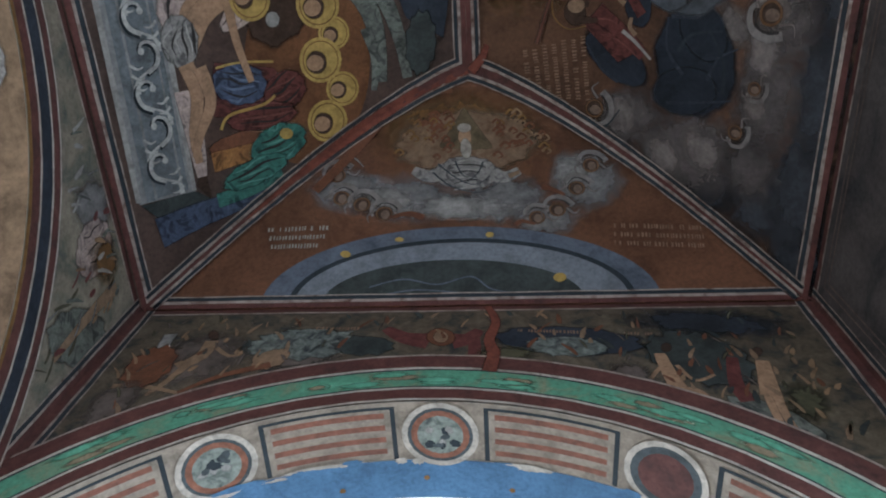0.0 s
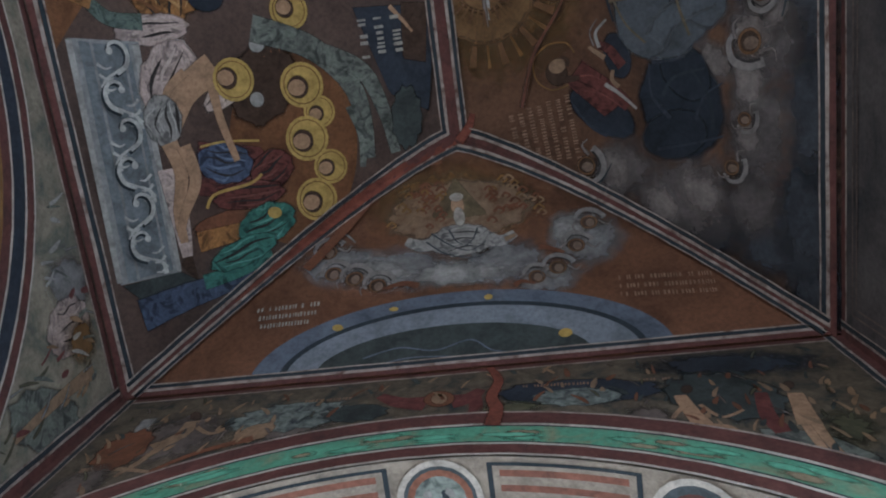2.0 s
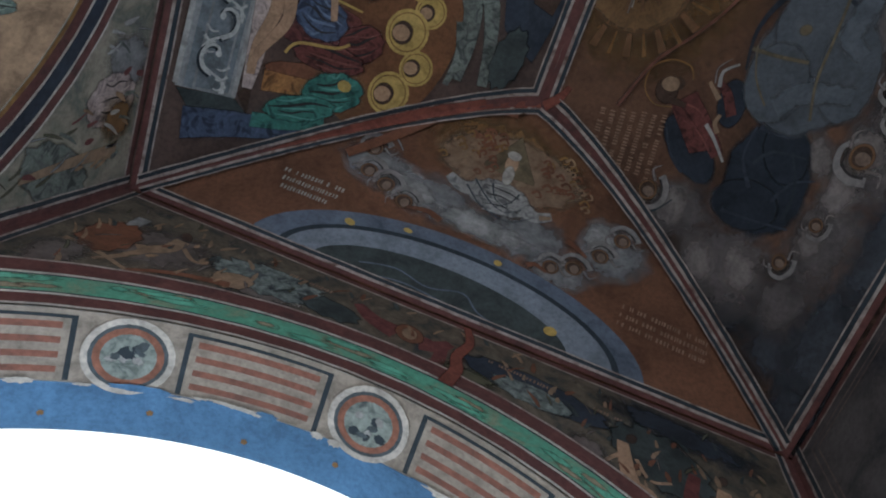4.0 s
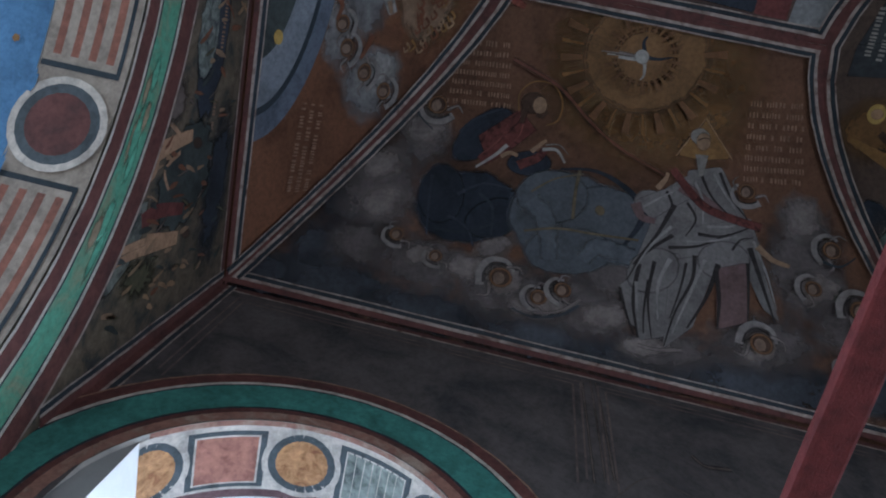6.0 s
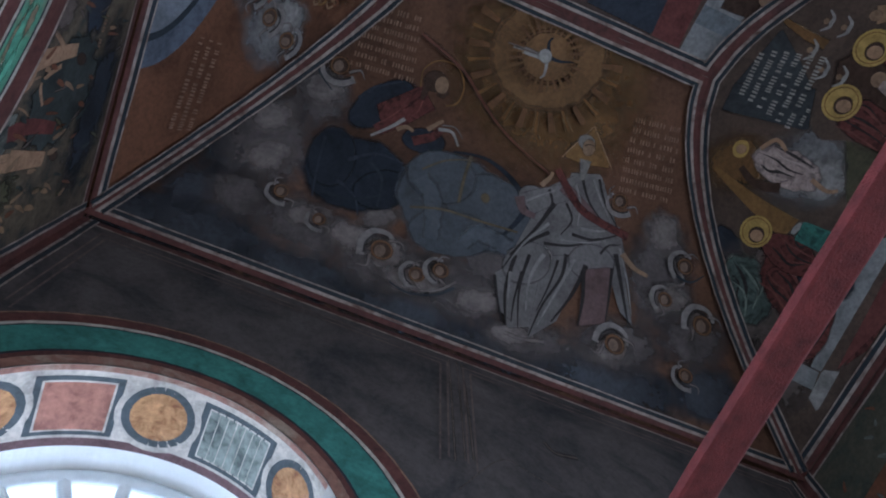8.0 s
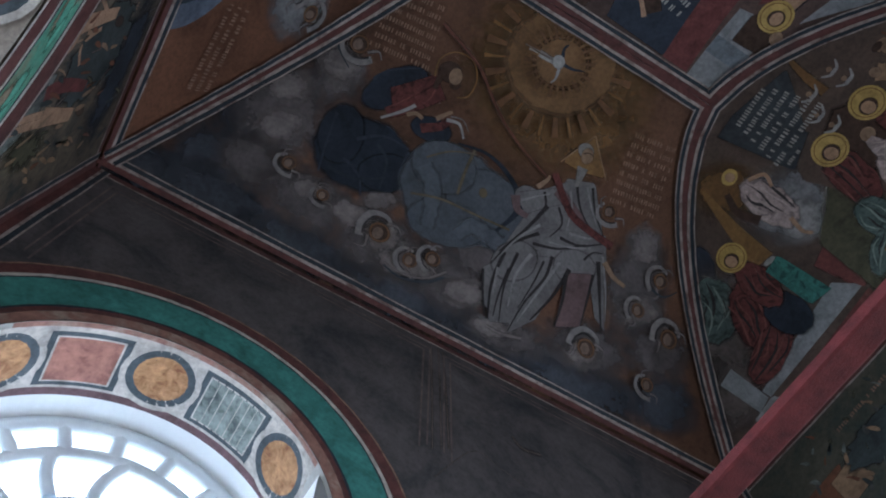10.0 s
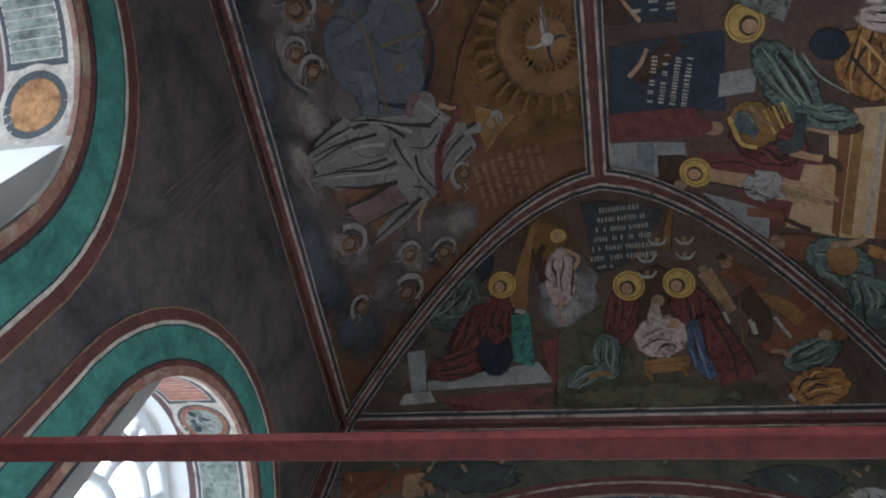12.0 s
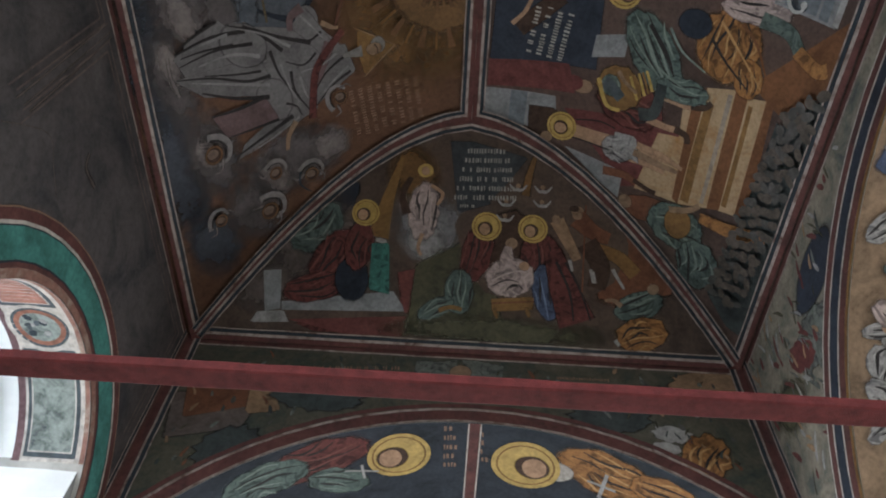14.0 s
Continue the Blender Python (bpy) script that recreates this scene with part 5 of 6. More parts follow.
stroke("leg", fD, D, [(-1.077, 1.023), (-1.086, 0.893), (-1.078, 0.822)], 0.055, 0.041, SKIN)
stroke("boot", fD, D, [(-1.078, 0.841), (-1.092, 0.764), (-1.138, 0.745)], 0.048, 0.041, HAIR)
blob("head", fD, D, -0.988, 1.458, 0.071, 0.05, SKIN_DIM, 100)
blob("plume", fD, D, -0.978, 1.531, 0.071, 0.051, BRICK, 99)
drape("robe", fD, D, -0.691, 1.058, 0.3, 0.151, ROBE_G, 39, 8, 0.08)
drape("robe", fD, D, -0.845, 0.846, 0.182, 0.082, ROBE_G, -87, 8, 0.1)
drape("robe", fD, D, -0.532, 0.65, 0.216, 0.2, ROBE_O, 174, 8, 0.08)
drape("robe", fD, D, -0.665, 0.496, 0.116, 0.092, ROBE_O, 17, 6, 0.1)
drape("robe", fD, D, -0.32, 0.554, 0.206, 0.082, ROBE_P, 94, 8, 0.08)
blob("robe", fD, D, -0.469, 0.861, 0.11, 0.088, NAVY, 93)
stroke("leg", fD, D, [(-0.358, 0.513), (-0.379, 0.358), (-0.46, 0.273)], 0.09, 0.068, ROBE_G)
stroke("boot", fD, D, [(-0.452, 0.29), (-0.509, 0.168), (-0.491, 0.118)], 0.076, 0.081, ROBE_O)
stroke("torso", fD, D, [(-1.285, 1.503), (-1.297, 1.37), (-1.298, 1.219)], 0.102, 0.11, SKIN)
stroke("leg", fD, D, [(-1.298, 1.105), (-1.287, 0.937), (-1.284, 0.788)], 0.064, 0.036, SKIN)
stroke("leg", fD, D, [(-1.352, 1.113), (-1.353, 0.96), (-1.364, 0.843)], 0.065, 0.036, SKIN)
drape("loincloth", fD, D, -1.327, 1.175, 0.114, 0.095, ROBE_W, -94, 7, 0.1)
stroke("skirt", fD, D, [(-1.062, 1.08), (-1.021, 0.987), (-0.845, 0.972)], 0.094, 0.064, DEEPGREEN)
stroke("pleat", fD, D, [(-0.868, 1.198), (-0.937, 1.162), (-1.001, 1.127)], 0.015, 0.019, OCHRE)
stroke("pleat", fD, D, [(-0.853, 1.174), (-0.922, 1.138), (-0.982, 1.106)], 0.015, 0.019, GOLD)
stroke("pleat", fD, D, [(-0.838, 1.151), (-0.907, 1.115), (-0.962, 1.085)], 0.015, 0.019, OCHRE)
stroke("pleat", fD, D, [(-0.823, 1.127), (-0.891, 1.091), (-0.943, 1.065)], 0.015, 0.019, GOLD)
stroke("pleat", fD, D, [(-0.809, 1.104), (-0.876, 1.068), (-0.924, 1.044)], 0.015, 0.019, OCHRE)
stroke("pleat", fD, D, [(-0.794, 1.081), (-0.861, 1.045), (-0.905, 1.024)], 0.015, 0.019, GOLD)
stroke("breastplate", fD, D, [(-0.924, 1.331), (-0.952, 1.271), (-1, 1.206)], 0.087, 0.065, FRAME_DARK)
stroke("arm", fD, D, [(-0.839, 1.251), (-0.891, 1.204), (-0.941, 1.116)], 0.034, 0.026, SKIN_DIM)
stroke("armour_edge", fD, D, [(-0.91, 1.367), (-1.059, 1.296), (-1.077, 1.202)], 0.027, 0.022, GOLD)
quad("loincloth", fD, D, [(-1.213, 1.211), (-1.203, 1.062), (-1.378, 1.007), (-1.334, 1.22)], ROBE_W)
stroke("leg", fD, D, [(-1.257, 1.051), (-1.265, 0.885), (-1.299, 0.732)], 0.058, 0.027, SKIN)
stroke("leg", fD, D, [(-1.309, 1.064), (-1.327, 0.895), (-1.327, 0.753)], 0.054, 0.027, SKIN_DIM)
stroke("outline", fD, D, [(-1.332, 1.483), (-1.341, 1.341), (-1.35, 1.217)], 0.012, 0.009, FOLD_DARK)
stroke("outline", fD, D, [(-1.209, 1.473), (-1.181, 1.321), (-1.198, 1.207)], 0.011, 0.009, FOLD_DARK)
stroke("robe_fold", fD, D, [(-0.533, 1.116), (-0.662, 1.003), (-0.769, 0.924)], 0.024, 0.01, FOLD_DARK)
stroke("robe_fold", fD, D, [(-0.523, 0.993), (-0.632, 0.894), (-0.703, 0.739)], 0.02, 0.01, HIGH[ROBE_G])
stroke("robe_fold", fD, D, [(-0.612, 1.12), (-0.748, 1.026), (-0.833, 0.833)], 0.02, 0.008, HIGH[ROBE_G])
stroke("robe_fold", fD, D, [(-0.417, 0.717), (-0.541, 0.581), (-0.69, 0.415)], 0.022, 0.009, HIGH[ROBE_O])
stroke("robe_fold", fD, D, [(-0.516, 0.749), (-0.615, 0.64), (-0.716, 0.487)], 0.021, 0.009, FOLD_DARK)
stroke("robe_fold", fD, D, [(-0.404, 0.603), (-0.481, 0.501), (-0.615, 0.409)], 0.02, 0.009, STEP_D)
halo(fD, D, -1.275, 1.557, 0.098, -0.009, 0.006)
blob("head", fD, D, -1.367, 1.65, 0.042, 0.046, SKIN_DIM, 23)
stroke("leg", fD, D, [(-1.496, 1.24), (-1.481, 1.086), (-1.508, 1.003)], 0.068, 0.052, RUST)
stroke("boot", fD, D, [(-1.49, 1.026), (-1.515, 0.923), (-1.518, 0.863)], 0.037, 0.037, HAIR)
blob("soldier", fD, D, -1.646, 0.893, 0.207, 0.098, RUST, 100, lobes=6, amp=0.1)
drape("soldier", fD, D, -1.67, 0.687, 0.215, 0.164, ROBE_G, -88, 7, 0.1)
drape("soldier", fD, D, -1.848, 0.479, 0.178, 0.164, ROBE_G, 11, 7, 0.12)
blob("wing", fD, D, -1.643, 0.675, 0.119, 0.102, OCHRE, -3)
stroke("cloth", fD, D, [(-1.538, 0.548), (-1.526, 0.343), (-1.474, 0.125)], 0.07, 0.119, ROBE_O)
stroke("arm", fD, D, [(-1.579, 0.751), (-1.528, 0.628), (-1.469, 0.567)], 0.051, 0.037, SKIN_DIM)
blob("head", fD, D, -1.653, 1.051, 0.055, 0.053, SKIN_DIM, -5)
quad("marble", fD, D, [(-0.3, 0.145), (-0.266, 0.473), (0.885, 0.435), (0.864, 0.124)], MARBLE)
quad("marble_edge", fD, D, [(-0.284, 0.19), (-0.277, 0.239), (0.867, 0.21), (0.86, 0.165)], FRAME_GREY)
quad("marble_edge", fD, D, [(-0.303, 0.134), (-0.297, 0.164), (0.862, 0.136), (0.86, 0.108)], PALE)
quad("marble_edge", fD, D, [(-0.262, 0.396), (-0.26, 0.421), (0.863, 0.4), (0.861, 0.373)], FRAME_GREY)
quad("marble_edge", fD, D, [(-0.259, 0.437), (-0.261, 0.472), (0.887, 0.442), (0.885, 0.417)], PALE)
quad("marble_panel", fD, D, [(-0.271, 0.252), (-0.258, 0.384), (0.858, 0.361), (0.859, 0.224)], FRAME_GREY)
quad("marble_base", fD, D, [(0.869, 0.123), (0.881, 0.442), (0.974, 0.55), (0.976, 0.209)], DEEPGREEN)
quad("shadow_gap", fD, D, [(0.851, 0.443), (0.777, 0.513), (0.967, 0.526), (0.895, 0.471)], HAIR)
stroke("cloth", fD, D, [(1.045, 0.193), (1.02, 0.444), (1.009, 0.673), (0.963, 0.852)], 0.187, 0.093, ROBE_B)
stroke("cloth", fD, D, [(0.974, 0.55), (0.967, 0.749), (0.925, 0.963)], 0.093, 0.069, ROBE_T)
blob("ground", fD, D, 0.355, 1.2, 0.552, 0.371, STEP_D, 171)
blob("grave", fD, D, -0.006, 1.08, 0.26, 0.194, HAIR, 146, lobes=6, amp=0.1)
quad("robe_field", fD, D, [(0.239, 0.664), (0.328, 1.034), (0.601, 0.957), (0.524, 0.595)], ROBE_R)
drape("robe", fD, D, 0.38, 0.796, 0.174, 0.12, ROBE_B, -104, 7, 0.1)
drape("robe", fD, D, 0.458, 1.049, 0.146, 0.117, ROBE_R, 112, 7, 0.1)
drape("robe", fD, D, 0.572, 0.895, 0.231, 0.087, ROBE_R, -92, 7, 0.1)
stroke("trim", fD, D, [(0.595, 0.644), (0.531, 0.705), (0.511, 0.905), (0.472, 0.986)], 0.016, 0.016, GOLD)
stroke("trim", fD, D, [(0.275, 0.673), (0.268, 0.814), (0.291, 1.005)], 0.012, 0.012, GOLD)
blob("robe", fD, D, 0.694, 0.738, 0.208, 0.068, RUST, 91, lobes=6, amp=0.1)
stroke("robe", fD, D, [(0.76, 0.563), (0.754, 0.793), (0.747, 0.964)], 0.124, 0.081, ROBE_O)
drape("robe", fD, D, 0.747, 0.964, 0.197, 0.123, ROBE_T, 102, 7, 0.1)
drape("robe", fD, D, 0.869, 0.803, 0.225, 0.083, ROBE_T, 100, 7, 0.1)
drape("shroud", fD, D, -0.086, 0.582, 0.219, 0.146, ROBE_P, 146, 8, 0.1)
drape("shroud", fD, D, 0.006, 0.882, 0.183, 0.072, ROBE_P, 122, 7, 0.1)
stroke("shroud", fD, D, [(0.357, 0.492), (0.651, 0.492), (0.817, 0.488)], 0.146, 0.059, ROBE_P)
stroke("torso", fD, D, [(-0.118, 0.832), (-0.008, 0.65), (0.136, 0.55)], 0.172, 0.132, SKIN)
stroke("arm", fD, D, [(-0.033, 0.799), (0.157, 0.813), (0.377, 0.861)], 0.06, 0.041, SKIN)
stroke("arm", fD, D, [(-0.105, 0.671), (-0.031, 0.57), (0.075, 0.52)], 0.056, 0.039, SKIN)
drape("loincloth", fD, D, 0.117, 0.511, 0.139, 0.107, ROBE_W, -5, 7, 0.08)
stroke("leg", fD, D, [(0.231, 0.517), (0.395, 0.545), (0.591, 0.489), (0.741, 0.488)], 0.099, 0.047, SKIN)
stroke("leg", fD, D, [(0.256, 0.587), (0.438, 0.613), (0.598, 0.519), (0.707, 0.474)], 0.088, 0.041, SKIN)
blob("hand_cloth", fD, D, -0.219, 1.088, 0.057, 0.048, PALE, 147)
blob("hand_cloth", fD, D, 0.074, 1.033, 0.045, 0.044, PALE, 133)
halo(fD, D, 0.182, 1.376, 0.092, 0.01, -0.02)
halo(fD, D, 0.496, 1.391, 0.1, 0.003, -0.025)
halo(fD, D, 0.026, 1.3, 0.125, 0.009, -0.025)
halo(fD, D, 0.32, 1.279, 0.126, 0.009, -0.026)
halo(fD, D, 0.668, 1.277, 0.123, 0.009, -0.027)
halo(fD, D, -0.043, 0.922, 0.114, -0.01, -0.033)
halo(fD, D, -0.374, 1.294, 0.107, -0.013, -0.021)
blob("flask", fD, D, 0.694, 1.016, 0.041, 0.032, GOLD, -103)
stroke("rock", fD, D, [(-0.297, 1.069), (-0.182, 1.361), (0.007, 1.556), (0.215, 1.624), (0.484, 1.62)], 0.159, 0.095, ROCK)
stroke("rock", fD, D, [(-0.143, 1.417), (-0.011, 1.658), (0.234, 1.754), (0.474, 1.789)], 0.129, 0.064, ROCK)
stroke("rock", fD, D, [(0.174, 1.563), (0.347, 1.605), (0.53, 1.58)], 0.079, 0.04, ROCK)
quad("sky", fD, D, [(-0.363, 1.649), (-0.337, 2.136), (0.269, 2.018), (0.14, 1.802)], DEEPBLUE)
quad("cross_bar", fD, D, [(-0.362, 1.932), (-0.343, 2.089), (-0.007, 2.037), (-0.043, 1.9)], HAIR)
stroke("arm", fD, D, [(-0.343, 1.866), (-0.252, 1.937), (-0.19, 1.979)], 0.03, 0.017, SKIN)
bars(fD, D, -0.187, 1.791, 0.208, 0.29, 3, LETTER, 1, 0)
blob("tree", fD, D, 0.284, 1.882, 0.199, 0.099, DEEPGREEN, 173, lobes=8, amp=0.2)
# dark blue patch added to darken the too bright east end of this wall
blob("dark_patch", fwA, wA, 1.15, 4.76, 0.5, 0.17, DARK_END, 172, lobes=7, amp=0.08)
blob("hillside", fwA, wA, -1.241, 4.497, 0.357, 0.274, CLOUD_BROWN, -152, lobes=9, amp=0.15)
blob("hillside", fwA, wA, -0.754, 4.526, 0.28, 0.178, CLOUD_BROWN, -178, lobes=9, amp=0.15)
blob("rock", fwA, wA, -0.751, 4.616, 0.288, 0.149, GRISAILLE, -178, lobes=11, amp=0.2)
blob("sky", fwA, wA, 0.489, 4.619, 0.374, 0.133, DEEPBLUE, 173, lobes=7, amp=0.1)
blob("cliff", fwA, wA, 0.484, 4.568, 0.197, 0.09, GRISAILLE, 173, lobes=9, amp=0.2)
blob("foliage", fwA, wA, 1.044, 4.47, 0.263, 0.206, DEEPGREEN, 135, lobes=9, amp=0.2)
blob("meadow", fwA, wA, 1.217, 4.003, 0.237, 0.121, ROCK, 126, lobes=9, amp=0.15)
stroke("figure", fwA, wA, [(0.881, 4.501), (0.889, 4.364), (0.909, 4.216)], 0.055, 0.089, SKIN)
stroke("arm", fwA, wA, [(0.877, 4.409), (0.828, 4.344), (0.793, 4.281)], 0.028, 0.021, SKIN)
stroke("arm", fwA, wA, [(0.934, 4.407), (0.985, 4.296), (1.074, 4.335)], 0.024, 0.018, SKIN)
stroke("leg", fwA, wA, [(0.904, 4.237), (0.985, 4.214), (1.025, 4.097)], 0.043, 0.022, SKIN)
blob("head", fwA, wA, 0.92, 4.548, 0.045, 0.026, HAIR, 71)
stroke("tree_trunk", fwA, wA, [(1.181, 4.465), (1.142, 4.269), (1.157, 4.149)], 0.048, 0.075, BRICK)
stroke("figure", fwA, wA, [(1.299, 4.437), (1.275, 4.305), (1.253, 4.185)], 0.063, 0.097, SKIN)
stroke("leg", fwA, wA, [(1.243, 4.185), (1.23, 4.037), (1.237, 3.903)], 0.051, 0.022, SKIN)
stroke("leg", fwA, wA, [(1.274, 4.185), (1.266, 4.002), (1.309, 3.869)], 0.048, 0.021, SKIN)
blob("head", fwA, wA, 1.3, 4.506, 0.046, 0.024, HAIR, 63)
stroke("figure", fwA, wA, [(-1.205, 4.649), (-1.21, 4.52), (-1.29, 4.428)], 0.076, 0.089, SKIN_DIM)
stroke("leg", fwA, wA, [(-1.247, 4.449), (-1.292, 4.314), (-1.344, 4.21)], 0.056, 0.025, SKIN_DIM)
stroke("arm", fwA, wA, [(-1.172, 4.595), (-1.077, 4.515), (-1.018, 4.537)], 0.029, 0.021, SKIN_DIM)
stroke("figure", fwA, wA, [(-1.439, 4.713), (-1.429, 4.506), (-1.437, 4.276)], 0.097, 0.052, CLOUD_PALE)
blob("head", fwA, wA, -1.217, 4.702, 0.055, 0.027, HAIR, 120)
stroke("figure", fwA, wA, [(-1.526, 4.28), (-1.374, 4.274), (-1.206, 4.226)], 0.043, 0.024, SKIN_DIM)
stroke("wing", fwA, wA, [(-0.373, 4.742), (-0.269, 4.656), (-0.149, 4.624)], 0.049, 0.14, BRICK)
stroke("wing", fwA, wA, [(0.082, 4.719), (0.031, 4.642), (-0.045, 4.62)], 0.048, 0.139, BRICK)
blob("halo", fwA, wA, -0.099, 4.658, 0.091, 0.073, RUST, 112)
blob("face", fwA, wA, -0.099, 4.658, 0.059, 0.039, SKIN_DIM, 100)
bars(fwA, wA, -0.6, 4.748, 0.235, 0.057, 1, LETTER_DIM, -2, 0.0)
bars(fwA, wA, 0.419, 4.695, 0.308, 0.053, 1, LETTER_DIM, -5, 0.0)
bars(fwA, wA, 0.817, 4.665, 0.123, 0.048, 1, LETTER_DIM, -5, 0.0)
stroke("leak", fwA, wA, [(0.051, 4.693), (0.064, 4.538), (0.05, 4.397), (0.06, 4.225)], 0.057, 0.064, BRICK)
blob("figure", fwA, wA, -0.871, 4.481, 0.103, 0.078, SKIN_DIM, -131, lobes=7, amp=0.2)
blob("figure", fwA, wA, -1.422, 4.433, 0.187, 0.121, RUST, -87, lobes=8, amp=0.2)
blob("bush", fwA, wA, -0.456, 4.587, 0.159, 0.091, DEEPGREEN, 173, lobes=9, amp=0.25)
blob("bush", fwA, wA, 0.208, 4.507, 0.173, 0.077, OLIVE, 178, lobes=9, amp=0.25)
blob("rock", fwA, wA, 0.733, 4.326, 0.147, 0.12, CLOUD_BROWN, 129, lobes=9, amp=0.2)
blob("bush", fwA, wA, 1.373, 4.143, 0.177, 0.105, OLIVE, 75, lobes=9, amp=0.25)
blob("rock", fwA, wA, -1.461, 4.153, 0.199, 0.138, CLOUD_BROWN, -97, lobes=9, amp=0.2)
stroke("path", fwA, wA, [(-1.206, 4.226), (-1.057, 4.35), (-0.857, 4.434)], 0.023, 0.057, RUST)
stroke("divider", fwB, wB, [(-0.41, 4.884), (-0.421, 4.505), (-0.43, 4.105)], 0.013, 0.013, CLOUD_BROWN)
stroke("divider_line", fwB, wB, [(-0.435, 4.875), (-0.453, 4.525), (-0.466, 4.126)], 0.017, 0.017, CLOUD_BROWN)
stroke("divider_line", fwB, wB, [(-0.369, 4.871), (-0.38, 4.477), (-0.388, 4.081)], 0.017, 0.017, CLOUD_BROWN)
stroke("line", fwB, wB, [(-0.4, 3.922), (-0.585, 4.194), (-0.724, 4.164), (-0.836, 4.121)], 0.008, 0.008, CLOUD_BROWN)
stroke("figure", fwB, wB, [(-0.804, 4.441), (-0.849, 4.385), (-0.955, 4.406)], 0.03, 0.048, CLOUD_BROWN)
quad("sky", fwC, wC, [(1.661, 4.517), (1.089, 4.564), (1.17, 4.266), (1.591, 4.156)], CLOUD_BROWN)
quad("house", fwC, wC, [(1.58, 4.568), (1.1, 4.607), (1.183, 4.427), (1.527, 4.317)], RUST)
quad("house_wall", fwC, wC, [(1.216, 4.553), (1.029, 4.59), (1.017, 4.398), (1.197, 4.364)], TAN)
blob("tree", fwC, wC, 0.824, 4.541, 0.294, 0.128, DEEPGREEN, -177, lobes=11, amp=0.2)
blob("tree", fwC, wC, 1.227, 4.146, 0.196, 0.137, DEEPGREEN, 147, lobes=11, amp=0.2)
stroke("glory", fwC, wC, [(0.281, 4.812), (0.128, 4.801), (0.027, 4.809)], 0.112, 0.186, ROCK)
stroke("glory", fwC, wC, [(-0.243, 4.808), (-0.108, 4.82), (-0.007, 4.812)], 0.111, 0.185, ROCK)
blob("face", fwC, wC, 0.01, 4.787, 0.075, 0.066, SKIN_DIM, 163)
bars(fwC, wC, 0.699, 4.769, 0.637, 0.056, 1, LETTER_DIM, 176, 0.0)
bars(fwC, wC, -0.712, 4.789, 0.302, 0.047, 1, LETTER_DIM, 179, 0.0)
blob("sheep", fwC, wC, -1.165, 4.405, 0.12, 0.066, PALE, -176, lobes=9, amp=0.2)
blob("sheep", fwC, wC, -1.114, 4.305, 0.088, 0.047, PALE, -176, lobes=9, amp=0.2)
drape("hill", fwC, wC, -1.315, 4.263, 0.185, 0.137, ROBE_O, 122, 7, 0.2)
blob("tree", fwC, wC, -0.838, 4.502, 0.251, 0.125, DEEPGREEN, 178, lobes=11, amp=0.2)
blob("hill", fwC, wC, -1.449, 4.811, 0.242, 0.113, TAN, 170, lobes=7, amp=0.2)
drape("robe", fsC, sC, 0.885, 0.172, 0.33, 0.165, ROBE_R, -173, 7, 0.08)
drape("robe", fsC, sC, 1.167, 0.195, 0.262, 0.143, ROBE_G, 175, 7, 0.1)
drape("robe", fsC, sC, 0.77, 0.39, 0.21, 0.112, ROBE_G, 151, 7, 0.1)
drape("robe", fsC, sC, -0.775, 0.217, 0.327, 0.191, ROBE_O, 170, 7, 0.08)
drape("robe", fsC, sC, -1.082, 0.187, 0.223, 0.139, ROBE_O, -177, 7, 0.08)
blob("beard", fsC, sC, -0.484, 0.304, 0.108, 0.087, BEARD, -163)
halo(fsC, sC, 0.423, 0.255, 0.183, 0.038, 0.016)
halo(fsC, sC, -0.306, 0.303, 0.199, -0.04, 0.008)
stroke("cross_mark", fsC, sC, [(-0.66, 0.302), (-0.822, 0.313)], 0.021, 0.021, PALE)
stroke("cross_mark", fsC, sC, [(-0.757, 0.202), (-0.742, 0.412)], 0.026, 0.026, PALE)
stroke("cross_mark", fsC, sC, [(0.734, 0.318), (0.541, 0.373)], 0.015, 0.015, PALE)
stroke("cross_mark", fsC, sC, [(0.636, 0.294), (0.624, 0.414)], 0.019, 0.019, PALE)
bars(fsC, sC, 0.137, 0.202, 0.064, 0.39, 5, LETTER_DIM, -179, 0.0)
bars(fsC, sC, -0.039, 0.192, 0.064, 0.29, 4, LETTER_DIM, -173, 0.0)
blob("cloud", fwD, wD, 0.761, 4.789, 0.229, 0.154, CLOUD, -105, lobes=8, amp=0.15)
drape("figure", fwD, wD, 0.947, 4.699, 0.177, 0.138, ROBE_P, -78, 7, 0.1)
blob("meadow", fwD, wD, 1.252, 4.408, 0.25, 0.146, ROCK, -122, lobes=8, amp=0.15)
blob("glow", fwD, wD, 1.031, 4.761, 0.16, 0.143, GLOW, 146)
stroke("figure", fwD, wD, [(1.193, 4.791), (1.204, 4.524), (1.238, 4.199)], 0.084, 0.035, SKIN_DIM)
blob("sky", fwD, wD, -1.366, 4.642, 0.273, 0.137, DEEPBLUE, 6)
blob("meadow", fwD, wD, -1.615, 4.421, 0.228, 0.143, ROCK, -3, lobes=8, amp=0.15)
blob("figure", fwD, wD, -1.757, 4.45, 0.134, 0.083, BRICK, 142, lobes=7, amp=0.2)
blob("meadow", fwD, wD, -2.036, 4.364, 0.276, 0.185, OLIVE, 161)
FRAME_DULL = paint("dull_grey_stone", (0.088, 0.085, 0.08), 0.4, scale=9)
RING_RED = paint("reddish_brown_ring", (0.27, 0.115, 0.075), 0.35, scale=12)
OLIVE_STONE = paint("brown_grey_stone", (0.1, 0.085, 0.072), 0.4, scale=9)
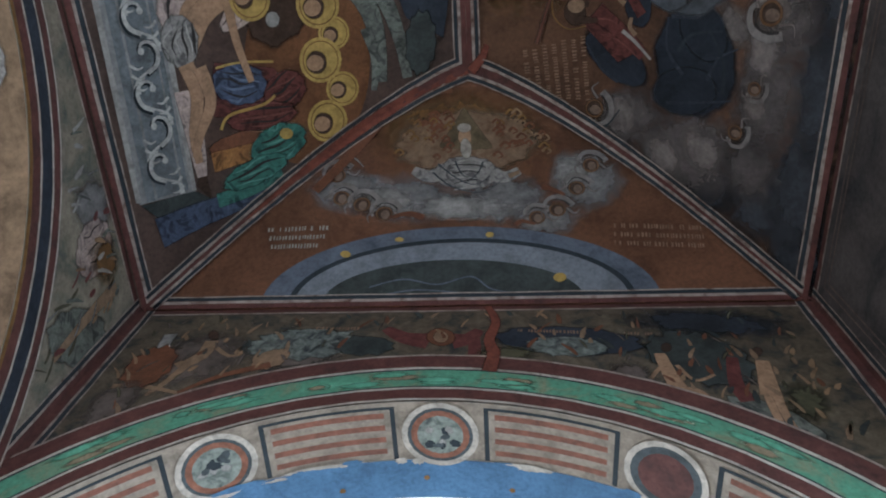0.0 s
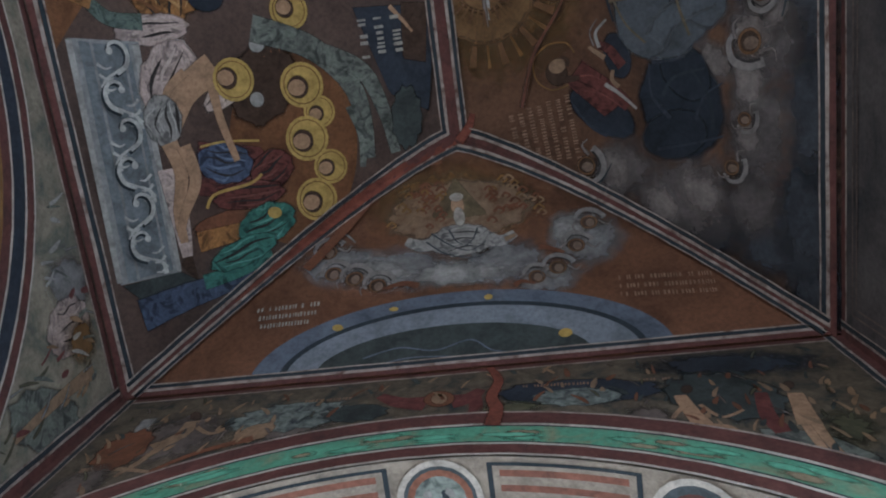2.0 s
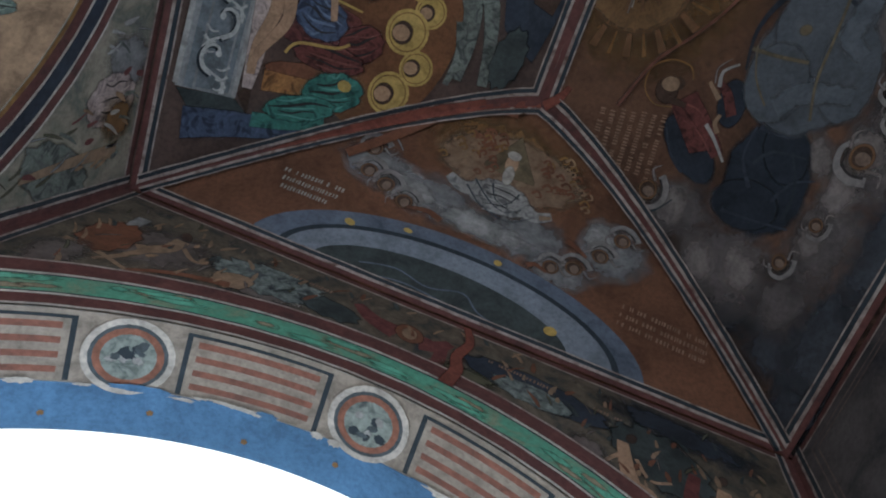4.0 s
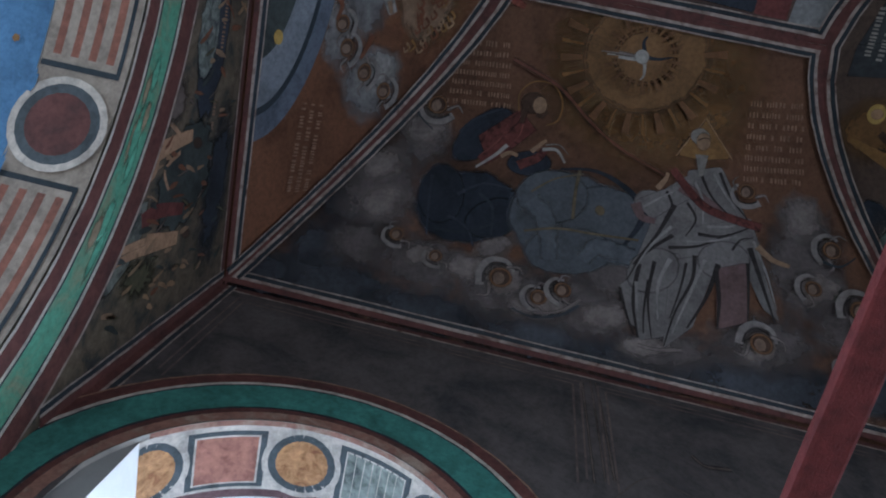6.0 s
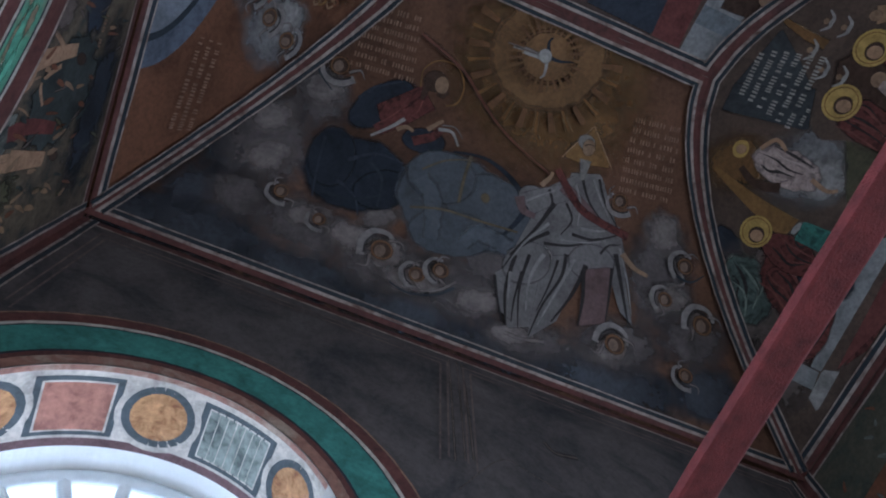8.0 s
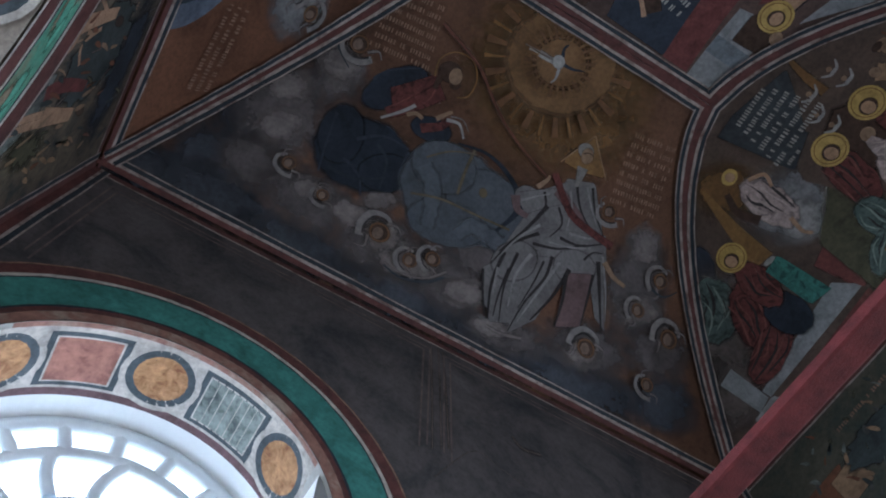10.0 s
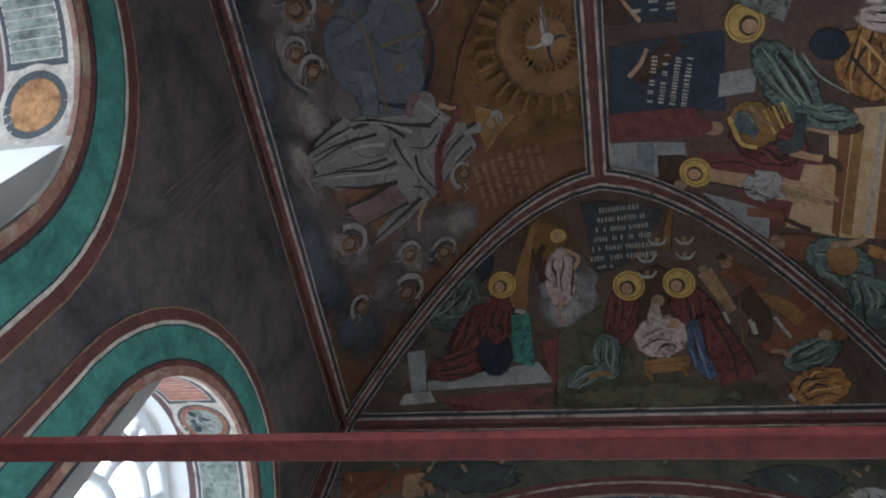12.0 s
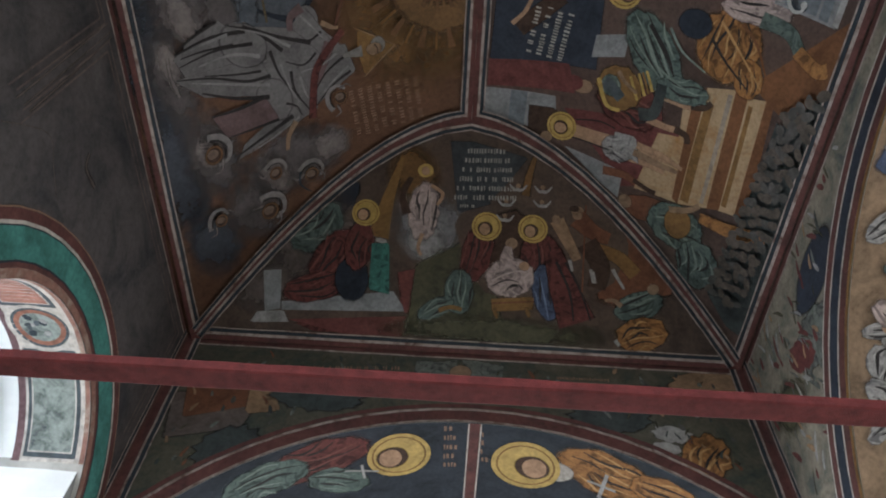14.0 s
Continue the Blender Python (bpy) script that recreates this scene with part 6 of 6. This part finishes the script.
for k in range(28):
    t = 2 * math.pi * k / 28
    c, s = math.cos(t), math.sin(t)
    stroke("ray", fB, B, [(SUN[0] + 0.13 * c, SUN[1] + 0.13 * s), (SUN[0] + 0.215 * c, SUN[1] + 0.215 * s)], 0.012, 0.03, SUN_LIGHT if k % 2 else SUN_DARK)
    if s < 0.25:
        stroke("ray", fB, B, [(SUN[0] + 0.33 * c, SUN[1] + 0.33 * s), (SUN[0] + 0.45 * c, SUN[1] + 0.45 * s)], 0.03, 0.055, SUN_DARK if k % 2 else GLOW)
for fr, f in ((fA, A), (fB, B), (fC, C), (fD, D)):
    border(fr, f)
# damp that has run down the groin from the ridge
stroke("damp_stain", fA, A, [(A.edge(0, q) + 0.02, q) for q in (0.6, 0.85, 1.1, 1.3, 1.45)] + [(RX, A.top - 0.02)], 0.03, 0.06, DAMP, belly=0.06)
stroke("damp_stain", fD, D, [(D.edge(1, q) - 0.01, q) for q in (0.7, 1.0, 1.3, 1.6, 1.85)], 0.03, 0.07, DAMP, belly=0.05)
stroke("damp_stain", fB, B, [(RA + 0.02, B.top - 0.02), (RA - 0.06, B.top - 0.09), (RA - 0.13, B.top - 0.12)], 0.09, 0.04, DAMP)


# ---- painted walls and arch undersides ----
def arc_line(c, cz, r, reach, low=None):
    """points along an arch from its low end to its high end, with straight legs down to low"""
    line = [(c + r * math.sin(k), cz + r * math.cos(k)) for k in np.linspace(-reach, reach, 73)]
    if low is not None:
        line = [(c - r, z) for z in np.linspace(low, cz - 0.05, 8)] + line + [(c + r, z) for z in np.linspace(cz - 0.05, low, 8)]
    return line


def wall_border(fr, f, a0, a1, low):
    top = [(float(a), H - 0.002) for a in np.linspace(a1, a0, 30)]
    band("border_band", fr, f, top, 0.0, 0.034, MAROON)
    band("border_line", fr, f, top, 0.034, 0.047, LINE)
    for side in ([(a0 + 0.002, z) for z in np.linspace(H, low, 20)], [(a1 - 0.002, z) for z in np.linspace(low, H, 20)]):
        band("border_band", fr, f, side, 0.0, 0.04, MAROON)
        band("border_line", fr, f, side, 0.04, 0.053, LINE)
        band("border_edge", fr, f, side, 0.053, 0.075, INK)
        band("border_line", fr, f, side, 0.075, 0.083, LINE)


def arch_bands(fr, f, line, stripes):
    for name, o0, o1, mat in stripes:
        band(name, fr, f, line, o0, o1, mat)


BIG_ARCH = [("white_line", 0.0, 0.013, LIME), ("maroon_band", 0.013, 0.076, MAROON), ("white_line", 0.076, 0.089, LIME), ("ink_line", 0.089, 0.097, INK), ("green_band", 0.097, 0.212, GREEN),
            ("ink_line", 0.212, 0.221, INK), ("white_line", 0.221, 0.237, LIME), ("maroon_band", 0.237, 0.325, MAROON), ("white_line", 0.325, 0.337, LINE)]
WINDOW_ARCH = [("pink_band", 0.0, 0.045, PINK_WORN), ("maroon_band", 0.045, 0.068, MAROON), ("ink_line", 0.068, 0.078, INK), ("green_band", 0.078, 0.222, TEAL),
               ("ink_line", 0.222, 0.229, INK), ("white_line", 0.229, 0.246, LIME), ("maroon_band", 0.246, 0.298, MAROON), ("ink_line", 0.298, 0.306, LETTER_DIM)]


def medallion(fr, f, a, b, r, heart):
    blob("medallion_line", fr, f, a, b, r * 1.32, r * 1.32, LIME)
    blob("medallion_frame", fr, f, a, b, r * 1.12, r * 1.12, FRAME_DARK)
    m = blob("medallion", fr, f, a, b, r * (1.0 if heart is GRISAILLE else 0.87), r * (1.0 if heart is GRISAILLE else 0.87), RING_RED if heart is GRISAILLE else heart, label="round painted medallion")
    if heart is GRISAILLE:
        view = blob("medallion_view", fr, f, a, b, r * 0.79, r * 0.79, GREY_VIEW)
        view.parent = m
        rnd = random.Random(int(100 * (a + 9)))
        for k in range(9):
            u, v = rnd.uniform(-0.5, 0.5) * r, rnd.uniform(-0.5, 0.5) * r
            blob("view_mark", fr, f, a + u, b + v, rnd.uniform(0.1, 0.24) * r, rnd.uniform(0.08, 0.16) * r, rnd.choice((INK, FRAME_DARK, PALE)), rnd.uniform(0, 180), lobes=5, amp=0.3).parent = m
    return m


def field(name, fr, f, a0, a1, b0, b1, mat):
    return quad(name, fr, f, [(a0, b0), (a1, b0), (a1, b1), (a0, b1)], mat)


def paint_north_wall(fr):
    wall_border(fr, wA, -HX, HX, 3.6)
    arch_bands(fr, wA, arc_line(*ARCH_A, 1.15), BIG_ARCH)
    rnd = random.Random(11)
    for k in range(30):
        x = rnd.uniform(-0.72, 0.72)
        r = ARCH_A[2] + rnd.uniform(0.115, 0.195)
        blob("paint_patch", fr, wA, ARCH_A[0] + r * math.sin(x), ARCH_A[1] + r * math.cos(x), rnd.uniform(0.05, 0.16), rnd.uniform(0.02, 0.035), rnd.choice((MINT, MINT, BUFF)), -math.degrees(x), lobes=7, amp=0.3)
    stroke("damp_stain", fr, wA, [(0.12, 4.93), (0.16, 4.78), (0.13, 4.62), (0.15, 4.5), (0.13, 4.36)], 0.05, 0.09, DAMP)


def paint_north_soffit(fr):
    reach = 1.98
    field("cream_ground", fr, sA, -reach, reach, 0.0, 0.296, CREAM)
    field("blue_reveal", fr, sA, -reach, reach, 0.3, 0.51, SKYBLUE)
    spots = (-0.875, 0.05, 0.97)
    for lo, hi in ((-reach, -0.875), (-0.875, 0.05), (0.05, 0.97), (0.97, reach)):
        x0, x1 = lo + 0.205, hi - 0.205
        if x1 - x0 < 0.1:
            continue
        field("panel_frame", fr, sA, x0 - 0.02, x1 + 0.02, 0.02, 0.292, INK)
        field("panel_ground", fr, sA, x0, x1, 0.034, 0.294, CREAM)
        for k in range(4):
            field("panel_stripe", fr, sA, x0 + 0.025, x1 - 0.025, 0.05 + 0.061 * k, 0.077 + 0.061 * k, STRIPE)
    for a, heart in zip(spots, (GRISAILLE, GRISAILLE, MAROON)):
        medallion(fr, sA, a, 0.165, 0.124, heart)
    rnd = random.Random(5)
    for k in range(26):
        blob("flaked_edge", fr, sA, rnd.uniform(-1.4, 1.4), 0.298 + rnd.uniform(-0.012, 0.01), rnd.uniform(0.02, 0.11), rnd.uniform(0.006, 0.016), rnd.choice((LIME, SKYBLUE, SKYBLUE)), lobes=7, amp=0.4)
    for k in range(9):
        blob("star", fr, sA, -1.5 + 0.37 * k, 0.39 + 0.04 * (k % 2), 0.014, 0.014, OCHRE, lobes=5, amp=0.5)


def paint_east_wall(fr):
    wall_border(fr, wB, YC, YA, 2.2)
    for y, k in zip(WIN_Y, (1.0, 0.88)):
        arch_bands(fr, wB, arc_line(y, WIN_Z, WIN_R, math.pi / 2, 2.2), [(name, o0 * k, o1 * k, mat) for name, o0, o1, mat in WINDOW_ARCH])
    # thin double frames of the dark panels between the windows
    for lo, hi in ((YC + 0.14, -0.44), (-0.36, YA - 0.14)):
        for inset, mat in ((0.0, DIM_LINE), (0.035, DIM_LINE)):
            a0, a1, z1 = lo + inset, hi - inset, H - 0.11 - inset
            stroke("frame_line", fr, wB, [(a0, z1), ((a0 + a1) / 2, z1), (a1, z1)], 0.011, 0.011, mat)
            for a in (a0, a1):
                stroke("frame_line", fr, wB, [(a, z1), (a, z1 - 0.35), (a, z1 - 0.75)], 0.011, 0.008, mat)


def paint_window_soffit(fr, f, spots, swap):
    reach = 0.62
    field("pale_ground", fr, f, -reach, reach, 0.0, 0.335, LIME)
    field("pink_edge", fr, f, -reach, reach, 0.0, 0.022, PINK_WORN)
    field("maroon_edge", fr, f, -reach, reach, 0.296, 0.335, MAUVE_BAND)
    edges = [-reach] + [s for s in spots] + [reach]
    for k, (lo, hi) in enumerate(zip(edges, edges[1:])):
        x0, x1 = lo + (0.135 if k else 0.02), hi - (0.135 if k < len(edges) - 2 else 0.02)
        if x1 - x0 > 0.04:
            field("panel_frame", fr, f, x0, x1, 0.043, 0.284, FRAME_DARK)
            field("panel_line", fr, f, x0 + 0.022, x1 - 0.022, 0.062, 0.268, LIME)
            field("panel_ground", fr, f, x0 + 0.029, x1 - 0.029, 0.069, 0.262, SALMON if (k + swap) % 2 == 0 else GREY_VIEW)
    for a in spots:
        medallion(fr, f, a, 0.165, 0.112, ORANGE_VIEW if not swap else GRISAILLE)


def paint_south_wall(fr):
    wall_border(fr, wC, -HX, HX, 3.6)
    arch_bands(fr, wC, arc_line(*ARCH_C, 0.9), [("white_line", 0.0, 0.013, LINE), ("maroon_band", 0.013, 0.08, MAROON), ("white_line", 0.08, 0.096, LINE), ("maroon_band", 0.1, 0.128, MAROON)])


def paint_west(fr, frs):
    wall_border(fr, wD, YC, YA, 3.4)
    arch_bands(fr, wD, arc_line(*ARCH_D, 1.2), [("ochre_line", 0.0, 0.02, OCHRE), ("maroon_band", 0.02, 0.07, MAROON), ("white_line", 0.07, 0.082, LIME),
                                                ("blue_band", 0.082, 0.15, DEEPBLUE), ("white_line", 0.15, 0.162, LIME), ("maroon_band", 0.162, 0.205, MAROON), ("white_line", 0.205, 0.215, LIME)])
    rnd = random.Random(8)
    for k in range(26):
        drape("robe", frs, sD, rnd.uniform(-1.6, 1.6), rnd.uniform(0.12, 0.5), rnd.uniform(0.08, 0.2), rnd.uniform(0.05, 0.12), rnd.choice((ROBE_W, ROBE_O, ROBE_W, ROBE_G, ROBE_P, ROBE_B)), rnd.uniform(0, 180), 7, 0.12)
    for k in range(34):
        a, b = rnd.uniform(-2.1, -0.3), rnd.uniform(0.06, 0.5)
        drape("robe", frs, sD, a, b, rnd.uniform(0.06, 0.15), rnd.uniform(0.04, 0.08), rnd.choice((ROBE_W, ROBE_O, ROBE_W, ROBE_P, ROBE_G)), rnd.uniform(40, 140), 7, 0.12)
        stroke("limb", frs, sD, [(a, b), (a + rnd.uniform(-0.1, 0.1), b + 0.05), (a + rnd.uniform(-0.16, 0.16), b + rnd.uniform(0.02, 0.1))], 0.035, 0.018, rnd.choice((SKIN, TAN, PALE)))
    for k in range(6):
        halo(frs, sD, -1.4 + 0.55 * k, 0.3 + 0.05 * (k % 2), 0.075)


def undergrowth(fr, f, a0, a1, lower, tones, count, seed, tall=0.07):
    """short leaning dabs of a painted landscape"""
    rnd = random.Random(seed)
    done = 0
    while done < count:
        a, b = rnd.uniform(a0, a1), rnd.uniform(3.9, H - 0.1)
        if b < lower(a) + 0.08:
            continue
        lean, high = rnd.uniform(-0.5, 0.5), rnd.uniform(0.4, 1.0) * tall
        stroke("brush_mark", fr, f, [(a, b), (a + lean * high * 0.6, b + high * 0.5), (a + lean * high * 1.6, b + high)], rnd.uniform(0.008, 0.02), 0.004, rnd.choice(tones), belly=rnd.uniform(0.004, 0.022), same=done > 0)
        done += 1


undergrowth(fwA, wA, -1.55, 1.55, lambda a: round_head(*ARCH_A)(a) + 0.34, (OLIVE, SKIN_DIM, RUST, DEEPGREEN, CLOUD_BROWN, TAN), 150, 21, 0.1)
undergrowth(fwC, wC, -1.55, 1.55, lambda a: round_head(*ARCH_C)(a) + 0.13, (OLIVE, DEEPGREEN, ROCK, TAN, RUST, FRAME_DULL), 110, 22)
undergrowth(fwD, wD, YC + 0.12, YA - 0.12, lambda a: round_head(*ARCH_D)(a) + 0.22, (OLIVE, ROCK, CLOUD, TAN, BRICK, PALE), 130, 23, 0.12)
paint_north_wall(fwA)
paint_north_soffit(fsA)
paint_east_wall(fwB)
paint_window_soffit(fs1, s1, (-0.49, 0.075, 0.62), 0)
paint_window_soffit(fs2, s2, (0.05,), 1)
paint_south_wall(fwC)
paint_west(fwD, fsD)
field("divider", fsC, sC, -0.03, 0.03, 0.0, 1.08, MAROON)
for o in (-0.038, 0.03):
    field("divider_line", fsC, sC, o, o + 0.008, 0.0, 1.08, LIME)

# stones of the painted paving and the carved scroll on the tomb
rnd = random.Random(3)
for i in range(17):
    for j in range(6):
        u, v = (i + 0.5 + rnd.uniform(-0.25, 0.25)) / 17, (j + 0.5 + rnd.uniform(-0.25, 0.25)) / 6
        p = (1 - u) * ((1 - v) * np.array((-0.756, 0.25)) + v * np.array((-0.538, 0.07))) + u * ((1 - v) * np.array((-1.975, 0.37)) + v * np.array((-1.962, 0.115)))
        blob("cobble", fD, D, p[0], p[1], rnd.uniform(0.026, 0.042), rnd.uniform(0.018, 0.028), rnd.choice((FRAME_DULL, OLIVE_STONE, OLIVE_STONE)), rnd.uniform(0, 180), lobes=5, amp=0.1)
for k in range(6):
    a0, q0, sg = -0.206 + 0.18 * k, 0.324 - 0.009 * k, (-1) ** k
    spiral = [(a0 + 0.1 * (1 - t) * math.cos(5.2 * t) - 0.02, q0 + sg * 0.095 * (1 - t) * math.sin(5.2 * t)) for t in np.linspace(0, 0.85, 8)]
    stroke("scroll_shade", fD, D, [(x + 0.008, y - 0.01) for x, y in spiral], 0.03, 0.012, INK)
    stroke("scroll", fD, D, spiral, 0.03, 0.012, SCROLL_PAINT)
    stroke("scroll_leaf", fD, D, [(a0 + 0.06, q0 + sg * 0.03), (a0 + 0.11, q0 - sg * 0.06), (a0 + 0.17, q0 - sg * 0.07)], 0.008, 0.034, SCROLL_PAINT)
    for j in range(3):
        stroke("scroll_leaf", fD, D, [(a0 + 0.03 + 0.05 * j, q0 - sg * 0.085), (a0 + 0.055 + 0.05 * j, q0 - sg * 0.05), (a0 + 0.05 + 0.05 * j, q0 - sg * 0.02)], 0.02, 0.006, SCROLL_PAINT)
    blob("scroll_bud", fD, D, spiral[-1][0], spiral[-1][1], 0.02, 0.018, SCROLL_PAINT)


# ---- window lattices ----
def tube(pts, r, closed=False):
    bm = bmesh.new()
    rings = []
    m = len(pts)
    for i, p in enumerate(pts):
        p = Vector(p)
        d = (Vector(pts[(i + 1) % m]) - Vector(pts[i - 1])) if closed else (Vector(pts[min(i + 1, m - 1)]) - Vector(pts[max(i - 1, 0)]))
        d.normalize()
        u = Vector((1, 0, 0))
        v = d.cross(u).normalized()
        rings.append([bm.verts.new(p + u * (0.8 * r * math.cos(t)) + v * (r * math.sin(t))) for t in np.linspace(0, 2 * math.pi, 9)[:-1]])
    for i in range(m if closed else m - 1):
        r0, r1 = rings[i], rings[(i + 1) % m]
        for k in range(8):
            bm.faces.new((r0[k], r0[(k + 1) % 8], r1[(k + 1) % 8], r1[k]))
    return bm


GLASS, gn, gl, gb = node_mat("old_glass", 0.08)
gb.inputs["Base Color"].default_value = (0.86, 0.93, 1.0, 1)
gb.inputs["Transmission Weight"].default_value = 1.0
gb.inputs["IOR"].default_value = 1.1
LATTICE = plain("pale_plaster_lattice", (0.8, 0.86, 0.92), 0.8, vary=0.12)


def lattice(win, yc, x):
    frame_ob = part("window_frame", tube([(x, yc + (WIN_R - 0.03) * math.sin(k), WIN_Z + (WIN_R - 0.03) * math.cos(k)) for k in np.linspace(-1.9, 1.9, 49)], 0.034), LATTICE, win, smooth=True)
    for r in (0.75 * WIN_R, 0.42 * WIN_R):
        part("lattice_arc", tube([(x, yc + r * math.sin(k), WIN_Z + r * math.cos(k)) for k in np.linspace(-1.75, 1.75, 41)], 0.027), LATTICE, frame_ob, smooth=True)
    for k in range(-5, 6):
        t = (k + 0.5) * 0.33
        part("lattice_bar", tube([(x, yc + r * math.sin(t), WIN_Z + r * math.cos(t)) for r in np.linspace(0.75 * WIN_R, WIN_R - 0.03, 5)], 0.027), LATTICE, frame_ob, smooth=True)
    for k in range(-3, 4):
        t = k * 0.52
        part("lattice_bar", tube([(x, yc + r * math.sin(t + 0.25 * math.sin(6 * r)), WIN_Z + r * math.cos(t)) for r in np.linspace(0.42 * WIN_R, 0.75 * WIN_R, 6)], 0.025), LATTICE, frame_ob, smooth=True)
    for z in (3.1, 2.7, 2.3, 1.9, 1.5):
        part("lattice_bar", tube([(x, yc + y, z + 0.02 * math.sin(9 * y)) for y in np.linspace(-WIN_HALF, WIN_HALF, 9)], 0.027), LATTICE, frame_ob, smooth=True)
    for y in (-0.2, 0.2):
        part("lattice_bar", tube([(x, yc + y, z) for z in np.linspace(1.0, WIN_Z - 0.02, 9)], 0.027), LATTICE, frame_ob, smooth=True)
    for a0, a1 in ((-1.6, -0.8), (-0.8, 0.0), (0.0, 0.8), (0.8, 1.6)):
        bm = bmesh.new()
        ring = [bm.verts.new((x, yc, WIN_Z - 0.1))] + [bm.verts.new((x, yc + (WIN_R - 0.04) * math.sin(k), WIN_Z + (WIN_R - 0.04) * math.cos(k))) for k in np.linspace(a0, a1, 9)]
        bm.faces.new(ring)
        pane = part("pane", bm, GLASS, win)
        pane.visible_shadow = False
    head = bmesh.new()
    for k0, k1 in zip(np.linspace(-0.93, 0.93, 33), np.linspace(-0.93, 0.93, 33)[1:]):
        head.faces.new([head.verts.new((px, yc + (WIN_R - 0.003) * math.sin(k), WIN_Z + (WIN_R - 0.003) * math.cos(k))) for px, k in ((HX + 0.33, k0), (HX + 0.33, k1), (HX + WALL - 0.01, k1), (HX + WALL - 0.01, k0))])
    part("reveal", head, WHITEWASH, win, "whitewashed arch reveal", smooth=True)


for win, yc in zip(WINDOWS, WIN_Y):
    lattice(win, yc, HX + 0.45)
